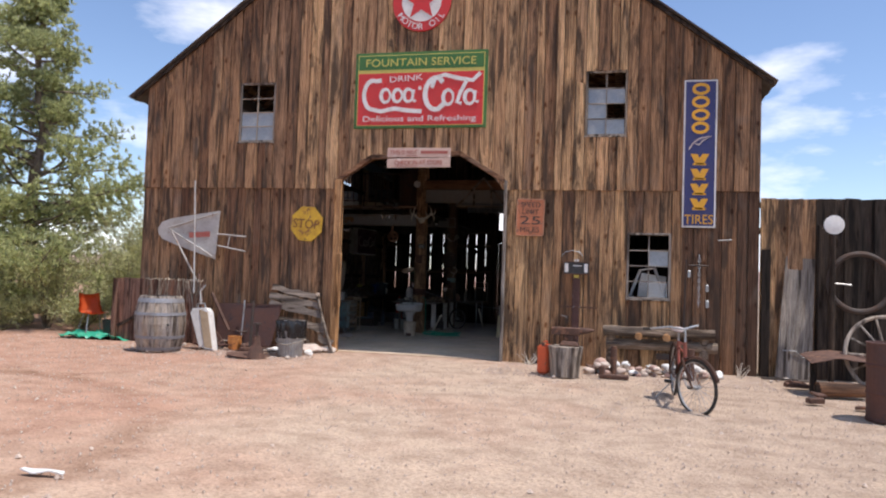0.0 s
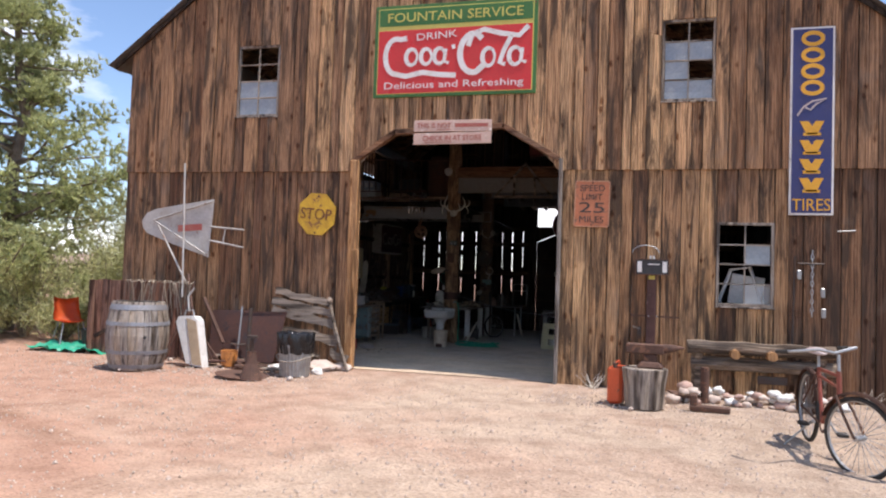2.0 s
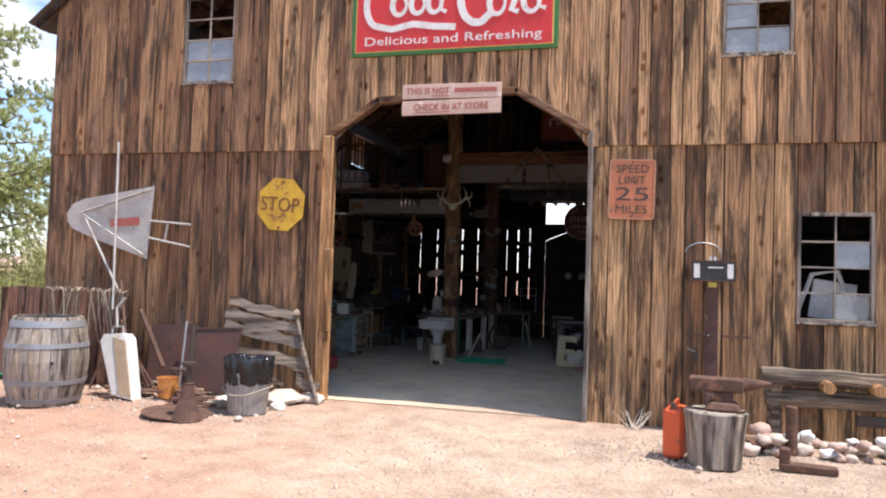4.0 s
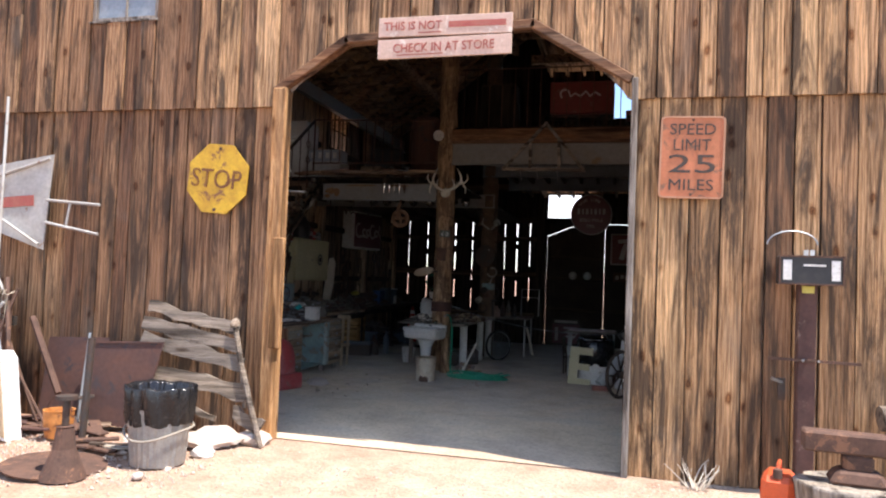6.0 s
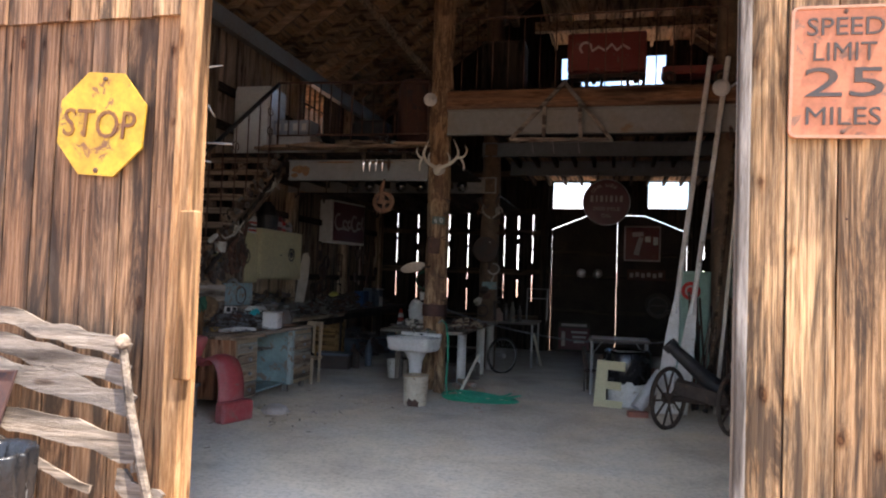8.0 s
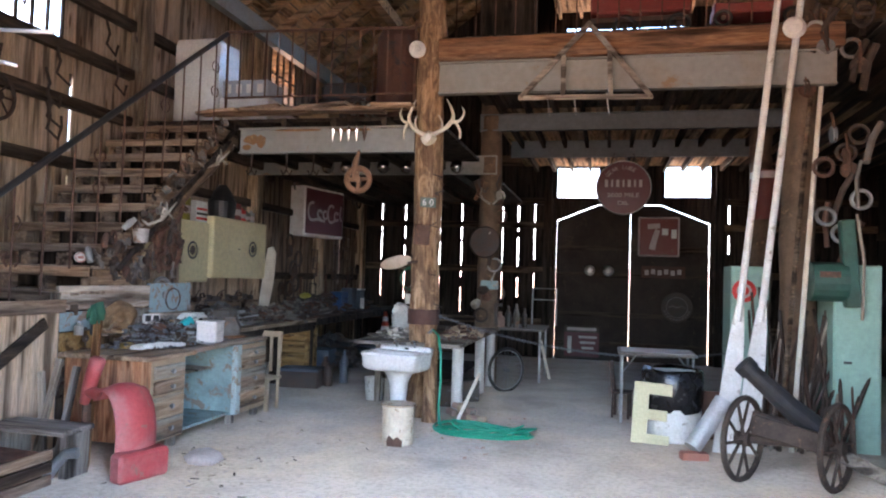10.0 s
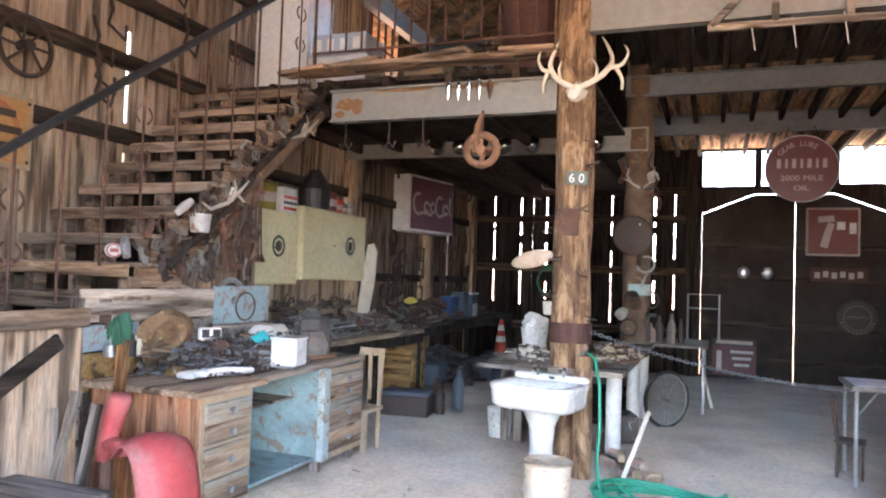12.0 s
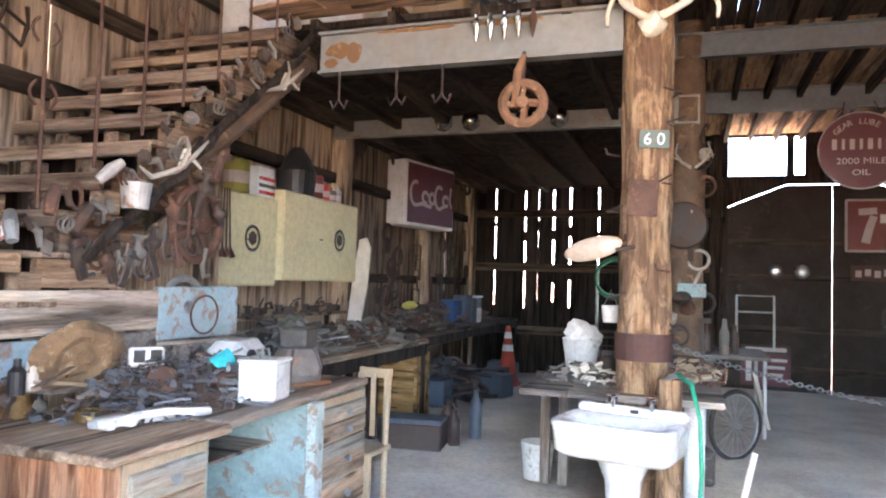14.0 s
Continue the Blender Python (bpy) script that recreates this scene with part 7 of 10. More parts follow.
scrub(-7.7, 2.9, 1.5, 3.3, 60, "tall pale green feathery tamarisk beside the barn", n=9000)
scrub(-6.6, 4.6, 1.1, 2.3, 61, "pale green feathery tamarisk behind the crate", n=5000)
pine(-10.8, 0.6, 5.6, 9, "broad ragged pine at the edge of the yard", 1.1)
for i, (x, y, r, h) in enumerate(((-7.4, 3.6, 1.1, 2.1), (-6.5, 3.2, 0.9, 1.7), (-6.3, 5.5, 1.0, 2.0), (-6.6, 6.5, 1.0, 2.2), (-7.3, 2.0, 1.0, 1.9), (-8.5, 1.2, 1.2, 2.3), (-9.7, 0.7, 1.3, 2.2), (-7.6, 1.2, 0.8, 0.9), (-8.9, 0.4, 0.9, 0.8), (-8.0, 9.0, 1.4, 2.6), (-11.5, 2.5, 1.4, 1.6), (-10.5, 6.0, 1.6, 2.2))):
    scrub(x, y, r, h, 90 + i)
gravel()


# ---- inside the barn ----
def workbench_desk():
    o = thing("old_desk", pose(-2.72, 2.88, 0), "battered twin-pedestal desk with flaking teal and brown paint", "desk")
    top = B()
    box(top, (-0.36, 0.25, 0.735), (0.8, 0.62, 0.035), bevel=0.006)
    part("desktop", rough_up(top, 0.004, 4), "desk", o)
    part("desktop", rough_up(bx((-0.42, 1.25, 0.745), (0.82, 1.42, 0.035), (0, 0, 2.5), 0.006), 0.004, 4), "desk", o)
    part("side_panel", bx((-0.36, 0.01, 0.41), (0.72, 0.022, 0.62)), "ply", o, "bare reddish plywood side panel")
    part("back_panel", bx((-0.72, 0.95, 0.41), (0.02, 1.88, 0.62)), "ply", o)
    part("inner_side", bx((-0.36, 0.47, 0.41), (0.7, 0.022, 0.62)), "teal", o)
    part("inner_side", bx((-0.36, 1.27, 0.41), (0.7, 0.022, 0.62)), "teal", o, "flaking teal inner side")
    part("far_side", bx((-0.36, 1.86, 0.41), (0.7, 0.022, 0.62)), "teal", o)
    part("kneehole_back", bx((-0.66, 0.87, 0.41), (0.02, 0.78, 0.6)), "teal", o)
    part("kneehole_floor", bx((-0.34, 0.87, 0.12), (0.6, 0.78, 0.02)), "teal", o)
    part("shelf", bx((-0.42, 0.87, 0.52), (0.4, 0.76, 0.015)), "greyX", o)
    part("corner_post", bx((0.012, 1.27, 0.42), (0.05, 0.09, 0.62), bevel=0.006), "palteal", o)
    for y0, y1, rows in ((0.03, 0.46, (0.62, 0.505, 0.355, 0.19)), (1.31, 1.85, (0.64, 0.55, 0.40, 0.22))):
        hs = (0.1, 0.1, 0.16, 0.15) if y0 < 1 else (0.08, 0.08, 0.19, 0.15)
        face = part("drawer_frame", bx((-0.01, (y0 + y1) / 2, 0.41), (0.02, y1 - y0, 0.62)), "paper", o)
        for z, h in zip(rows, hs):
            d = part("drawer", bx((0.008, (y0 + y1) / 2, z), (0.026, y1 - y0 - 0.05, h), bevel=0.005), "drawer", o)
            part("knob", la([(0.008, 0), (0.008, 0.012), (0.02, 0.02), (0.018, 0.034), (0, 0.038)], 12, (0.02, (y0 + y1) / 2, z), pose(0, 0, 0, 0, 90, 0)), "galv", d)
    for x in (-0.66, -0.08):
        for y in (0.08, 0.42, 1.34, 1.8):
            part("leg", bx((x, y, 0.05), (0.06, 0.06, 0.1)), "greyZ", o)
    b = thing("desk_backboard", pose(-3.47, 2.8, 0.0), "splintered backboard with white and blue flaking paint", "backboard")
    rng = random.Random(2)
    for i, (y0, y1, z0, z1, mt) in enumerate(((0, 1.1, 1.06, 1.25, "flaked"), (1.1, 1.75, 1.0, 1.27, "flakedblue"), (0.6, 1.1, 0.98, 1.05, "greyX"), (0.6, 1.75, 0.88, 0.975, "greyX"), (0.0, 0.42, 0.9, 1.05, "flakedblue"), (0.0, 0.42, 0.68, 0.89, "yellowwood"), (1.1, 1.75, 0.78, 0.99, "flaked"))):
        part("board", rough_up(bx((0, (y0 + y1) / 2, (z0 + z1) / 2), (0.03, y1 - y0, z1 - z0), bevel=0.005), 0.01, 5, i), mt, b)
    part("ledge", bx((0.1, 0.75, 0.865), (0.16, 0.8, 0.02)), "flaked", b)
    part("post", bx((0, -0.02, 0.6), (0.04, 0.06, 1.2)), "greyZ", b)


def clutter_heap(name, x, y, z, sx_, sy_, h, n, seed, label, mats=("clutter", "cloth", "rust"), size=1.0):
    """A heap of small iron odds and ends, too many to count."""
    rng = random.Random(seed)
    first = None
    holders = [B() for _ in mats]
    for i in range(n):
        bm = holders[rng.randrange(len(mats))]
        px, py = rng.gauss(0, 0.42), rng.gauss(0, 0.42)
        px, py = max(-1, min(1, px)), max(-1, min(1, py))
        pz = h * max(0, 1 - px * px - py * py) * rng.random()
        c = Vector((px * sx_, py * sy_, pz + 0.012))
        k = rng.random()
        if k < 0.46:
            a = rng.uniform(0, 6.28)
            d = Vector((math.cos(a), math.sin(a), rng.uniform(-0.25, 0.25))) * rng.uniform(0.03, 0.11) * size
            tube(bm, [c - d, c + d], rng.uniform(0.004, 0.012) * size, 5)
        elif k < 0.86:
            r = rng.uniform(0.012, 0.035) * size
            t = Euler((rng.uniform(-1, 1), rng.uniform(-1, 1), 0)).to_matrix()
            tube(bm, [c + t @ Vector((r * math.cos(q), r * math.sin(q), 0)) for q in np.linspace(0, 2 * math.pi, 9)[:-1]], r * 0.25, 4, True)
        else:
            box(bm, c, [rng.uniform(0.015, 0.07) * size for _ in range(3)], [rng.uniform(-40, 40) for _ in range(3)])
    o = thing(name, pose(x, y, z), label, "clutter", kind="stuff")
    for bm, mt in zip(holders, mats):
        tagged(part("odds_and_ends", bm, mt, o), kind="stuff")
    return o


def desk_things():
    o = thing("white_box", pose(-2.83, 3.88, 0.765, 0, 0, 8), "white enamel battery box with a wire handle", "box")
    part("body", bx((0, 0, 0.095), (0.18, 0.18, 0.175), bevel=0.012), "white", o)
    part("lid", bx((0, 0, 0.187), (0.19, 0.19, 0.016), bevel=0.005), "white", o)
    part("handle", tb([(0, -0.05, 0.2), (0, -0.03, 0.235), (0, 0.03, 0.235), (0, 0.05, 0.2)], 0.006, 6), "galv", o)
    b = thing("bone_antler", pose(-2.93, 3.28, 0.775, 0, 0, 62), "bleached flat jaw bone lying on the desk edge", "bone")
    jaw = sl([(-0.24, -0.02), (-0.2, 0.03), (-0.1, 0.035), (0.02, 0.02), (0.14, 0.03), (0.2, 0.07), (0.25, 0.06), (0.24, 0.0), (0.16, -0.02), (0.05, -0.03), (-0.06, -0.03),
              (-0.09, -0.06), (-0.1, -0.13), (-0.13, -0.14), (-0.14, -0.07), (-0.165, -0.06), (-0.17, -0.12), (-0.2, -0.12), (-0.21, -0.05)], -0.012, 0.016)
    for v in jaw.verts:
        v.co = Vector((v.co.x, v.co.z, v.co.y + 0.018 + 0.012 * math.cos(v.co.x * 12)))
    bmesh.ops.bevel(jaw, geom=jaw.edges[:], offset=0.005, segments=2, affect="EDGES")
    part("bone", jaw, "whitep", b, smooth=True)
    t = thing("brass_tin", pose(-3.15, 3.2, 0.765), "shallow round brass tin", "tin")
    part("tin", la([(0, 0), (0.055, 0), (0.056, 0.04), (0.05, 0.04), (0.05, 0.006), (0, 0.006)], 24), "brass", t)
    u = thing("burl_shell", pose(-3.38, 3.3, 0.865, 0, 12, 0), "large tan fluted wood burl propped on the backboard", "burl")
    bm = B()
    lathe(bm, [(0, 0.02), (0.04, 0.03), (0.09, 0.02), (0.14, 0.036), (0.19, 0.03), (0.235, 0.0), (0.19, -0.02), (0, -0.02)], 60)
    for v in bm.verts:
        a = math.atan2(v.co.y, v.co.x)
        v.co *= 1 + (0.035 if v.co.y < 0 else 0.01) * math.cos(a * 20) + 0.05 * noise.noise((math.cos(a) * 2, math.sin(a) * 2, 0))
        v.co = Vector((v.co.z + 0.03, v.co.x, v.co.y * 0.62 + 0.13))
    part("burl", rough_up(bm, 0.016, 8), "burl", u)
    a = thing("aqua_cup", pose(-3.07, 3.84, 0.875, 0, 65, 60), "shiny aqua plastic cup lying on its side", "cup")
    part("cup", la([(0, 0), (0.035, 0), (0.042, 0.1), (0.038, 0.1), (0.032, 0.006), (0, 0.006)], 18, (-0.04, 0, 0)), "aqua", a)
    w = thing("white_appliance", pose(-3.22, 4.22, 0.80, 0, 0, 10), "rounded white enamel appliance with a dark dial", "appliance")
    part("body", bx((0, 0, 0.1), (0.2, 0.34, 0.2), bevel=0.045), "white", w)
    part("dial", la([(0, 0), (0.05, 0), (0.05, 0.012), (0, 0.012)], 18, (0.1, -0.06, 0.11), pose(0, 0, 0, 0, 90, 0)), "black", w)
    g = thing("gauge", pose(-3.12, 3.45, 0.945, 0, 0, -35), "small white double gauge lying on the heap", "gauge")
    part("case", bx((0, 0, 0.04), (0.04, 0.14, 0.08), bevel=0.01), "white", g)
    for y in (-0.033, 0.033):
        part("dial", bx((0.022, y, 0.045), (0.006, 0.045, 0.05)), "black", g)
    p = thing("iron_puck", pose(-3.03, 3.44, 0.885, 30, 50, 0), "round rusty iron cap on the heap", "cap")
    part("cap", la([(0, 0), (0.06, 0), (0.062, 0.03), (0, 0.035)], 20), "rust", p)
    for i, (y, x, r, h, mt, lb) in enumerate(((3.0, -3.3, 0.03, 0.13, "black", "small dark bottle"), (3.1, -3.34, 0.022, 0.16, "bone", "pale paint-stained bottle"), (2.93, -3.38, 0.035, 0.1, "galv", "small tin can"))):
        c = thing("bottle", pose(x, y, 0.876), lb + " on the desk ledge", "bottle", "ledge bottles")
        part("body", la([(0, 0), (r, 0), (r, h * 0.65), (r * 0.45, h * 0.8), (r * 0.45, h), (0, h)], 14), mt, c)
    s = thing("wooden_stick", pose(-2.85, 4.35, 0.772, 0, 0, 65), "short pale wooden handle on the desk", "handle")
    part("stick", tb([(-0.12, 0, 0.012), (0.12, 0, 0.012)], 0.012, 7), "honeyX", s)
    clutter_heap("iron_heap", -3.12, 3.5, 0.765, 0.27, 0.4, 0.22, 760, 4, "heap of chains and small rusty iron parts on the desk", ("wire", "clutter", "oldiron", "wire"), 0.62)
    clutter_heap("iron_heap", -3.1, 3.95, 0.765, 0.25, 0.35, 0.17, 220, 41, "grey heap of pipe ends and castings on the desk", ("cloth", "clutter", "rust", "galv"), 1.25)
    for i, (x, y, r, t1, t2) in enumerate(((-3.02, 3.98, 0.05, 60, 20), (-3.2, 3.78, 0.042, 80, 70), (-3.1, 4.1, 0.035, 85, 110))):
        q = thing("pipe_end", pose(x, y, 0.85, t1, 0, t2), "short rusty pipe end on the desk heap", "pipe", "pipe ends")
        part("pipe", la([(r, -0.09), (r, 0.09), (r * 0.8, 0.09), (r * 0.8, -0.09), (r, -0.09)], 16), "rust", q)
    q = thing("barn_lantern", pose(-2.98, 4.42, 0.765), "old grey iron machine part with curved ribs", "machine part")
    part("body", la([(0, 0), (0.11, 0), (0.13, 0.06), (0.12, 0.15), (0.09, 0.19), (0, 0.2)], 20), "cloth", q)
    for k in range(6):
        part("rib", tb([(0.13 * math.cos(k), 0.13 * math.sin(k), 0.02), (0.145 * math.cos(k), 0.145 * math.sin(k), 0.1), (0.1 * math.cos(k), 0.1 * math.sin(k), 0.19)], 0.01, 5), "clutter", q)
    hp = thing("wire_hoop", pose(-3.43, 4.22, 1.12, 0, 0, 85), "thin rusty wire hoop hung on the backboard", "hoop")
    part("hoop", tb([(0.1 * math.cos(a), 0, 0.1 * math.sin(a)) for a in np.linspace(0, 2 * math.pi, 25)[:-1]], 0.006, 5, True), "rust", hp)
    clutter_heap("iron_heap", -3.3, 4.3, 0.765, 0.2, 0.42, 0.12, 130, 5, "heap of scrap iron beside the backboard", size=1.0)
    for i in range(14):
        rng = random.Random(40 + i)
        q = thing("slat_scrap", pose(-3.2 + rng.uniform(-0.15, 0.12), 3.1 + i * 0.1, 0.88 + rng.uniform(0, 0.06), rng.uniform(-8, 8), rng.uniform(-12, 12), rng.uniform(60, 120)), "loose thin wooden strip on the desk heap", "wood strip", "desk strips")
        part("strip", bx((0, 0, 0), (rng.uniform(0.2, 0.42), 0.035, 0.012)), rng.choice(["greyX", "pallet", "paper", "pallet"]), q)


def chair(name, m, label, seat_mat, seat_z=0.43, w=0.38):
    o = thing(name, m, label, "chair")
    part("seat", bx((0, 0, seat_z), (w, w, 0.03), bevel=0.008), seat_mat, o)
    for sx_ in (-1, 1):
        part("leg", bx((sx_ * (w / 2 - 0.03), -w / 2 + 0.03, seat_z / 2), (0.035, 0.035, seat_z)), seat_mat, o)
        part("back_post", tb([(sx_ * (w / 2 - 0.03), w / 2 - 0.03, 0), (sx_ * (w / 2 - 0.03), w / 2 - 0.03, seat_z), (sx_ * (w / 2 - 0.04), w / 2 + 0.03, seat_z + 0.46)], 0.018, 7), seat_mat, o)
    for k in range(3):
        part("splat", bx((-0.09 + 0.09 * k, w / 2, seat_z + 0.24), (0.03, 0.014, 0.38)), seat_mat, o)
    part("back_rail", bx((0, w / 2 + 0.02, seat_z + 0.43), (w - 0.08, 0.02, 0.06), bevel=0.005), seat_mat, o)
    part("stretcher", bx((0, -w / 2 + 0.03, 0.2), (w - 0.06, 0.02, 0.025)), seat_mat, o)
    return o


def red_fender():
    o = thing("red_fender", pose(-2.5, 2.44, 0), "faded red curved metal fender standing on end", "fender")
    bm = B()
    u, w = Vector((-0.95, 0.31, 0)), Vector((0.31, 0.95, 0))
    spine = [(0.0, 0.03), (0.0, 0.12), (0.0, 0.22), (0.0, 0.32), (0.01, 0.38), (0.03, 0.45), (0.06, 0.51), (0.095, 0.55), (0.135, 0.57), (0.175, 0.565), (0.21, 0.54), (0.24, 0.5)]
    rows = []
    for i, (s, z) in enumerate(spine):
        s0, z0 = spine[max(i - 1, 0)]
        s1, z1 = spine[min(i + 1, len(spine) - 1)]
        d = math.hypot(s1 - s0, z1 - z0)
        ns, nz = -(z1 - z0) / d, (s1 - s0) / d
        row = []
        for k in range(11):
            f = -1 + k / 5
            b = 0.055 * (1 - f * f) + (0.012 if abs(f) > 0.85 else 0)
            row.append(bm.verts.new(u * (s + ns * b) + w * (0.155 * f) + Vector((0, 0, z + nz * b))))
        rows.append(row)
    for p, q in zip(rows, rows[1:]):
        for k in range(10):
            bm.faces.new((p[k], p[k + 1], q[k + 1], q[k]))
    bmesh.ops.recalc_face_normals(bm, faces=bm.faces[:])
    bmesh.ops.solidify(bm, geom=bm.faces[:], thickness=0.006)
    part("fender", bm, "red", o, smooth=True)
    part("foot", bx((0.06, -0.02, 0.11), (0.12, 0.38, 0.19), (0, 0, -18), 0.02), "red", o, "red box-shaped lower bracket")
    s = thing("red_hand_pump", pose(-2.9, 2.5, 0), "red iron pump head with a curved spout", "pump")
    part("body", rough_up(tb([(-0.03, 0, 0.0), (-0.03, 0, 0.46)], 0.03, 8), 0.004, 5), "rust", s)
    part("head", rough_up(tb([(-0.04, -0.02, 0.46), (-0.01, -0.02, 0.56), (0.02, -0.02, 0.66), (0.055, -0.02, 0.76), (0.06, -0.02, 0.78)], [0.03, 0.042, 0.05, 0.055, 0.04], 12), 0.006, 9), "red", s, smooth=True)
    part("spout", tb([(0.0, -0.02, 0.55), (0.08, -0.03, 0.53), (0.16, -0.03, 0.55)], [0.042, 0.04, 0.04], 12), "red", s, smooth=True)
    v = thing("wooden_stave", pose(-2.98, 2.56, 0), "tan wooden stave leaning beside the desk", "stave")
    part("stave", bx((0.035, 0, 0.555), (0.06, 0.03, 1.11), (0, 3, 0), 0.005), "honey", v)
    gl = thing("green_glove", pose(-2.92, 2.55, 1.11) @ Matrix.Scale(0.8, 4), "green cloth glove draped over the stave", "glove")
    part("glove", rough_up(tb([(-0.02, 0, -0.14), (-0.03, -0.02, -0.06), (0.0, -0.02, 0.02), (0.03, -0.03, 0.03), (0.06, -0.03, -0.04), (0.07, -0.03, -0.1)], [0.02, 0.035, 0.04, 0.04, 0.03, 0.014], 12), 0.025, 16), "glovegreen", gl, smooth=True)
    for k in range(4):
        part("finger", rough_up(tb([(-0.05 + 0.03 * k, -0.03, 0.0), (-0.065 + 0.035 * k, -0.045, -0.06), (-0.07 + 0.04 * k, -0.04, -0.11 - 0.02 * (k % 2))], [0.014, 0.013, 0.008], 8), 0.008, 20, k), "glovegreen", gl, smooth=True)
    b = thing("low_bench", pose(-3.06, 2.28, 0), "low grey plank bench beside the desk", "bench")
    part("top", rough_up(bx((-0.05, 0, 0.33), (0.62, 0.3, 0.035), bevel=0.006), 0.006, 5), "greyX", b)
    for x in (-0.28, 0.18):
        part("leg", bx((x, 0.06, 0.16), (0.06, 0.2, 0.32)), "greyZ", b)
    p = thing("drain_pipe", pose(-2.98, 2.2, 0.0, 0, 30, 20), "dented chrome drain pipe with an elbow", "pipe")
    part("pipe", tb([(0, 0, 0.04), (0.0, 0, 0.14), (0.02, 0, 0.22), (0.08, 0, 0.26)], 0.035, 10), "galv", p)
    w = thing("wicker_crate", pose(-3.12, 1.9, 0), "old wooden crate full of scraps", "crate")
    for z in (0.05, 0.13, 0.21):
        part("slat", bx((0, -0.2, z), (0.5, 0.02, 0.065)), "greyX", w)
        part("slat", bx((0.26, 0, z), (0.02, 0.42, 0.065)), "palletY", w)
    part("fill", rough_up(bx((0, 0, 0.12), (0.48, 0.38, 0.22), bevel=0.03), 0.03, 6), "rust", w)
    for i, (x, h, t) in enumerate(((-3.34, 0.75, 6), (-3.26, 0.66, -12), (-3.16, 0.7, 5))):
        q = thing("leaning_slat", pose(x, 2.5, 0, -8, t, 0), "pale splintered slat leaning on the wall", "slat", "leaning slats")
        part("slat", rough_up(bx((0, 0, h / 2), (0.05, 0.025, h)), 0.006, 6, i), "greyZ", q)
    solo("flat_stone", boulder(0.14, 5, 0.45), "rock", "flat pale stone on the dirt floor", "stone", pose(-2.3, 2.95, 0.04), smooth=True)


def wall_cabinets():
    for n, (y0, y1, z0, z1) in enumerate(((5.58, 6.42, 1.25, 2.0), (6.5, 7.98, 1.30, 2.10))):
        o = thing("metal_cabinet", pose(LEFT + 0.01, (y0 + y1) / 2, z0), "cream-yellow metal wall cabinet with a round black decal", "cabinet", "wall cabinets")
        W, Hh = y1 - y0, z1 - z0
        part("body", bx((0.17, 0, Hh / 2), (0.34, W, Hh), bevel=0.008), "cream", o)
        part("door", bx((0.345, 0.0, Hh / 2), (0.012, W - 0.03, Hh - 0.03), bevel=0.004), "cream", o)
        part("decal", la([(0.085, 0), (0.11, 0), (0.11, 0.004), (0.085, 0.004), (0.085, 0)], 26, (0.352, W * (0.22 if n else 0.05), Hh * 0.52), pose(0, 0, 0, 0, 90, 0)), "black", o)
        part("decal", la([(0, 0), (0.06, 0), (0.06, 0.004), (0, 0.004)], 6, (0.352, W * (0.22 if n else 0.05), Hh * 0.52), pose(0, 0, 0, 0, 90, 0)), "letters", o)
        part("latch", bx((0.356, -W * 0.04, Hh * 0.5), (0.01, 0.05, 0.012)), "black", o)
    row = ((6.0, "olive", 0.125, 0.28, "olive", "olive yellow oil can"), (6.36, "card", 0.0, 0.27, "whitep", "red and white parts box"), (6.98, "jug", 0.17, 0.46, "black", "big black jug"),
           (7.3, "tin", 0.1, 0.24, "dullred", "dark tin with a red label"), (7.5, "tin", 0.07, 0.17, "signred", "red grease tin"), (7.66, "tin", 0.06, 0.14, "cloth", "grey tin"), (7.8, "tin", 0.05, 0.16, "galv", "plain tin can"))
    for y, kind, r, h, mt, lb in row:
        z = 2.0 if y < 6.45 else 2.10
        c = thing("oil_can" if kind != "card" else "parts_box", pose(LEFT + 0.19, y, z), lb + " standing on the cabinet", "can", "cans on the cabinet")
        if kind == "card":
            part("box", bx((0, 0, h / 2), (0.16, 0.26, h), bevel=0.004), mt, c)
            for k in range(3):
                part("stripe", bx((0.083, 0, 0.05 + 0.06 * k), (0.004, 0.24, 0.03)), "signred" if k % 2 == 0 else "letters", c)
        elif kind == "jug":
            part("jug", la([(0, 0), (r, 0), (r * 1.1, h * 0.5), (r * 0.7, h * 0.8), (r * 0.3, h), (0, h)], 20), mt, c)
        else:
            part("can", la([(0, 0), (r, 0), (r, h - 0.01), (r - 0.01, h), (0.02, h), (0.02, h + 0.03), (0, h + 0.03)], 20), mt, c)
            part("label", la([(r + 0.001, h * 0.3), (r + 0.002, h * 0.3), (r + 0.002, h * 0.65), (r + 0.001, h * 0.65)], 20), "palesign", c)
    u = thing("hanging_ladles", pose(LEFT + 0.4, 5.62, 1.5), "bundle of long rusty ladles hung on the cabinet", "tools")
    for k in range(4):
        part("ladle", tb([(0.0, 0.03 * k - 0.05, 0.5), (0.01, 0.05 * k - 0.09, 0.05), (0.02, 0.06 * k - 0.1, -0.03)], [0.006, 0.008, 0.025], 6), "rust", u)
    b = thing("pale_board", pose(-4.45, 8.1, 0.86, 0, 5, 0), "tall pale curved board standing by the cabinets", "board")
    part("board", sl([(-0.09, 0), (0.07, 0), (0.1, 0.4), (0.09, 0.82), (0.03, 0.93), (-0.05, 0.9), (-0.08, 0.5)], 0, 0.03), "bone", b)


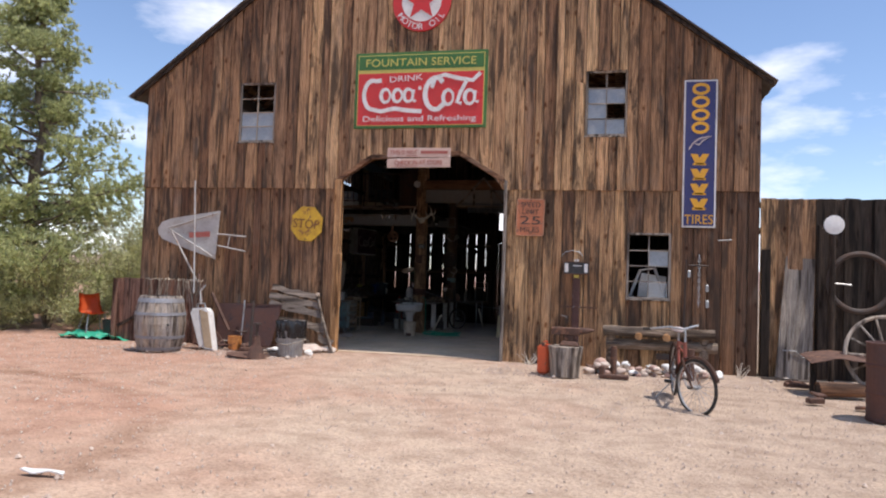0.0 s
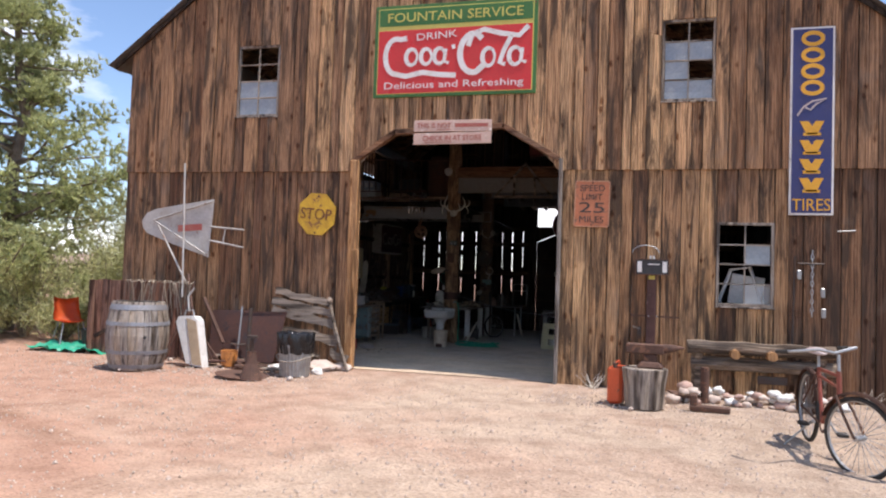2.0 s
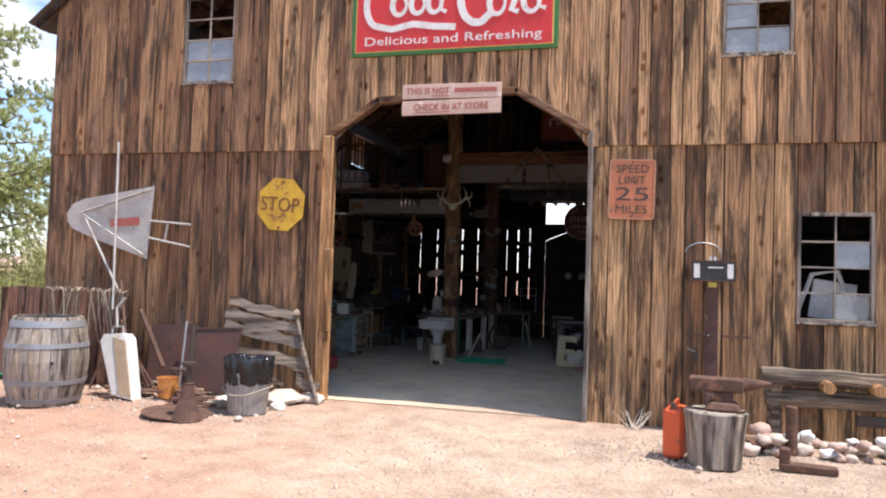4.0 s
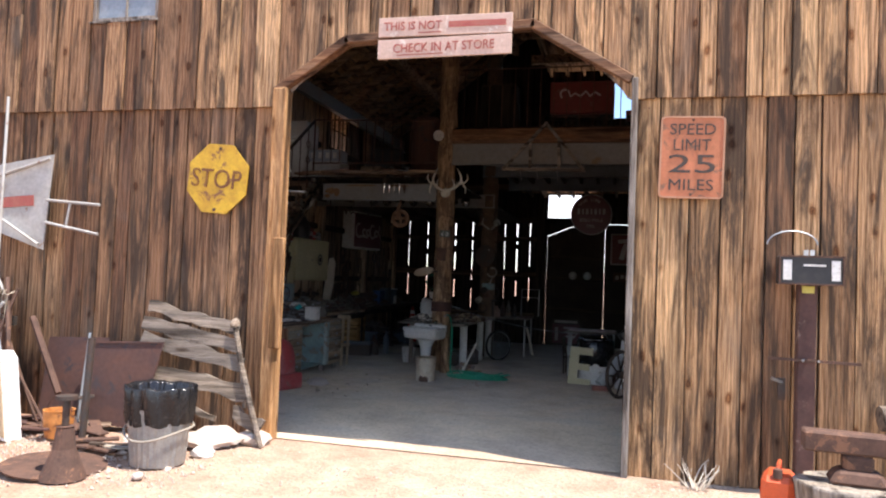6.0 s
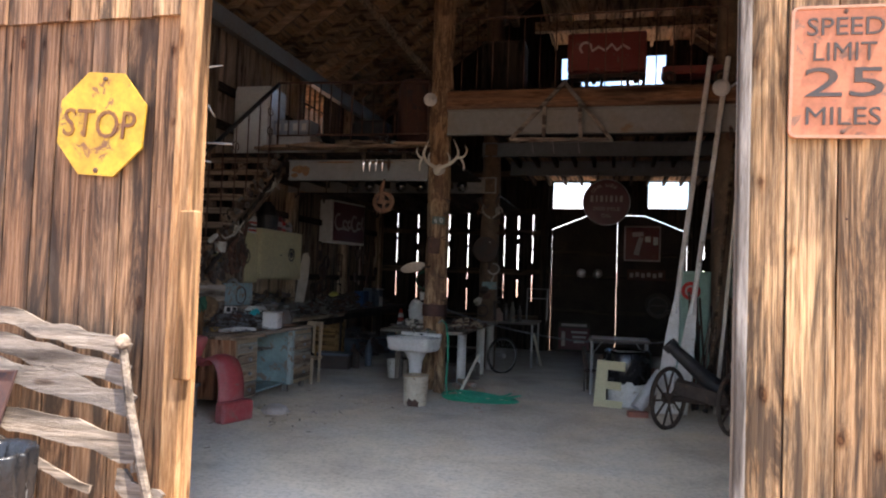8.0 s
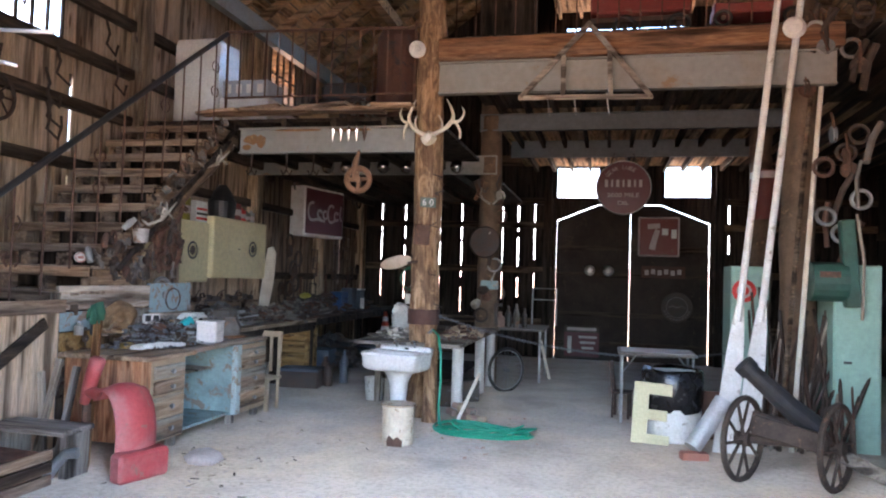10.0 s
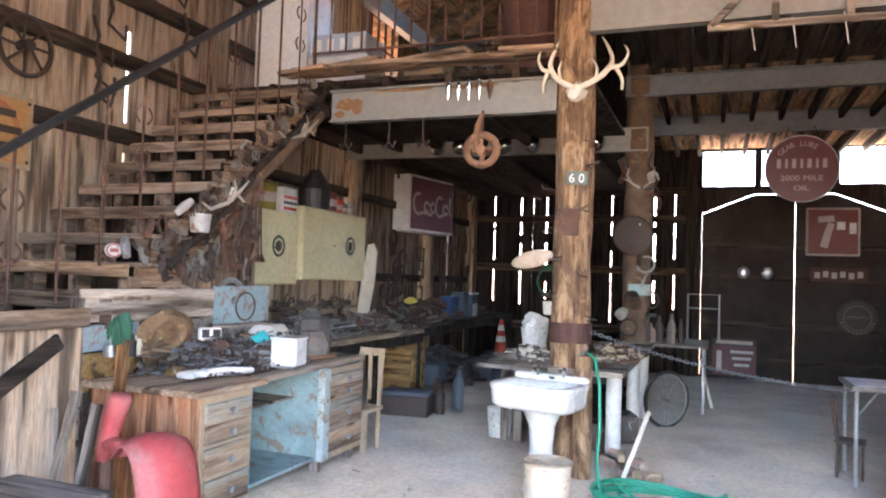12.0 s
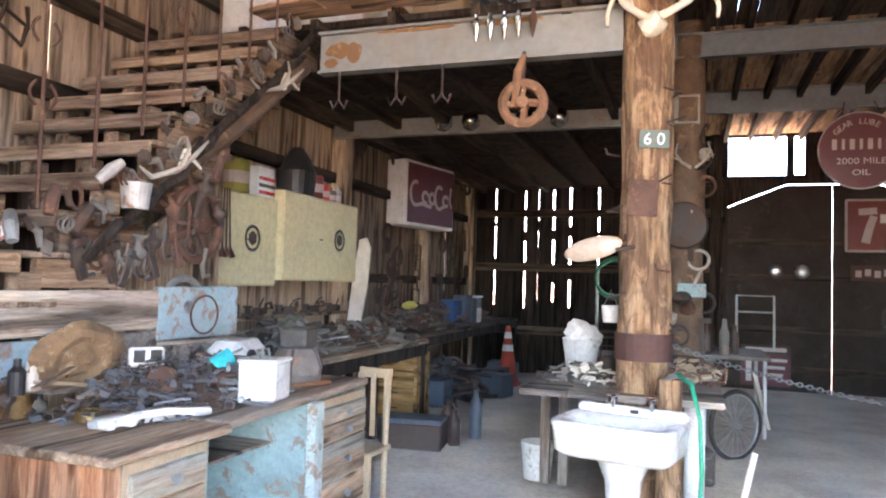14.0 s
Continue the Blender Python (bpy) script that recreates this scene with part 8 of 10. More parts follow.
def box_sign():
    o = thing("box_sign", pose(LEFT + 0.02, 9.46, 2.04, 0, 0, -12), "maroon box sign with white ends on the board wall", "sign")
    part("case", bx((0.16, 0.6, 0.42), (0.3, 1.2, 0.84), bevel=0.015), "whitep", o)
    part("face", bx((0.316, 0.6, 0.42), (0.012, 1.12, 0.76)), "maroon", o)
    turn = pose(0.328, 0.58, 0.16, 0, 0, 90) @ Matrix.Scale(0.76, 4)
    for pts, w in (([(-0.45, 0.52), *arc(-0.5, 0.34, 0.2, 80, 270, 10, 0.8, 1), (-0.3, 0.18), (0.0, 0.15)], 0.06), (arc(-0.2, 0.3, 0.09, 20, 300, 12), 0.06), (arc(0.02, 0.3, 0.09, 60, 400, 12), 0.06),
                   ([(0.35, 0.5), *arc(0.26, 0.34, 0.2, 80, 275, 10, 0.7, 1), (0.42, 0.2)], 0.06), (arc(0.48, 0.3, 0.09, 30, 330, 12), 0.06), ([(0.66, 0.56), (0.62, 0.3), (0.7, 0.2)], 0.05)):
        part("stroke", ribbon(pts, w, 0.0, 0.006), "palesign", o, m=turn @ pose(0, -0.006, 0))


def bench(name, x0, x1, y0, y1, z, label, mat_top="greyX", leg="dark", zf=0.0):
    o = thing(name, pose((x0 + x1) / 2, (y0 + y1) / 2, zf), label, "workbench")
    W, L, h = x1 - x0, y1 - y0, z - zf
    n = max(2, int(W / 0.24))
    for k in range(n):
        part("top_plank", bx((-W / 2 + W * (k + 0.5) / n, 0, h - 0.02), (W / n - 0.008, L, 0.04)), mat_top, o)
    for sx_ in (-1, 1):
        for sy_ in (-1, 0, 1):
            part("leg", bx((sx_ * (W / 2 - 0.06), sy_ * (L / 2 - 0.08), (h - 0.04) / 2), (0.08, 0.08, h - 0.04)), leg, o)
    part("apron", bx((W / 2 - 0.02, 0, h - 0.1), (0.025, L - 0.05, 0.1)), leg, o)
    return o


def left_side():
    bench("workbench", LEFT + 0.05, -3.45, 5.35, 7.75, 0.76, "rough plank workbench heaped with grey scrap", "desk")
    clutter_heap("scrap_heap", -4.05, 6.1, 0.76, 0.5, 0.55, 0.2, 190, 8, "heap of grey metal scrap on the workbench", ("cloth", "clutter", "galv"), 1.9)
    clutter_heap("scrap_heap", -4.0, 7.2, 0.76, 0.5, 0.5, 0.18, 150, 9, "heap of dark iron parts on the workbench", ("cloth", "clutter", "rust"), 1.9)
    g = thing("glass_tank", pose(-3.75, 5.75, 0.76, 0, 0, 12), "dusty grey battery case on the workbench", "battery case")
    part("case", bx((0, 0, 0.1), (0.2, 0.3, 0.2), bevel=0.015), "cloth", g)
    # bench wood toned down to imitate the dim corner under the loft
    bench("long_workbench", LEFT + 0.05, -3.75, 8.3, 12.9, 0.76, "long dark workbench along the board wall", "darkY", "dark", -0.1)
    clutter_heap("tool_heap", -4.2, 8.9, 0.76, 0.4, 0.5, 0.25, 160, 13, "dark heap of tools on the long workbench", ("clutter", "cloth", "rust"), 1.8)
    clutter_heap("tool_heap", -4.15, 9.75, 0.76, 0.4, 0.55, 0.3, 170, 131, "dark pile of machine parts on the long workbench", ("clutter", "iron", "rust"), 2.2)
    clutter_heap("floor_heap", -3.75, 9.2, -0.05, 0.45, 0.8, 0.5, 220, 132, "dark scrap heaped under the long workbench", ("clutter", "iron", "black"), 2.6)
    clutter_heap("floor_litter", -2.1, 3.4, 0.0, 0.9, 2.0, 0.01, 90, 140, "stones and wood chips littering the dirt floor", ("pebble", "oldiron", "paper"), 0.4)
    clutter_heap("floor_litter", -0.6, 4.6, 0.0, 0.9, 1.2, 0.01, 60, 141, "stones and straw littering the dirt floor by the post", ("pebble", "terra", "paper"), 0.4)
    clutter_heap("tool_heap", -4.3, 11.6, 0.76, 0.35, 0.8, 0.22, 120, 14, "dark heap of tools at the far end of the bench", ("clutter", "clutter", "rust"), 1.8)
    t = thing("blue_toolbox", pose(-3.98, 10.0, 0.76), "upright blue metal toolbox on the bench", "toolbox")
    part("body", bx((0, 0, 0.17), (0.2, 0.34, 0.34), bevel=0.01), "bluebox", t)
    t = thing("slate_toolbox", pose(-3.95, 10.4, 0.76), "slate-grey metal box on the bench", "toolbox")
    part("body", bx((0, 0, 0.2), (0.2, 0.26, 0.4), bevel=0.01), "slate", t)
    t = thing("charger_box", pose(-3.92, 10.75, 0.76), "white-faced battery charger on the bench", "charger")
    part("body", bx((0, 0, 0.18), (0.2, 0.24, 0.36), bevel=0.012), "slate", t)
    part("face", bx((0.103, 0, 0.12), (0.006, 0.2, 0.2)), "whitep", t)
    part("top_book", bx((0, 0, 0.375), (0.22, 0.3, 0.025)), "whitep", t)
    y = solo("yellow_rag", rough_up(boulder(0.09, 3, 0.6), 0.02, 9), "signyellow", "small yellow rag on the tool heap", "rag", pose(-4.05, 8.7, 1.05))
    d = thing("drawer_chest", pose(-3.72, 7.72, 0), "small yellow wooden drawer chest on the floor", "chest")
    part("case", bx((0, 0, 0.31), (0.46, 0.36, 0.62), bevel=0.008), "yellowwood", d)
    for k in range(4):
        q = part("drawer", bx((0, -0.185, 0.09 + 0.145 * k), (0.4, 0.016, 0.125), bevel=0.004), "yellowwood", d)
        part("pull", bx((0, -0.198, 0.1 + 0.145 * k), (0.08, 0.012, 0.014)), "iron", q)
    b = thing("dark_case", pose(-3.08, 6.45, 0, 0, 0, 8), "low dark blue tool case on the floor", "case")
    part("body", bx((0, 0, 0.11), (0.48, 0.28, 0.21), bevel=0.012), "letters", b)
    part("lid", bx((0, 0, 0.23), (0.49, 0.29, 0.04), bevel=0.01), "slate", b)
    for i, (x, yy, r, h) in enumerate(((-2.88, 6.72, 0.065, 0.36), (-2.72, 6.95, 0.055, 0.42), (-2.8, 6.62, 0.05, 0.3))):
        c = thing("gas_cylinder", pose(x, yy, 0), "grey metal cylinder standing on the floor", "cylinder", "floor cylinders")
        part("body", la([(0, 0), (r, 0), (r, h * 0.7), (r * 0.4, h * 0.88), (r * 0.4, h), (0, h)], 18), "iron" if i != 1 else "slate", c)
    for i in range(7):
        rng = random.Random(60 + i)
        c = thing("floor_box", pose(-3.55 + rng.uniform(-0.3, 0.3), 8.6 + i * 0.55, floor_z(8.6 + i * 0.55) + 0.01, 0, 0, rng.uniform(-20, 20)), "dark dusty box stored under the bench", "box", "boxes under the bench")
        part("body", bx((0, 0, 0.16), (rng.uniform(0.25, 0.4), rng.uniform(0.25, 0.4), rng.uniform(0.22, 0.34)), bevel=0.01), rng.choice(["clutter", "letters", "slate", "letters"]), c)
    cn = thing("traffic_cone", pose(-3.5, 11.2, floor_z(11.2)), "faded red traffic cone with white bands", "cone")
    part("body", la([(0.15, 0.03), (0.03, 0.85), (0.02, 0.86), (0, 0.86)], 20), "conor", cn)
    part("base", bx((0, 0, 0.02), (0.36, 0.36, 0.035), bevel=0.01), "conor", cn)
    for z in (0.5, 0.68):
        rr = 0.15 - (z - 0.03) * 0.1463
        part("band", la([(rr + 0.003, z), (rr - 0.012, z + 0.09)], 20), "whitep", cn)
    sh = thing("wall_ledge", pose(LEFT + 0.1, 6.8, 0.97), "pale plank ledge on the wall under the cabinets", "ledge")
    part("plank", rough_up(bx((0.06, 0, 0), (0.14, 2.5, 0.03), bevel=0.004), 0.004, 4), "pallet", sh)
    for y in (-1.0, 0.0, 1.0):
        part("bracket", bx((0.02, y, -0.08), (0.03, 0.05, 0.15)), "dark", sh)
    rng = random.Random(72)
    for i in range(15):
        c = thing("ledge_tool", pose(LEFT + 0.17, 5.66 + 0.16 * i, 0.986, 0, 0, rng.uniform(-50, 50)), "dark iron tool standing on the wall ledge", "tool", "tools on the ledge")
        k = i % 3
        mt = rng.choice(["oldiron", "iron", "clutter", "rust"])
        if k == 0:
            part("clamp", tb([(0, -0.04, 0.015), (0, -0.04, 0.1), (0, 0.03, 0.11), (0, 0.05, 0.06)], 0.014, 7), mt, c)
            part("screw", tb([(0, 0.05, 0.06), (0, -0.08, 0.06)], 0.008, 6), mt, c)
        elif k == 1:
            part("hub", la([(0, 0), (0.055, 0), (0.055, 0.02), (0.025, 0.03), (0.025, 0.07), (0.04, 0.075), (0.04, 0.09), (0, 0.09)], 18), mt, c)
        else:
            part("block", bx((0, 0, 0.035), (0.08, 0.12, 0.07), bevel=0.012), mt, c)
            part("handle", tb([(0, 0.02, 0.07), (0.01, 0.06, 0.13), (0.0, 0.12, 0.15)], 0.009, 6), mt, c)
    # things hung on the board wall past the cabinets
    rng = random.Random(71)
    for i in range(46):
        yy, zz = 8.2 + rng.uniform(0, 4.6), rng.uniform(0.98, 2.05) if i < 34 else rng.uniform(2.9, 3.0)
        h = thing("wall_tool", pose(LEFT + 0.1, yy, zz), "dark iron tool hung on the board wall", "tool", "tools on the wall")
        k = i % 4
        if k == 0:
            part("ring", tb([(0.02, 0.12 * math.cos(a), 0.12 * math.sin(a)) for a in np.linspace(0, 2 * math.pi, 19)[:-1]], 0.022, 6, True), "iron", h)
        elif k == 1:
            part("disc", la([(0, 0), (0.11, 0), (0.1, 0.03), (0, 0.04)], 20, m=pose(0, 0, 0, 0, 90, 0)), "iron", h)
        elif k == 2:
            part("frame", tb([(0.02, -0.14, -0.1), (0.02, 0.14, -0.1), (0.02, 0.14, 0.1), (0.02, -0.14, 0.1)], 0.014, 6, True), "iron", h)
        else:
            part("bar", bx((0.02, 0, 0), (0.03, 0.05, 0.36), (rng.uniform(-20, 20), 0, 0)), "rust", h)


def stair_side():
    rng = random.Random(83)
    def ring_wheel(y, z, r, spokes, mt="rust"):
        o = thing("iron_gear", pose(-3.49, y, z, 0, 0, 90), "rusty spoked iron wheel hung on the boards", "gear", "iron wheels")
        spoked_wheel(o, r, r * 0.13, spokes, Matrix(), mt, mt, r * 0.08, r * 0.22)
    ring_wheel(4.2, 1.6, 0.19, 6)
    ring_wheel(4.0, 1.8, 0.13, 5)
    ring_wheel(4.12, 1.16, 0.15, 0, "galv")
    for i in range(44):
        y = 2.7 + (i % 22) * 0.078 + rng.uniform(-0.04, 0.04)
        top = (y - 2.0) * 0.86
        z = rng.uniform(1.34, max(1.4, top - 0.05)) if top > 1.2 else top - rng.uniform(0.05, 0.3)
        o = thing("hung_hardware", pose(-3.47, y, z, rng.uniform(-25, 25), 0, 0), "small rusty iron fitting hung on the boards", "hardware", "hung hardware")
        k = i % 4
        mt = rng.choice(["rust", "iron", "cloth", "clutter", "rust"])
        if k == 0:
            part("ring", tb([(0.0, 0.05 * math.cos(a), 0.05 * math.sin(a)) for a in np.linspace(0, 2 * math.pi, 13)[:-1]], 0.01, 5, True), mt, o)
            part("pin", tb([(0, 0, 0.05), (0, 0, 0.12)], 0.008, 5), mt, o)
        elif k == 1:
            part("bar", bx((0, 0, 0), (0.03, 0.045, 0.17), bevel=0.006), mt, o)
            part("jaw", bx((0.01, 0.02, 0.08), (0.03, 0.09, 0.04), bevel=0.006), mt, o)
        elif k == 2:
            part("hook", tb([(0, 0, 0.1), (0, 0, 0.0), (0, 0.03, -0.05), (0, 0.07, -0.03)], 0.012, 6), mt, o)
        else:
            part("valve_body", la([(0, -0.06), (0.018, -0.06), (0.022, -0.03), (0.04, -0.01), (0.04, 0.015), (0.018, 0.03), (0.014, 0.07), (0.03, 0.075), (0.03, 0.085), (0, 0.09)], 14), mt, o, smooth=True)
    for i, (y, z) in enumerate(((3.02, 1.5), (3.2, 1.62), (3.36, 1.56), (3.5, 1.78))):
        o = thing("old_faucet", pose(-3.4, y, z, 0, 20 * (i - 1), 20), "grey corroded tap fitting on the stair edge", "tap", "tap fittings")
        part("body", tb([(0, -0.02, -0.07), (0, 0, 0.0), (0, 0.03, 0.05)], [0.022, 0.03, 0.02], 10), ("galv", "rust", "iron", "hose_metal")[i], o)
        part("spout", tb([(0, 0.01, 0.02), (0.02, 0.07, 0.03), (0.02, 0.1, -0.02)], 0.014, 8), "iron", o)
    c = thing("tin_bucket_small", pose(-3.4, 3.65, 1.62), "small dented tin pail hung on the stair", "pail")
    part("body", la([(0, 0), (0.058, 0), (0.07, 0.12), (0.066, 0.12), (0.054, 0.006), (0, 0.006)], 20), "hose_metal", c)
    for i, (y, z, s) in enumerate(((3.9, 1.9, 1.0), (4.78, 2.54, 1.15))):
        o = thing("shed_antler", pose(-3.38, y, z, 0, 0, 85), "grey shed antler fixed to the stair edge", "antler", "shed antlers")
        part("beam", tb([(-0.24 * s, 0, -0.08), (-0.14 * s, 0.02, -0.115), (0.0, 0, -0.06), (0.1 * s, 0, 0.02), (0.2 * s, 0, 0.12)], [0.006, 0.012, 0.016, 0.014, 0.006], 8), "antler", o)
        part("tine", tb([(0.03 * s, 0, -0.03), (0.04 * s, -0.03, 0.05), (0.0, -0.05, 0.1)], [0.014, 0.01, 0.005], 7), "antler", o)
        part("tine", tb([(0.09 * s, 0, 0.01), (0.13 * s, -0.03, -0.04)], [0.012, 0.006], 7), "antler", o)
        part("plate", bx((0.06 * s, 0.02, 0.0), (0.05, 0.03, 0.11), (0, 20, 0), 0.01), "bone", o)
    for i in range(30):
        y = 3.15 + i * 0.064
        z = 1.42 + (y - 3.2) * 0.83 + rng.uniform(-0.12, 0.12)
        o = thing("edge_hardware", pose(-3.43, y, z, rng.uniform(-60, 60), rng.uniform(-20, 20), 0), "grey corroded metal fitting fixed along the stair edge", "hardware", "stair edge hardware")
        mt = rng.choice(["cloth", "cloth", "rust", "oldiron", "oldiron"])
        k = i % 5
        if k == 0:
            part("tap", tb([(0, -0.05, 0), (0, 0.02, 0.01), (0, 0.06, -0.04)], [0.013, 0.018, 0.01], 8), mt, o)
        elif k == 1:
            part("plate", bx((0, 0, 0), (0.012, 0.05, 0.065), bevel=0.004), mt, o)
        elif k == 2:
            part("coil", tb([(0.004 * q, 0.032 * math.cos(q), 0.032 * math.sin(q)) for q in np.linspace(0, 12, 26)], 0.006, 5), mt, o)
        elif k == 3:
            part("link", tb([(0, 0.03 * math.cos(q), 0.06 * math.sin(q)) for q in np.linspace(0, 2 * math.pi, 13)[:-1]], 0.009, 5, True), mt, o)
        else:
            part("knuckle", rough_up(boulder(0.034, i + 3, 1.2, 2), 0.014, 14, i), mt, o)
    ov = thing("oval_tag", pose(-3.44, 2.98, 1.47, 0, 0, 90), "small white oval tag with a red bar on the stair edge", "tag")
    part("plate", sl(arc(0, 0, 0.05, 0, 350, 26, 1.3, 0.8), -0.004, 0.004), "whitep", ov)
    part("ring", ribbon(arc(0, 0, 0.043, 0, 360, 26, 1.3, 0.8), 0.008, -0.007, -0.003), "letterred", ov)
    part("bar", bx((0, -0.006, 0), (0.06, 0.004, 0.02)), "letterred", ov)
    cb = thing("branch_rail", pose(-3.42, 4.3, 2.2), "knotty dark branches fixed along the stairs", "branches")
    for i in range(9):
        y0 = -0.9 + i * 0.2
        part("branch", tb([(0, y0, y0 * 0.86 - 0.05), (0.03, y0 + 0.15, y0 * 0.86 + 0.08 + rng.uniform(-0.08, 0.08)), (0.0, y0 + 0.32, y0 * 0.86 + 0.2 + rng.uniform(-0.05, 0.1))], [0.022, 0.028, 0.014], 6), "dark", cb)
    # on the far left wall beyond the stairs
    w = thing("iron_wagon_wheel", pose(LEFT + 0.12, 3.3, 2.85, 0, 0, 90), "dark iron wheel hung high on the board wall", "wheel")
    spoked_wheel(w, 0.2, 0.018, 8, Matrix(), "iron", "iron", 0.01, 0.04)
    s = thing("orange_sign", pose(LEFT + 0.1, 3.13, 2.01), "faded orange enamel sign with a pale chipped edge and dark print", "sign")
    part("plate", bx((0, 0, 0.25), (0.015, 0.54, 0.5), bevel=0.006), "paper", s)
    part("field", bx((0.009, 0, 0.25), (0.006, 0.48, 0.44), bevel=0.002), "signtan", s)
    part("ring", la([(0.15, 0), (0.19, 0), (0.19, 0.004), (0.15, 0.004), (0.15, 0)], 30, (0.012, -0.02, 0.25), pose(0, 0, 0, 0, 90, 0)), "speed", s)
    for z, w in ((0.36, 0.2), (0.25, 0.3), (0.14, 0.22)):
        part("print_bar", bx((0.0155, 0.03, z), (0.004, w, 0.05)), "letters", s)
    for y in (-0.23, 0.23):
        for z in (0.05, 0.45):
            part("bolt_hole", la([(0, 0), (0.012, 0), (0.012, 0.004), (0, 0.005)], 10, (0.0125, y, z), pose(0, 0, 0, 0, 90, 0)), "black", s)
    for i in range(10):
        y, z = 2.9 + rng.uniform(0, 2.6), rng.uniform(2.7, 4.1)
        h = thing("horse_tack", pose(LEFT + 0.1, y, z), "dark strap iron shape hung on the board wall", "tack", "tack on the wall")
        part("strap", tb([(0, 0.0, 0.14), (0.01, 0.05, 0.0), (0.0, 0.02, -0.12), (0.0, 0.14 + rng.uniform(-0.05, 0.08), -0.2), (0, 0.2, -0.08)], 0.014, 6), "iron", h)


def post_things():
    o = thing("deer_antlers", pose(-1.22, 5.06, 2.78), "bleached antler rack and skull plate on the log post", "antlers")
    part("skull", rough_up(boulder(0.065, 2, 1.15), 0.008, 12), "bone", o)
    def limb(pts, radii):
        out = []
        for i in range(len(pts) - 1):
            p0, p1, p2, p3 = (Vector(pts[max(0, min(len(pts) - 1, j))]) for j in (i - 1, i, i + 1, i + 2))
            for k in range(4):
                f = k / 4
                out.append(0.5 * (2 * p1 + (p2 - p0) * f + (2 * p0 - 5 * p1 + 4 * p2 - p3) * f * f + (3 * p1 - p0 - 3 * p2 + p3) * f ** 3))
        out.append(Vector(pts[-1]))
        return tb(out, [float(np.interp(i / (len(out) - 1), np.linspace(0, 1, len(radii)), radii)) for i in range(len(out))], 9)
    for s, k in ((-1, 0.8), (1, 1.15)):
        part("beam", limb([(0.03 * s, -0.02, 0.03), (0.1 * s * k, -0.06, 0.05), (0.18 * s * k, -0.08, 0.1), (0.23 * s * k, -0.08, 0.19), (0.2 * s * k, -0.05, 0.3), (0.16 * s * k, -0.04, 0.38)], [0.024, 0.021, 0.022, 0.018, 0.012, 0.004]), "bone", o, smooth=True)
        part("tine", limb([(0.21 * s * k, -0.08, 0.14), (0.29 * s * k, -0.1, 0.15), (0.33 * s * k, -0.12, 0.22), (0.31 * s * k, -0.12, 0.28)], [0.018, 0.014, 0.01, 0.004]), "bone", o, smooth=True)
        part("tine", limb([(0.24 * s * k, -0.08, 0.16), (0.29 * s * k, -0.07, 0.06), (0.29 * s * k, -0.07, -0.02)], [0.016, 0.013, 0.009]), "bone", o, smooth=True)
        part("tine", limb([(0.13 * s * k, -0.07, 0.07), (0.14 * s * k, -0.11, 0.14), (0.11 * s * k, -0.13, 0.2)], [0.014, 0.01, 0.004]), "bone", o, smooth=True)
    q = thing("small_antlers", pose(-1.0, 7.8, 2.42, 0, 0, -10), "small dark antler rack on the rear log post", "antlers")
    for s in (-1, 1):
        part("beam", tb([(0.02 * s, 0, 0), (0.1 * s, -0.04, 0.05), (0.15 * s, -0.05, 0.13), (0.13 * s, -0.04, 0.22)], [0.016, 0.014, 0.012, 0.005], 8), "antler", q)
        part("tine", tb([(0.12 * s, -0.04, 0.07), (0.19 * s, -0.07, 0.1)], [0.01, 0.004], 7), "antler", q)
    n = thing("number_tag", pose(-1.2, 5.055, 2.14, 0, 2, 6), "small green metal tag numbered 60 on the post", "tag")
    part("plate", bx((0, 0, 0), (0.16, 0.006, 0.1), bevel=0.002), "tag", n)
    for ch, x in (("6", -0.035), ("0", 0.035)):
        part("digit", lettering(ch, 0.065), "whitep", n, m=pose(x, -0.006, 0))
    b = thing("tin_band", pose(-1.25, 5.22, 0.93), "rusty sheet band nailed round the post", "band")
    part("band", la([(0.156, 0), (0.16, 0), (0.16, 0.15), (0.156, 0.15)], 24), "sheet", b)
    sq = thing("rust_patch", pose(-1.26, 5.065, 1.72, 0, 3, 4), "square rusty plate nailed to the post", "plate")
    part("plate", bx((0, 0, 0.1), (0.16, 0.006, 0.2)), "rust", sq)
    f = thing("fan_blade", pose(-1.4, 5.08, 1.54), "pale varnished fan blade jutting from the post", "blade")
    bm = B()
    bmesh.ops.create_uvsphere(bm, u_segments=20, v_segments=12, radius=1)
    for v in bm.verts:
        v.co = Vector((v.co.x * 0.16 - 0.12, v.co.y * 0.02, v.co.z * 0.065 + v.co.x * 0.035))
    part("blade", bm, "blade", f, smooth=True)
    part("arm", tb([(0.0, 0, 0.0), (0.16, 0.03, 0.02)], 0.014, 6), "iron", f)
    h = thing("insulator_lamp", pose(-1.36, 5.05, 3.68), "white enamel lamp shade on the post", "lamp")
    part("shade", la([(0.02, 0.08), (0.03, 0.04), (0.085, 0.0), (0.085, -0.006), (0.02, 0.02), (0, 0.02)], 24, m=pose(0, 0, 0, 100, 0, 20)), "white", h)
    rng = random.Random(88)
    for i in range(9):
        z = 1.1 + i * 0.16
        w = thing("post_hook", pose(-1.25 + rng.choice([-0.14, 0.14]), 5.12, z, 0, 0, rng.uniform(-40, 40)), "small rusty hook on the log post", "hook", "hooks on the post")
        part("hook", tb([(0, 0, 0), (rng.choice([-1, 1]) * 0.05, -0.05, 0.01), (rng.choice([-1, 1]) * 0.05, -0.07, 0.04)], 0.006, 5), "iron", w)
    cup = thing("white_cup", pose(-1.45, 5.4, 1.12), "white tin cup hung by its handle", "cup")
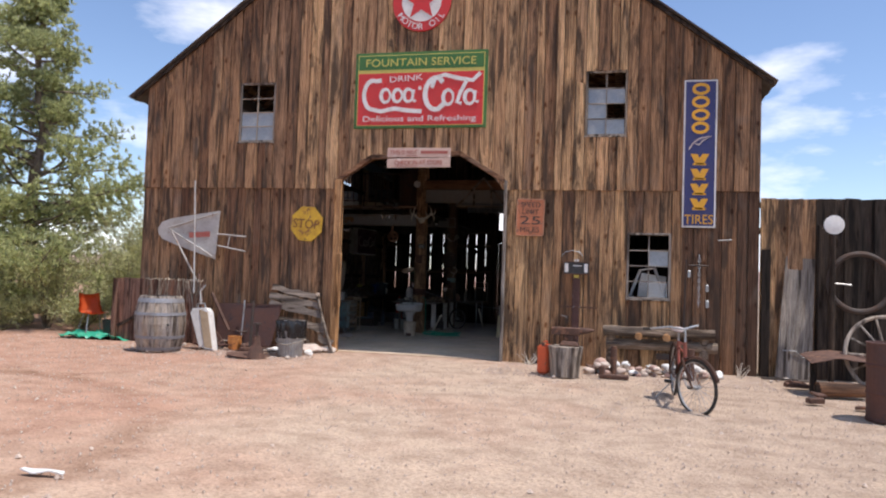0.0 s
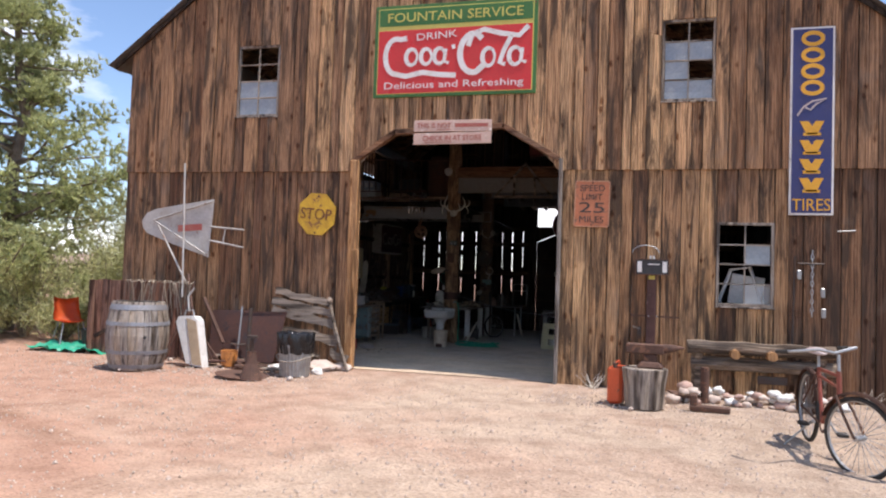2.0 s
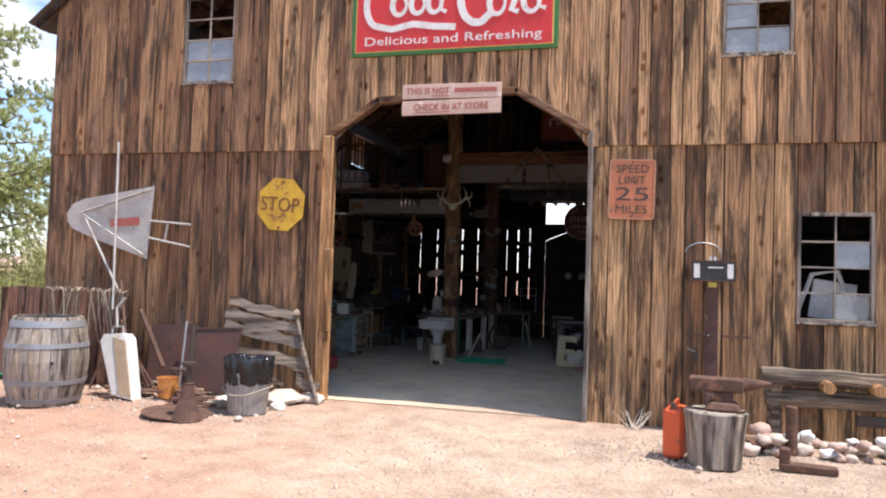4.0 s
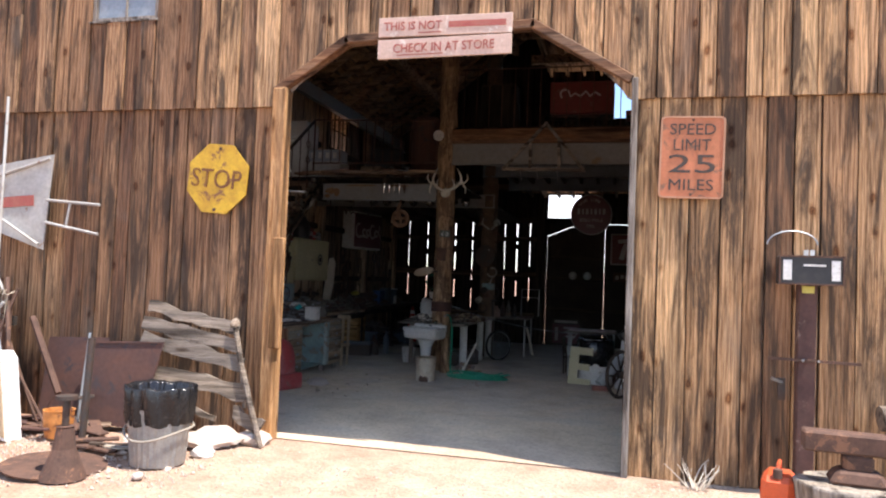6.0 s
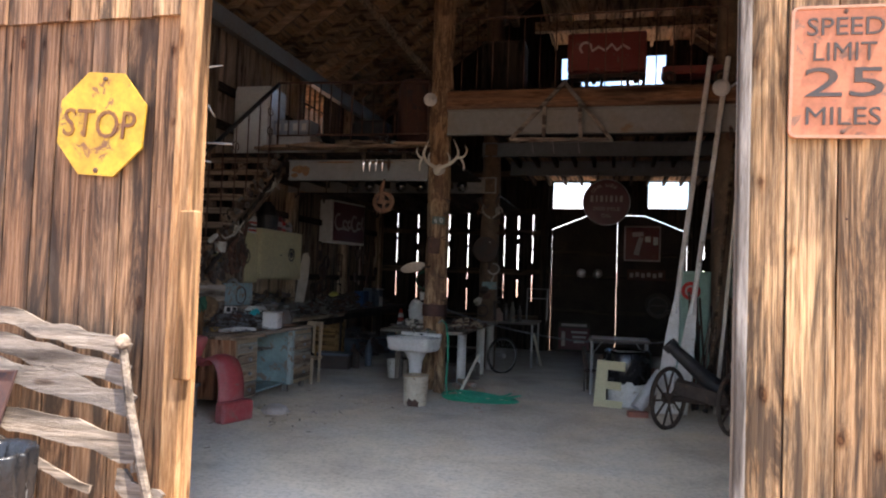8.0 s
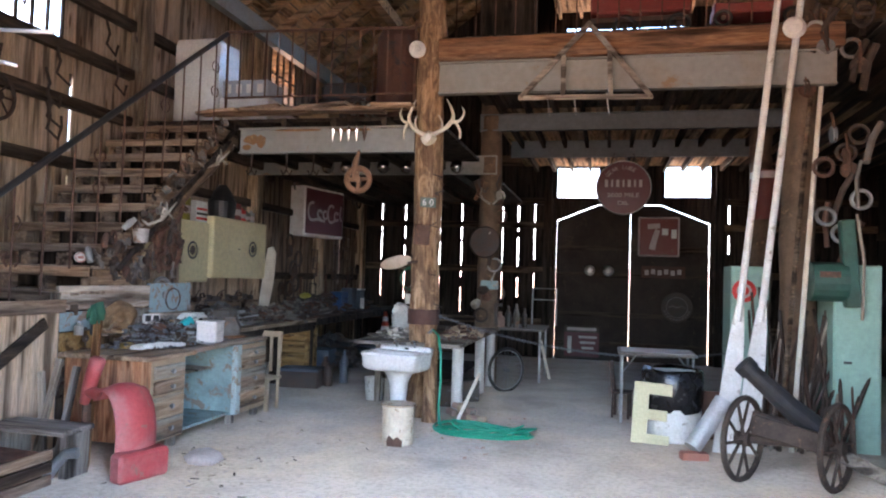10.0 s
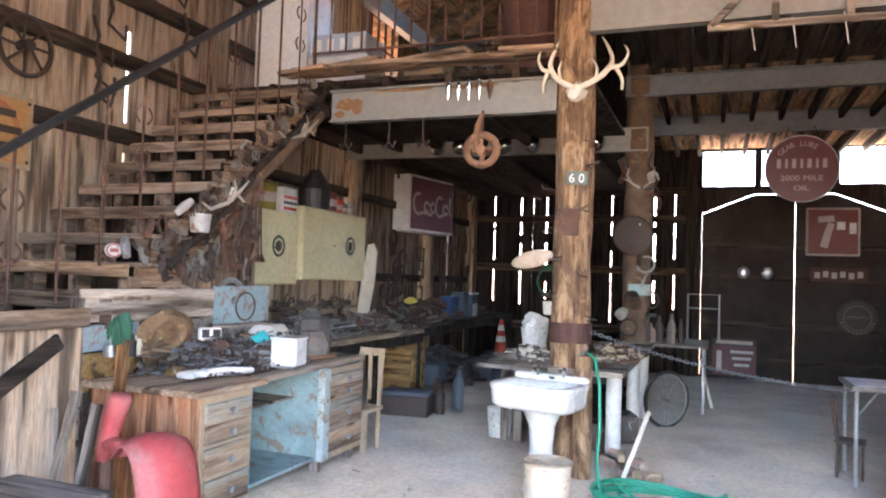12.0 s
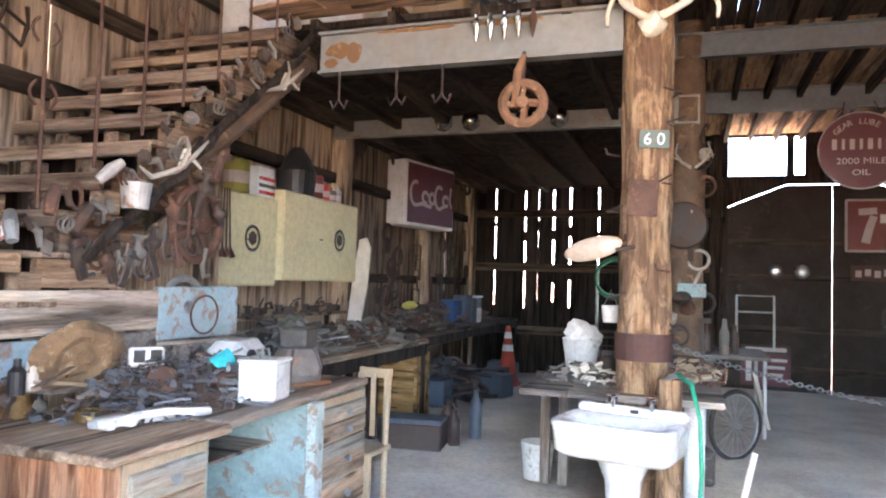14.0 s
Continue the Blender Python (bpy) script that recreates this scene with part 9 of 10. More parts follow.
    part("cup", la([(0, 0), (0.045, 0), (0.055, 0.1), (0.05, 0.1), (0.04, 0.006), (0, 0.006)], 18), "white", cup)
    part("handle", tb([(-0.04, 0, 0.1), (0, 0.0, 0.19), (0.04, 0, 0.1)], 0.004, 5), "galv", cup)
    p = thing("prop_log", pose(-1.1, 4.96, 0), "short pale log propped beside the post", "log")
    part("log", rough_up(tb([(0, 0, 0), (0.005, 0, 0.3), (0.0, 0, 0.86)], [0.075, 0.068, 0.062], 14), 0.006, 6), "log", p)
    d = thing("round_dish", pose(-1.08, 7.8, 1.9), "dark round pan hung on the rear post", "pan")
    part("pan", la([(0, 0.03), (0.2, 0.02), (0.215, 0), (0.2, -0.01), (0, 0.0)], 28, m=pose(0, 0, 0, 90)), "iron", d)
    t = thing("blue_tag", pose(-1.0, 7.81, 1.32), "blue worn licence plate on the rear post", "plate")
    part("plate", bx((0, 0, 0), (0.24, 0.006, 0.12)), "teal", t)


def rear_post_things():
    rng = random.Random(131)
    for i in range(18):
        z = rng.uniform(0.9, 3.1)
        a = rng.uniform(-160, -20)
        o = thing("post_fitting", pose(-1.05 + 0.17 * math.cos(radians(a)), 7.98 + 0.17 * math.sin(radians(a)), z, rng.uniform(-20, 20), rng.uniform(-25, 25), 0), "dark iron fitting hung on the rear log post", "hardware", "rear post hardware")
        mt = rng.choice(["iron", "rust", "clutter", "antler"])
        k = i % 4
        if k == 0:
            part("ring", tb([(0.09 * math.cos(q), 0, 0.09 * math.sin(q)) for q in np.linspace(0, 2 * math.pi, 17)[:-1]], 0.014, 6, True), mt, o)
        elif k == 1:
            part("bar", bx((0, 0, 0), (0.05, 0.03, 0.3), bevel=0.006), mt, o)
            part("jaw", bx((0.03, 0, 0.13), (0.12, 0.03, 0.05), bevel=0.006), mt, o)
        elif k == 2:
            part("hook", tb([(0, 0, 0.14), (0, 0, 0), (0.05, -0.02, -0.07), (0.1, -0.02, -0.02)], 0.014, 6), mt, o)
        else:
            part("casting", rough_up(boulder(0.075, i, 1.0), 0.015, 8, i), mt, o)


def sink():
    o = thing("pedestal_sink", pose(-1.3, 4.48, -0.02, 0, 0, -13), "white enamel pedestal sink standing against the post", "sink")
    W, D = 0.56, 0.42

    def ring(bm, w, d, z, y=0.0, p=7.0, n=60):
        vs = []
        for k in range(n):
            a = 2 * math.pi * k / n
            c, q = math.cos(a), math.sin(a)
            f = (abs(c) ** p + abs(q) ** p) ** (-1 / p)
            vs.append(bm.verts.new((c * f * w / 2, y + q * f * d / 2, z)))
        return vs
    bm = B()
    rings = [ring(bm, 0.2, 0.16, 0.555, 0.05, 3), ring(bm, 0.49, 0.34, 0.572, 0.01, 6), ring(bm, 0.54, 0.40, 0.598), ring(bm, W - 0.01, D - 0.01, 0.665), ring(bm, W, D, 0.70), ring(bm, W + 0.012, D + 0.012, 0.712),
             ring(bm, W + 0.012, D + 0.012, 0.728), ring(bm, W - 0.01, D - 0.01, 0.737), ring(bm, 0.45, 0.25, 0.732, -0.045, 4), ring(bm, 0.42, 0.22, 0.71, -0.045, 4), ring(bm, 0.36, 0.16, 0.64, -0.045, 3), ring(bm, 0.1, 0.06, 0.615, -0.045, 2)]
    for a, b2 in zip(rings, rings[1:]):
        for k in range(len(a)):
            bm.faces.new((a[k], a[(k + 1) % len(a)], b2[(k + 1) % len(a)], b2[k]))
    bm.faces.new(rings[0])
    bm.faces.new(rings[-1])
    part("basin", bm, "white", o, smooth=True)
    part("back_ledge", bx((0, D / 2 - 0.035, 0.752), (W - 0.02, 0.06, 0.045), bevel=0.014), "white", o)
    part("pedestal", la([(0.0, 0.0), (0.125, 0.0), (0.13, 0.03), (0.105, 0.07), (0.08, 0.2), (0.075, 0.32), (0.085, 0.45), (0.12, 0.53), (0.15, 0.57)], 30, (0, 0.05, 0.0)), "white", o, smooth=True)
    for x in (-0.09, 0.1):
        part("tap", tb([(x, 0.16, 0.75), (x, 0.15, 0.81), (x, 0.10, 0.815), (x, 0.085, 0.795)], [0.013, 0.012, 0.011, 0.011], 8), "chrome", o)
        part("tap_handle", tb([(x - 0.03, 0.155, 0.825), (x + 0.03, 0.155, 0.825)], 0.008, 6), "chrome", o)
    part("overflow", bx((0.02, D / 2 - 0.068, 0.755), (0.04, 0.006, 0.018)), "black", o)
    b = thing("rusty_bucket", pose(-1.13, 4.0, 0), "tall white bucket with rust stains and a cloth lid", "bucket")
    part("body", la([(0, 0), (0.125, 0), (0.13, 0.02), (0.138, 0.33), (0.14, 0.34), (0.13, 0.34), (0, 0.33)], 28), "bucketcream", b)
    part("stain", sl([(-0.05, 0.0), (0.07, 0.0), (0.075, 0.06), (0.03, 0.09), (0.0, 0.07), (-0.04, 0.1), (-0.06, 0.05)], -0.137, -0.128), "rust", b)
    part("rim_ring", tb([(0.142 * math.cos(a), 0.142 * math.sin(a), 0.335) for a in np.linspace(0, 2 * math.pi, 29)[:-1]], 0.007, 6, True), "paper", b)


def garden_hose():
    rng = random.Random(91)
    pts = [(-1.06, 4.86, 0.9), (-0.99, 4.78, 0.86), (-0.95, 4.73, 0.7), (-0.94, 4.72, 0.45), (-0.95, 4.7, 0.2), (-0.93, 4.68, 0.04)]
    for i in range(150):
        a = 0.32 * i
        r = 0.33 + 0.09 * math.sin(i * 0.21) + rng.uniform(-0.015, 0.015)
        pts.append((-0.52 + r * 1.15 * math.cos(a + 2.6), 4.62 + 0.55 * r * math.sin(a + 2.6), 0.022 + 0.018 * (i // 20) * (0.5 + 0.5 * math.sin(i * 0.6)) * 0.7))
    o = thing("garden_hose", pose(0, 0, 0), "coiled bright green garden hose on the dirt floor", "hose")
    part("hose", tb(pts, 0.011, 7), "green", o, smooth=True)
    part("tap_pipe", tb([(-1.1, 4.95, 0.55), (-1.12, 4.92, 0.86), (-1.06, 4.86, 0.9)], 0.016, 8), "galv", o)
    s = thing("pale_stick", pose(-0.86, 4.82, 0.0), "pale square stick leaning on the table", "stick")
    part("stick", bx((0.12, 0.22, 0.24), (0.03, 0.03, 0.62), (-42, 18, 0)), "bone", s)
    for i in range(9):
        q = solo("kindling", rough_up(bx((0, 0, 0.035), (rng.uniform(0.1, 0.2), 0.06, 0.06), bevel=0.012), 0.01, 8, i), rng.choice(["rockred", "greyX", "paper"]), "short chunk of split wood on the floor", "wood chunk",
                 pose(rng.uniform(-1.0, -0.62), rng.uniform(5.0, 5.45), 0.01 + 0.05 * (i % 2), 0, 0, rng.uniform(0, 180)), "split wood")


def work_tables():
    o = thing("work_table", pose(-1.35, 6.35, 0), "long plank table on white round legs crowded with parts", "table")
    for k in range(4):
        part("top_plank", rough_up(bx((-0.42 + 0.27 * k, 0, 0.735), (0.262, 2.7, 0.035)), 0.003, 5, k), "greyX", o)
    for y, x in ((-0.7, 0.38), (0.55, 0.4), (1.25, 0.42)):
        part("leg", la([(0, 0), (0.06, 0), (0.06, 0.715), (0, 0.715)], 18, (x, y, 0)), "whitep", o, "white round leg")
    for y in (-0.5, 1.2):
        for x in (-0.56, -0.44):
            part("leg", bx((x, y, 0.36), (0.06, 0.05, 0.72)), "greyZ", o)
    part("lower_shelf", bx((-0.1, 0.3, 0.3), (0.75, 1.8, 0.03)), "dark", o)
    clutter_heap("parts_heap", -1.62, 5.55, 0.755, 0.22, 0.35, 0.09, 90, 15, "scattered tools and parts on the work table", ("clutter", "cloth", "bone"), 1.1)
    clutter_heap("parts_heap", -1.02, 6.0, 0.755, 0.2, 0.7, 0.10, 130, 16, "brown clutter spread on the work table", ("rust", "paper", "cloth"), 1.5)
    b = thing("white_pail", pose(-1.72, 6.1, 0.755), "white pail stuffed with a crumpled white bag", "pail")
    part("pail", la([(0, 0), (0.1, 0), (0.13, 0.2), (0.135, 0.21), (0.12, 0.21), (0, 0.2)], 22), "white", b)
    part("bag", rough_up(rough_up(boulder(0.115, 6, 0.85, 4), 0.03, 9), 0.016, 28), "whitep", b, m=pose(0, 0, 0.23))
    c = thing("coffee_pot", pose(-1.5, 5.85, 0.755), "dark red and black kettle on the table", "kettle")
    part("body", la([(0, 0), (0.07, 0), (0.075, 0.06), (0.05, 0.12), (0, 0.13)], 18), "letters", c)
    part("handle", tb([(-0.06, 0, 0.1), (-0.05, 0, 0.19), (0.05, 0, 0.19), (0.06, 0, 0.1)], 0.006, 5), "iron", c)
    rd = thing("thin_rod", pose(-1.7, 6.75, 0.755), "thin pale green rod standing on the work table", "rod")
    part("rod", tb([(0, 0, 0), (0.0, 0.03, 0.75)], 0.012, 8), "palteal", rd)
    part("foot", la([(0, 0), (0.06, 0), (0.06, 0.012), (0.02, 0.02), (0, 0.02)], 16), "iron", rd)
    co = thing("rope_coil", pose(-1.42, 5.3, 1.38), "coil of dark green rope hung behind the post", "rope")
    for k in range(3):
        part("loop", tb([(0.11 * math.cos(a), 0.012 * k, (0.1 + 0.012 * k) * math.sin(a)) for a in np.linspace(0, 2 * math.pi, 25)[:-1]], 0.007, 6, True), "glovegreen", co)
    w = thing("old_bicycle_wheel", pose(-0.66, 7.2, 0.27, 0, 8, 45), "old spoked bicycle wheel leaning on the table", "wheel")
    spoked_wheel(w, 0.25, 0.012, 24, Matrix(), "galv", "galv", 0.0025, 0.022, 0.02)
    bk = thing("white_floor_bucket", pose(-1.98, 5.95, 0), "dented white plastic bucket by the table", "bucket")
    part("body", la([(0, 0), (0.09, 0), (0.115, 0.26), (0.105, 0.26), (0.085, 0.01), (0, 0.01)], 20), "whitep", bk)
    for i in range(5):
        q = thing("under_box", pose(-1.3 + 0.14 * (i % 3), 5.5 + 0.42 * i, 0.0, 0, 0, 10 * i), "dark greasy box under the work table", "box", "boxes under the table")
        part("box", bx((0, 0, 0.13), (0.3, 0.3, 0.24), bevel=0.015), "clutter", q)
    t = thing("grey_side_table", pose(-0.75, 8.85, -0.06), "grey metal table with bottles and papers", "table")
    part("top", bx((0, 0, 0.76), (0.9, 1.1, 0.03)), "cloth", t)
    for sx_ in (-1, 1):
        for sy_ in (-1, 1):
            part("leg", tb([(0.4 * sx_, 0.5 * sy_, 0), (0.4 * sx_, 0.5 * sy_, 0.75)], 0.018, 7), "galv", t)
    for i, (x, y, r, h, mt) in enumerate(((-0.95, 8.5, 0.08, 0.22, "rockred"), (-0.7, 8.45, 0.045, 0.34, "cloth"), (-0.6, 8.6, 0.04, 0.28, "clutter"), (-0.85, 8.7, 0.05, 0.3, "clutter"))):
        c = thing("grey_bottle", pose(x, y, 0.715), "dusty bottle on the grey table", "bottle", "bottles on the grey table")
        part("bottle", la([(0, 0), (r, 0), (r, h * 0.6), (r * 0.5, h * 0.8), (r * 0.45, h), (0, h)], 16), mt, c)
    r = thing("metal_rack", pose(-0.35, 9.2, 0.73), "grey wire frame standing on the grey table", "frame")
    part("frame_bar", tb([(-0.2, 0, 0), (-0.2, 0.05, 0.55), (0.16, 0.05, 0.55), (0.16, 0, 0)], 0.014, 6), "galv", r)
    part("frame_bar", tb([(-0.2, 0.03, 0.38), (0.16, 0.03, 0.38)], 0.01, 6), "galv", r)
    k = thing("folded_chair", pose(-0.25, 9.0, -0.06, 0, -14, 0), "pale folded board leaning by the grey table", "board")
    part("board", bx((0.0, 0, 0.28), (0.03, 0.12, 0.6)), "bone", k)


def beam_things():
    for i, x in enumerate((-3.39, -3.1, -2.55, -2.22, -1.5)):
        o = thing("chrome_headlamp", pose(x, 7.8, 2.93), "round chrome headlamp hung along the beam", "headlamp", "headlamps on the beam")
        part("shell", la([(0, 0.11), (0.05, 0.1), (0.085, 0.05), (0.095, 0.0), (0.085, -0.01)], 22, m=pose(0, 0, 0, 90)), "chrome", o, smooth=True)
        part("lens", la([(0, -0.022), (0.05, -0.018), (0.085, 0.0), (0, 0.0)], 22, m=pose(0, -0.008, 0, -90)), "lens", o, smooth=True)
    for i in range(5):
        o = thing("plumb_bob", pose(-2.22 + i * 0.085, 5.03, 2.745), "pointed steel plumb bob hung on the beam" if i < 4 else "rusty orange plumb bob hung on the beam", "plumb bob", "plumb bobs")
        part("bob", la([(0, 0), (0.006, 0.02), (0.024, 0.1), (0.026, 0.13), (0.012, 0.15), (0.012, 0.17), (0, 0.175)], 14), "chrome" if i < 4 else "rust", o)
    p = thing("wooden_pulley", pose(-1.92, 5.0, 2.36, 0, 0, 8), "old wooden hay pulley hung from the beam", "pulley")
    spoked_wheel(p, 0.115, 0.03, 4, Matrix(), "oldwheel", "oldwheel", 0.022, 0.035)
    part("strap", tb([(-0.05, 0.0, -0.02), (-0.03, -0.02, 0.18), (0.0, 0, 0.28)], [0.02, 0.028, 0.015], 8), "oldwheel", p)
    part("hanger", tb([(0, 0, 0.12), (0, 0, 0.3)], 0.012, 6), "iron", p)
    for i, x in enumerate((-2.75, -3.15, -2.45)):
        h = thing("meat_hook", pose(x, 5.1, 2.42), "iron hook hung under the beam", "hook", "beam hooks")
        part("shank", tb([(0, 0, 0.24), (0, 0, 0.05), (0.04, 0, 0), (0.06, 0, 0.05)], 0.009, 6), "iron", h)
        part("shank", tb([(0, 0, 0.05), (-0.04, 0, 0), (-0.06, 0, 0.05)], 0.009, 6), "iron", h)
    t = thing("hanging_truss", pose(0.3, 4.96, 3.12), "small weathered wooden truss hung before the beam", "truss")
    for a, b in (((-0.62, 0.02), (0.62, 0.0)), ((-0.6, 0.02), (0.04, 0.72)), ((0.6, 0.0), (0.02, 0.72)), ((-0.2, 0.02), (-0.2, 0.42)), ((0.24, 0.02), (0.22, 0.46))):
        L, ang = math.hypot(b[0] - a[0], b[1] - a[1]), math.degrees(math.atan2(b[1] - a[1], b[0] - a[0]))
        part("strut", bx(((a[0] + b[0]) / 2, 0, (a[1] + b[1]) / 2), (L, 0.04, 0.045), (0, -ang, 0), 0.005), "greyX", t)
    for x in (-0.35, -0.1, 0.2):
        part("wire", tb([(x, -0.01, 0.05), (x + 0.03, 0, -0.16)], 0.005, 5), "galv", t)
    k = thing("round_oil_sign", pose(0.78, 10.15, 2.95), "round maroon oil sign with a grey rim hung from the beam", "sign")
    turn = pose(0, 0, 0, 90)
    part("disc", la([(0, -0.012), (0.43, -0.012), (0.43, 0.012), (0, 0.012)], 44, m=turn), "maroon", k)
    part("rim", tb([(0.43 * math.cos(a), 0, 0.43 * math.sin(a)) for a in np.linspace(0, 2 * math.pi, 45)[:-1]], 0.014, 6, True), "galv", k)
    for wd, z, h, w in (("2000 MILE", -0.12, 0.07, 0.5), ("OIL", -0.25, 0.065, 0.18)):
        words("word", wd, h, w, "palesign", k, pose(0, -0.016, z))
    for i, ch in enumerate("GEAR LUBE"):
        if ch != " ":
            a = 140 - 10 * i
            part("letter", lettering(ch, 0.065), "palesign", k, m=pose(0.33 * math.cos(radians(a)), -0.016, 0.33 * math.sin(radians(a)), 0, 90 - a, 0))
    for i in range(7):
        part("bar", bx((-0.27 + 0.09 * i, -0.015, 0.07), (0.03 if i % 2 else 0.05, 0.005, 0.12)), "palesign", k)
    part("chain", tb([(-0.2, 0, 0.4), (-0.15, 0.1, 0.58)], 0.008, 5), "iron", k)
    part("chain", tb([(0.2, 0, 0.4), (0.15, 0.1, 0.58)], 0.008, 5), "iron", k)
    c = thing("chain_barrier", pose(0, 0, 0), "sagging chain strung across the aisle", "chain")
    pts = []
    for i in range(41):
        f = i / 40
        pts.append((-1.1 + 3.2 * f, 5.2 + 1.2 * f, 1.02 - 0.28 * f - 1.0 * f * (1 - f) * 0.85))
    links = B()
    for i in range(120):
        f = i / 119
        at = Vector((-1.1 + 3.2 * f, 5.2 + 1.2 * f, 1.02 - 0.28 * f - 1.0 * f * (1 - f) * 0.85))
        along = Vector((3.2, 1.2, -0.28 - 0.85 * (1 - 2 * f))).normalized()
        side = along.cross(Vector((0, 0, 1))).normalized()
        if i % 2:
            side = along.cross(side)
        tube(links, [at + along * 0.021 * math.cos(q) + side * 0.012 * math.sin(q) for q in np.linspace(0, 2 * math.pi, 9)[:-1]], 0.0038, 4, True)
    tagged(part("linked_chain", links, "wire", c), kind="stuff")
    l = thing("eave_beam", pose(-4.5, 6.7, 4.86), "long grey steel beam under the roof slope", "beam", kind="structure")
    part("web", bx((0, 0, 0.14), (0.014, 12.8, 0.28)), "steel", l)
    part("flange", bx((0, 0, 0.0), (0.12, 12.8, 0.016)), "steel", l)


def back_door_things():
    y = BACK - 0.06
    s = thing("square_sign", pose(1.55, y, 1.95), "square red sign with a pale rim and white shapes", "sign")
    part("plate", bx((0, 0, 0.4), (0.8, 0.02, 0.8), bevel=0.02), "palesign", s)
    part("field", bx((0, -0.012, 0.4), (0.73, 0.008, 0.73)), "dullred", s)
    part("bar", ribbon([(-0.22, 0.6), (0.02, 0.62)], 0.1, -0.022, -0.016), "palesign", s)
    part("bar", ribbon([(-0.02, 0.54), (-0.08, 0.36), (-0.13, 0.14)], [0.1, 0.11, 0.12], -0.022, -0.016), "palesign", s)
    part("stroke", ribbon([(0.06, 0.5), (0.18, 0.5)], 0.13, -0.022, -0.016), "whitep", s)
    part("stroke", ribbon([(0.24, 0.46), (0.34, 0.46)], 0.18, -0.022, -0.016), "whitep", s)
    for x in (0.21, 0.58):
        d = thing("door_reflector", pose(x, y, 1.64), "round white enamel reflector on the barn door", "reflector", "door reflectors")
        part("disc", la([(0, 0.035), (0.05, 0.03), (0.09, 0.012), (0.105, 0), (0, 0)], 24, m=pose(0, 0, 0, 90)), "lens", d, smooth=True)
    p = thing("long_plate", pose(1.65, y, 1.52), "long rusty plate with faded pale print", "plate")
    part("plate", bx((0, 0, 0.12), (0.84, 0.012, 0.24)), "sheet", p)
    for i in range(6):
        part("print_bar", bx((-0.32 + 0.125 * i, -0.009, 0.11 + 0.02 * (i % 2)), (0.08, 0.004, 0.1)), "palesign", p)
    h = thing("drum_lid", pose(1.92, y, 0.95), "dark round drum lid with a pale ring on the door", "lid")
    part("lid", la([(0, 0.03), (0.27, 0.02), (0.3, 0), (0, 0)], 32, m=pose(0, 0, 0, 90)), "letters", h)
    part("ring", ribbon(arc(0, 0, 0.2, 0, 360, 32), 0.012, -0.034, -0.028), "cloth", h)
    for k in range(11):
        a = radians(200 + 14 * k)
        part("print_bar", bx((0.245 * math.cos(a), -0.03, 0.245 * math.sin(a)), (0.03, 0.006, 0.03)), "cloth", h)
    part("wave", ribbon([(-0.16, 0.0), (-0.08, 0.03), (0.0, 0.0), (0.08, 0.03), (0.16, 0.0)], 0.016, -0.036, -0.028), "cloth", h)
    m = thing("dealer_sign", pose(0.08, y, -0.12), "small maroon tin sign with a dark top band", "sign")
    part("plate", bx((0, 0, 0.31), (0.7, 0.014, 0.62)), "maroon", m)
    part("band", bx((0, -0.009, 0.56), (0.7, 0.006, 0.13)), "letters", m)
    part("bar", bx((0, -0.014, 0.56), (0.58, 0.005, 0.06)), "palesign", m)
    for i in range(3):
        part("bar", bx((0.12, -0.01, 0.4 - 0.11 * i), (0.36 - 0.06 * i, 0.005, 0.045)), "palesign", m)
    part("figure", bx((-0.24, -0.01, 0.24), (0.08, 0.005, 0.34)), "palesign", m)
    r = thing("tin_drum_sign", pose(2.78, 9.4, 2.38), "faded red curved tin sign on the rear post", "sign")
    part("sheet", la([(0.2, 0), (0.205, 0), (0.205, 0.72), (0.2, 0.72)], 30), "dullred", r)
    part("band", la([(0.206, 0.6), (0.209, 0.6), (0.209, 0.7), (0.206, 0.7)], 30), "palesign", r)


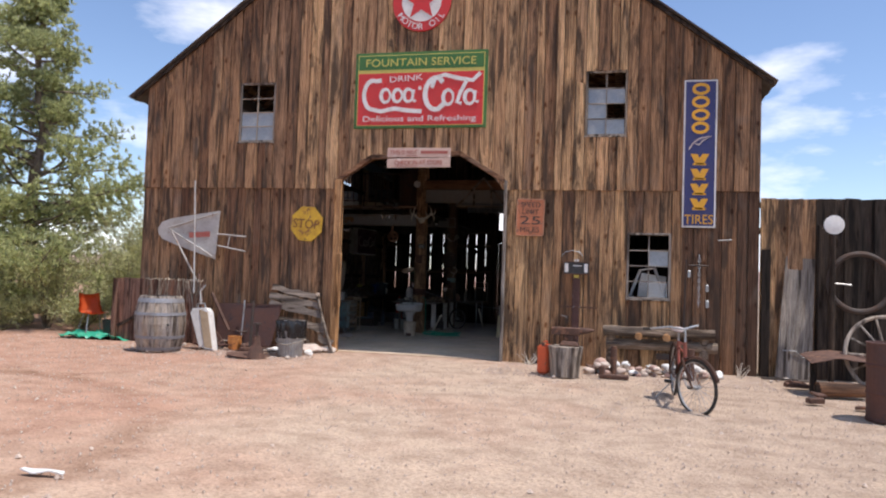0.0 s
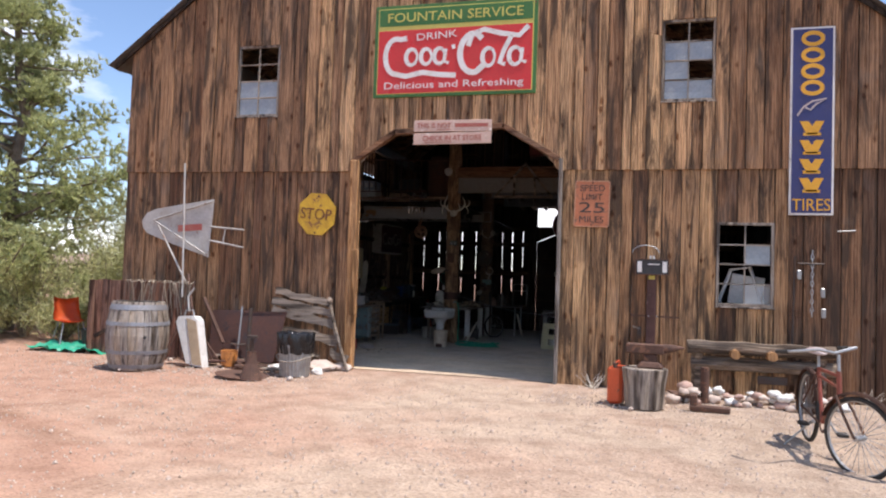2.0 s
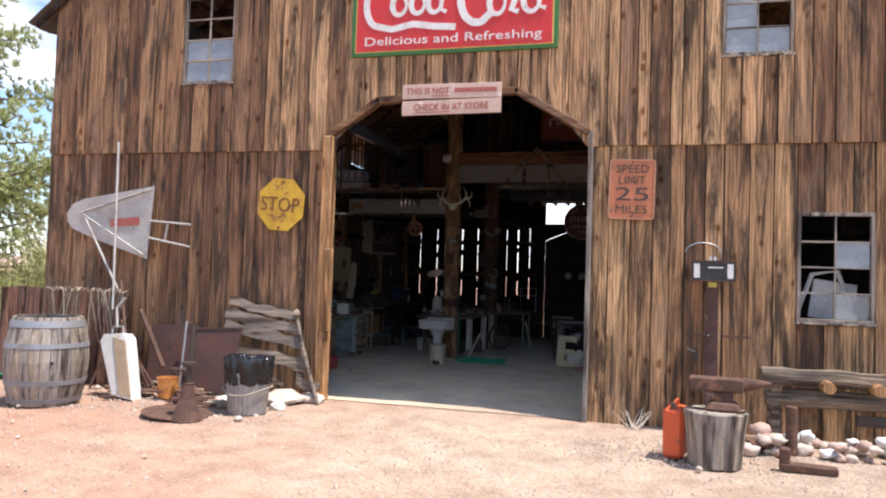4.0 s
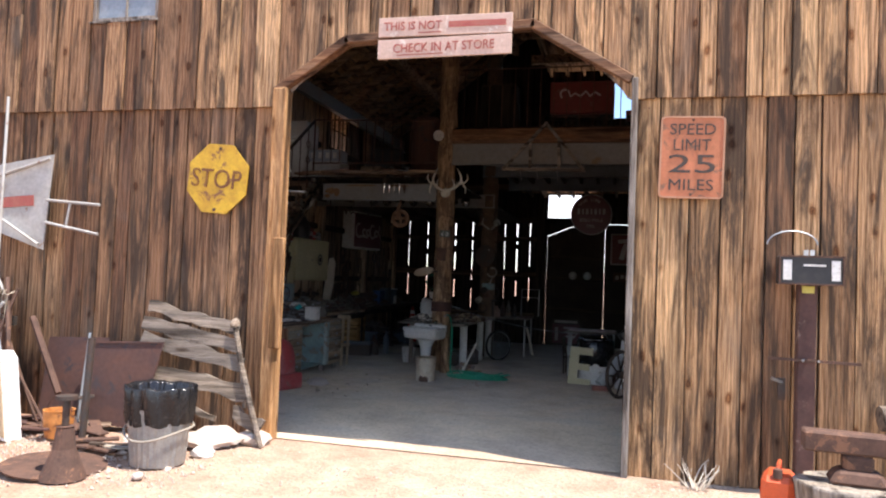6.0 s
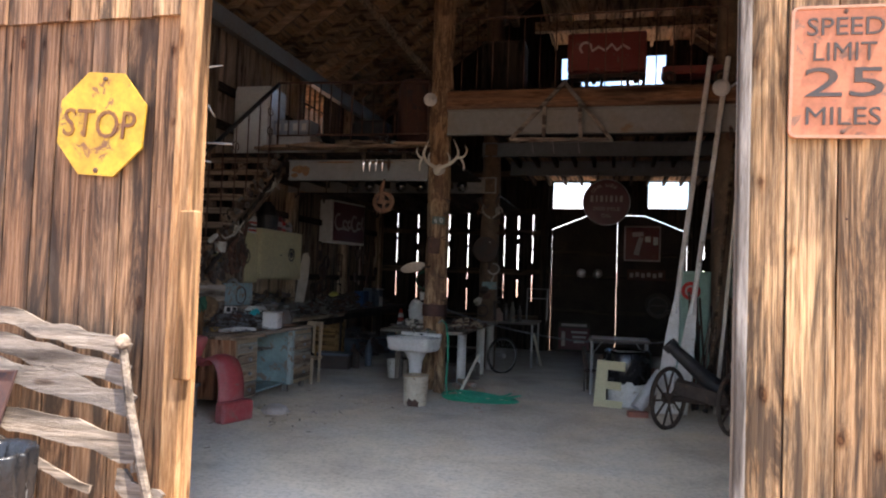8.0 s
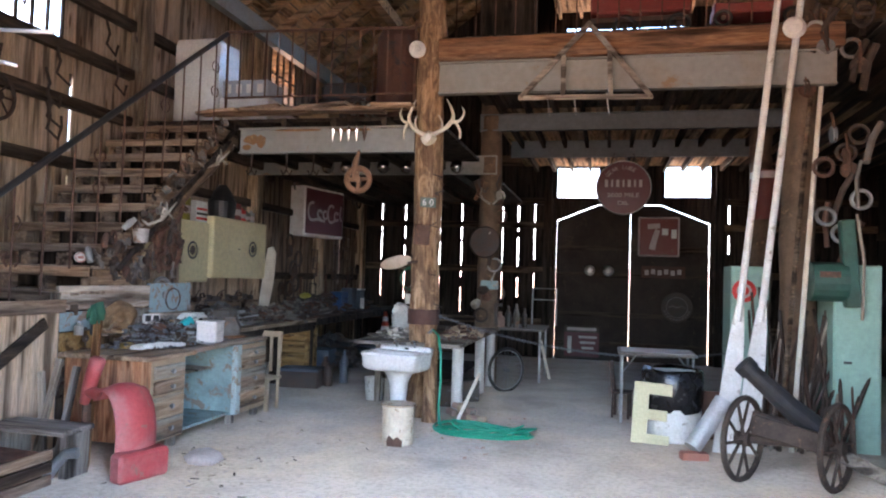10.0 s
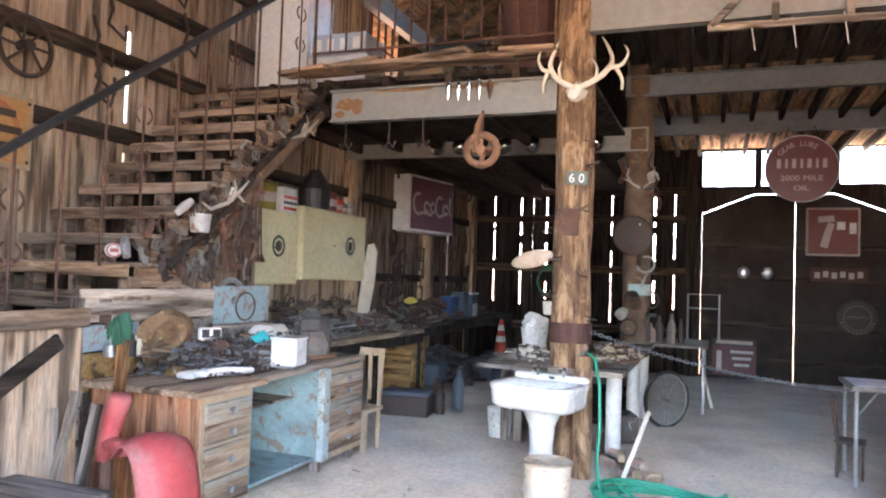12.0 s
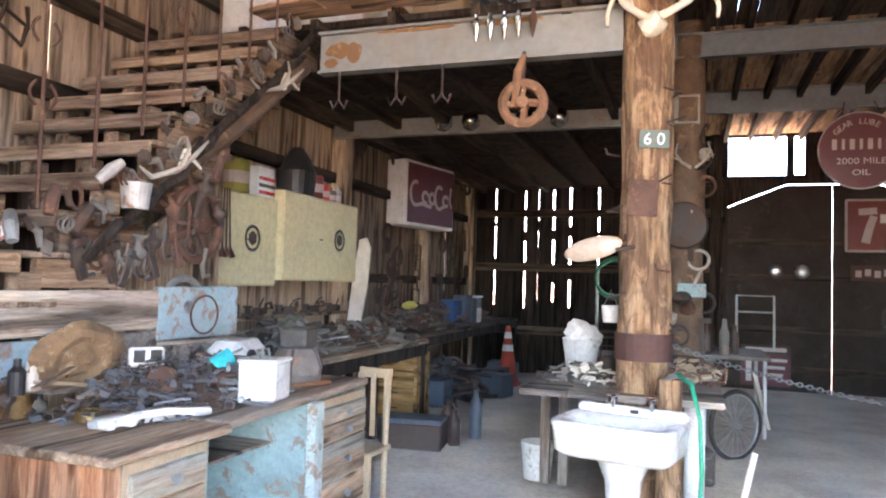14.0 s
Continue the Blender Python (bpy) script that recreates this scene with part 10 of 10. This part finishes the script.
def aisle_things():
    e = thing("letter_e", pose(0.93, 4.72, 0.0, -9, 2, -10), "cream plywood letter E leaning on the drum", "letter")
    part("letter", sl([(-0.16, 0), (0.16, 0), (0.16, 0.1), (-0.03, 0.1), (-0.03, 0.22), (0.13, 0.22), (0.13, 0.31), (-0.03, 0.31), (-0.03, 0.44), (0.16, 0.44), (0.16, 0.54), (-0.16, 0.54)], 0, 0.03), "creamE", e)
    d = thing("white_drum", pose(1.14, 5.06, 0), "white plastic drum with a black bag over its rim", "drum")
    part("drum", la([(0, 0), (0.24, 0), (0.255, 0.03), (0.26, 0.3), (0.255, 0.6), (0.24, 0.62), (0, 0.6)], 28), "whitep", d)
    bm = la([(0.262, 0.27), (0.27, 0.35), (0.275, 0.5), (0.272, 0.62), (0.25, 0.645), (0.2, 0.6), (0, 0.58)], 44)
    part("bag", rough_up(bm, 0.018, 9), "bag", d, smooth=True)
    t = thing("folding_table", pose(1.05, 5.9, 0), "grey folding table on thin steel legs", "table")
    part("top", bx((0, 0, 0.70), (0.76, 0.6, 0.03), bevel=0.006), "cloth", t)
    for sx_ in (-1, 1):
        for sy_ in (-1, 1):
            part("leg", tb([(0.34 * sx_, 0.24 * sy_, 0), (0.34 * sx_, 0.24 * sy_, 0.69)], 0.014, 7), "galv", t)
        part("brace", tb([(0.34 * sx_, -0.24, 0.5), (0.2 * sx_, -0.24, 0.69)], 0.008, 5), "galv", t)
    pp = thing("paper_sheet", pose(1.05, 5.9, 0.718), "large pale sheet lying on the folding table", "sheet")
    part("sheet", bx((0, 0, 0), (0.7, 0.5, 0.004)), "palesign", pp)
    chair("folding_chair", pose(0.72, 5.95, 0, 0, 0, 80) @ Matrix.Scale(0.68, 4), "dark metal folding chair behind the table", "iron", 0.4, 0.3)
    du = thing("metal_duct", pose(1.3, 4.5, 0.02, 0, 0, 0), "dented shiny stove pipe lying against the oars", "pipe")
    part("pipe", tb([(-0.06, -0.15, 0.07), (0.08, -0.06, 0.26), (0.2, 0.02, 0.44)], 0.07, 18), "duct", du)
    b = solo("brick", bx((0, 0, 0.035), (0.21, 0.1, 0.065), bevel=0.006), "terra", "red brick lying on the dirt floor", "brick", pose(1.25, 4.28, 0.005, 0, 0, 12))
    pnl = thing("brown_panel", pose(1.5, 5.15, 0.0, -8, 0, 0), "brown hardboard panel behind the drum", "panel")
    part("panel", bx((0.0, 0, 0.22), (0.3, 0.02, 0.44)), "rust", pnl)
    for i, (x0, x1, yb) in enumerate(((1.52, 2.0, 4.62), (1.70, 2.2, 4.66))):
        o = thing("white_oar", pose(x0, yb, 0), "long white-painted wooden oar leaning on the post", "oar", "oars")
        hx, hy, hz = x1 - x0, 0.42, 4.1
        part("shaft", tb([(hx * 0.25, hy * 0.25, hz * 0.27), (hx, hy, hz)], 0.03, 9), "whitep", o)
        bl = B()
        a, b2 = Vector((0, 0, 0.0)), Vector((hx * 0.28, hy * 0.28, hz * 0.3))
        rows = []
        for k in range(9):
            f = k / 8
            c = a.lerp(b2, f)
            w = 0.085 * (1 - 0.6 * f ** 3)
            rows.append([bl.verts.new(c + Vector((sx_ * w, sy_ * 0.014, 0))) for sx_, sy_ in ((-1, -1), (1, -1), (1, 1), (-1, 1))])
        for p, q in zip(rows, rows[1:]):
            for k in range(4):
                bl.faces.new((p[k], p[(k + 1) % 4], q[(k + 1) % 4], q[k]))
        bl.faces.new(rows[0])
        bl.faces.new(rows[-1])
        part("blade", bl, "whitep", o)
    for x0, x1, mt in ((2.0, 2.32, "innerX"), (2.1, 2.4, "bone")):
        o = thing("long_pole", pose(x0, 4.85, 0), "long bare wooden pole leaning on the post", "pole", "leaning poles")
        part("pole", tb([(0, 0, 0), (x1 - x0, 0.35, 3.3)], 0.022, 8), mt, o)
    rng = random.Random(95)
    for i in range(60):
        x = 1.85 + rng.uniform(0, 0.75)
        o = thing("tool_handle", pose(x, 4.95 + rng.uniform(-0.15, 0.25), 0), "old rusty tool handle in a leaning bundle", "tool", "leaning tools")
        part("handle", tb([(0, 0, 0), (rng.uniform(-0.1, 0.55), rng.uniform(0.1, 0.4), rng.uniform(0.7, 1.5))], rng.uniform(0.01, 0.02), 6), rng.choice(["rust", "oldiron", "iron", "oldiron", "greyZ"]), o)
    for x, y, label in ((1.98, 6.5, "mint-green metal locker with a round red emblem"), (2.62, 5.25, "mint-green metal locker behind the tools")):
        o = thing("mint_locker", pose(x, y, 0), label, "locker", "mint lockers")
        part("body", bx((0.03, 0, 0.81), (0.38, 0.5, 1.62), bevel=0.01), "mint", o)
        part("door", bx((0.03, -0.256, 0.81), (0.35, 0.012, 1.55), bevel=0.004), "mint", o)
        part("latch", bx((-0.05, -0.27, 0.78), (0.06, 0.02, 0.02)), "black", o)
        if x < 2.3:
            part("emblem", la([(0, 0), (0.12, 0), (0.12, 0.005), (0, 0.005)], 28, (-0.03, -0.262, 1.36), pose(0, 0, 0, 90)), "signred", o)
            part("emblem", la([(0.05, 0), (0.075, 0), (0.075, 0.005), (0.05, 0.005), (0.05, 0)], 20, (-0.03, -0.267, 1.36), pose(0, 0, 0, 90)), "palesign", o)
    c = thing("toy_cannon", pose(1.82, 3.72, 0, 0, 0, -8), "small iron cannon on a spoked wooden carriage", "cannon")
    for dx in (-0.3, 0.3):
        spoked_wheel(c, 0.29, 0.022, 10, pose(dx, 0, 0.31, 0, 0, 62), "oldiron", "oldiron", 0.012, 0.05)
    part("barrel", tb([(0.2, 0.1, 0.4), (0.0, 0.05, 0.56), (-0.28, -0.02, 0.82)], [0.09, 0.075, 0.06], 16), "black", c)
    part("muzzle", tb([(-0.26, -0.02, 0.80), (-0.31, -0.03, 0.85)], 0.075, 16), "black", c)
    part("cheek", bx((0.0, -0.06, 0.38), (0.5, 0.05, 0.14), (0, 12, 0), 0.01), "oldiron", c)
    part("cheek", bx((0.0, 0.12, 0.38), (0.5, 0.05, 0.14), (0, 12, 0), 0.01), "oldiron", c)
    part("axle", tb([(-0.3, 0, 0.31), (0.3, 0.0, 0.31)], 0.03, 8), "oldiron", c)
    part("trail", bx((0.4, 0.2, 0.2), (0.6, 0.1, 0.1), (0, 25, 20), 0.01), "greyX", c)
    g = thing("green_engine", pose(2.38, 4.98, 1.25), "dark green engine cover hung on the post", "engine")
    part("tank", tb([(-0.12, 0, 0.22), (0.16, 0, 0.22)], 0.17, 18), "darkgreen", g)
    part("shroud", bx((0.18, -0.05, 0.38), (0.12, 0.1, 0.75), (0, -4, 0), 0.012), "darkgreen", g)
    part("louvre", bx((0.0, -0.17, 0.28), (0.16, 0.01, 0.05)), "rust", g)
    part("rope", tb([(0.22, -0.1, 0.8), (0.28, -0.1, 0.4), (0.27, -0.1, -0.1)], 0.012, 6), "rope", g)
    for i in range(30):
        z = rng.uniform(1.7, 3.9)
        o = thing("post_clutter", pose(2.3 + rng.uniform(-0.05, 0.45), 5.12 + rng.uniform(-0.1, 0.1), z, rng.uniform(-20, 20), rng.uniform(-20, 20), 0), "grey iron fitting hung on the log post", "hardware", "post hardware")
        k = i % 3
        mt = rng.choice(["galv", "cloth", "rust", "oldiron", "oldiron"])
        if k == 0:
            part("sheave", la([(0, -0.02), (0.07, -0.02), (0.075, -0.012), (0.055, 0.0), (0.075, 0.012), (0.07, 0.02), (0, 0.02)], 20, m=pose(0, 0, 0, 90, 0, 30 * i)), mt, o)
            part("strap", tb([(0, -0.03, -0.06), (0, -0.03, 0.12), (0.0, 0.0, 0.2)], 0.012, 6), "rust", o)
        elif k == 1:
            part("pipe", tb([(0, 0, -0.2), (0.03, 0, 0.05), (0.08, -0.03, 0.2)], rng.uniform(0.015, 0.035), 8), mt, o)
        else:
            part("wheel", tb([(0.08 * math.cos(a), 0, 0.08 * math.sin(a)) for a in np.linspace(0, 2 * math.pi, 15)[:-1]], 0.018, 6, True), mt, o)
    v = thing("white_insulator", pose(2.12, 5.0, 3.72), "white round porcelain reflector on the post", "reflector")
    part("disc", la([(0, 0.05), (0.06, 0.04), (0.1, 0), (0, 0)], 22, m=pose(0, 0, 0, 90)), "white", v)


def loft_things():
    f = thing("white_fridge", pose(-4.1, 5.75, 3.06), "small white fridge with open door on the loft", "fridge")
    part("body", bx((0, 0, 0.5), (0.55, 0.5, 1.0), bevel=0.02), "white", f)
    part("door", bx((0.0, -0.265, 0.48), (0.53, 0.03, 0.92), bevel=0.012), "white", f)
    for i, (x, y, s, mt, lb) in enumerate(((-3.45, 5.62, (0.6, 0.4, 0.28), "whitep", "white crate of bottles"), (-3.45, 5.62, (0.56, 0.38, 0.2), "palebox", "pale blue plastic crate"), (-2.62, 5.6, (0.36, 0.3, 0.2), "paper", "pale cardboard box"), (-3.05, 5.7, (0.22, 0.3, 0.1), "palesign", "folded paper bundle"))):
        o = thing("loft_box", pose(x, y, 3.06 + (0.28 if i == 1 else 0)), lb + " on the loft floor", "box", "boxes on the loft")
        part("box", bx((0, 0, s[2] / 2), s, bevel=0.012), mt, o)
        if i == 1:
            for k in range(4):
                part("bar", bx((-0.2 + 0.13 * k, -s[1] / 2 - 0.004, s[2] / 2), (0.07, 0.006, 0.1)), "whitep", o)
    d = thing("black_armchair", pose(-2.6, 6.05, 3.06), "black armchair shape behind the loft rail", "armchair")
    part("seat", bx((0, 0, 0.2), (0.55, 0.5, 0.3), bevel=0.05), "black", d)
    part("back", bx((0, 0.22, 0.42), (0.55, 0.14, 0.45), bevel=0.05), "black", d)
    b = thing("iron_stove", pose(-1.75, 5.75, 3.06), "tall rusty iron tank on the loft", "tank")
    part("tank", la([(0, 0), (0.24, 0), (0.25, 0.05), (0.25, 0.95), (0.2, 1.05), (0, 1.08)], 24), "sheet", b)
    clutter_heap("loft_heap", -2.15, 5.6, 3.06, 0.2, 0.2, 0.35, 70, 27, "tangled rusty parts on the loft", ("rust", "clutter", "galv"), 1.6)
    w = thing("red_wagon", pose(0.81, 5.62, 3.82), "red drink cooler box with white script on black wheels", "wagon")
    part("tray", bx((0, 0, 0.51), (0.97, 0.42, 0.5), bevel=0.02), "dullred", w)
    part("axle_frame", bx((0, 0, 0.235), (0.97, 0.2, 0.05)), "iron", w)
    part("stroke", ribbon([(-0.3, 0.5), *arc(-0.26, 0.56, 0.07, 200, 20, 8), (-0.18, 0.52), (-0.1, 0.57), (-0.02, 0.52), (0.06, 0.6), (0.12, 0.52), (0.2, 0.58), (0.28, 0.53)], 0.03, -0.218, -0.211), "palesign", w, "white flowing script stroke")
    for x in (-0.15, 0.36):
        q = part("wheel", tb([(x + 0.1 * math.cos(a), -0.2, 0.125 + 0.1 * math.sin(a)) for a in np.linspace(0, 2 * math.pi, 17)[:-1]], 0.02, 7, True), "rubber", w)
        part("hub", la([(0, -0.02), (0.03, -0.02), (0.03, 0.02), (0, 0.02)], 10, (x, -0.2, 0.125), pose(0, 0, 0, 90)), "iron", q)
    t = thing("red_wagon", pose(1.85, 5.4, 3.82), "low red pull wagon with black spoked wheels on the high loft", "wagon")
    part("tray", bx((0, 0, 0.2), (0.75, 0.34, 0.1), bevel=0.015), "dullred", t)
    for x in (-0.3, 0.3):
        q = part("wheel", tb([(x + 0.07 * math.cos(a), -0.19, 0.09 + 0.07 * math.sin(a)) for a in np.linspace(0, 2 * math.pi, 17)[:-1]], 0.018, 7, True), "rubber", t)
        part("hub", la([(0, -0.02), (0.025, -0.02), (0.025, 0.02), (0, 0.02)], 10, (x, -0.19, 0.09), pose(0, 0, 0, 90)), "iron", q)
    for x, y, h in ((-0.6, 6.2, 0.9), (0.1, 7.5, 0.7)):
        o = thing("loft_cupboard", pose(x, y, 3.82), "dark wooden cupboard stored on the high loft", "cupboard", "loft cupboards")
        part("body", bx((0, 0, h / 2), (0.6, 0.45, h), bevel=0.01), "dark", o)
        part("door", bx((0, -0.23, h / 2), (0.54, 0.015, h - 0.08)), "dark", o)


def jamb_things():
    h = thing("dry_root", pose(-1.5, 0.16, 2.36), "pale bent root hung inside the door jamb", "root")
    part("root", tb([(-0.02, 0.0, 0.33), (-0.04, 0.02, 0.27), (-0.01, 0.03, 0.2), (-0.03, 0.04, 0.12), (0.03, 0.06, 0.05), (0.06, 0.07, 0.0)], [0.012, 0.026, 0.022, 0.012, 0.009, 0.004], 8), "antler", h, smooth=True)
    part("twig", tb([(-0.03, 0.02, 0.28), (0.03, 0.05, 0.31), (0.1, 0.07, 0.32)], [0.01, 0.008, 0.005], 6), "antler", h)
    for z, ln in ((2.19, 0.26), (2.08, 0.12)):
        r = thing("iron_peg", pose(-1.5, 0.15, z), "thin bent iron peg on the door jamb", "peg", "jamb pegs")
        part("peg", tb([(-0.06, 0, 0.005), (0.04, 0.03, 0.0), (ln - 0.06, 0.06, -0.004)], 0.007, 6), "galv", r)


def yard_litter():
    w = thing("white_scrap", pose(-0.29, -8.07, 0.004, 0, 0, 8), "torn scrap of white plastic sheet on the gravel", "scrap")
    bm = sl([(-0.15, -0.02), (-0.05, -0.045), (0.06, -0.03), (0.16, -0.035), (0.13, 0.03), (0.02, 0.02), (-0.08, 0.04), (-0.14, 0.015)], -0.004, 0.004)
    for v in bm.verts:
        v.co = Vector((v.co.x, v.co.z, v.co.y + 0.012 + 0.01 * math.sin(v.co.x * 30)))
    part("sheet", bm, "whitep", w)


def window_junk():
    o = thing("broken_chair_frame", pose(3.95, 0.45, 0.0), "white broken chair frame leaning inside the window", "chair frame")
    part("panel", bx((0.08, 0, 1.35), (0.42, 0.02, 0.4), (0, 8, 0), 0.01), "whitep", o)
    part("bar", tb([(-0.3, -0.02, 1.1), (-0.12, -0.02, 1.62), (0.12, -0.02, 1.66), (0.3, -0.02, 1.1)], 0.025, 8), "whitep", o)
    for x in (-0.25, 0.25):
        part("leg", tb([(x, 0.05, 0.0), (x, 0, 1.2)], 0.025, 8), "whitep", o)


for make in (workbench_desk, desk_things, red_fender, wall_cabinets, box_sign, left_side, stair_side, post_things, rear_post_things, sink, garden_hose, work_tables,
             beam_things, back_door_things, aisle_things, loft_things, window_junk, jamb_things, yard_litter):
    make()
chair("wooden_chair", pose(-2.84, 4.95, -0.03, 0, 0, -4), "plain tan wooden chair beside the desk", "paper", 0.36, 0.27)
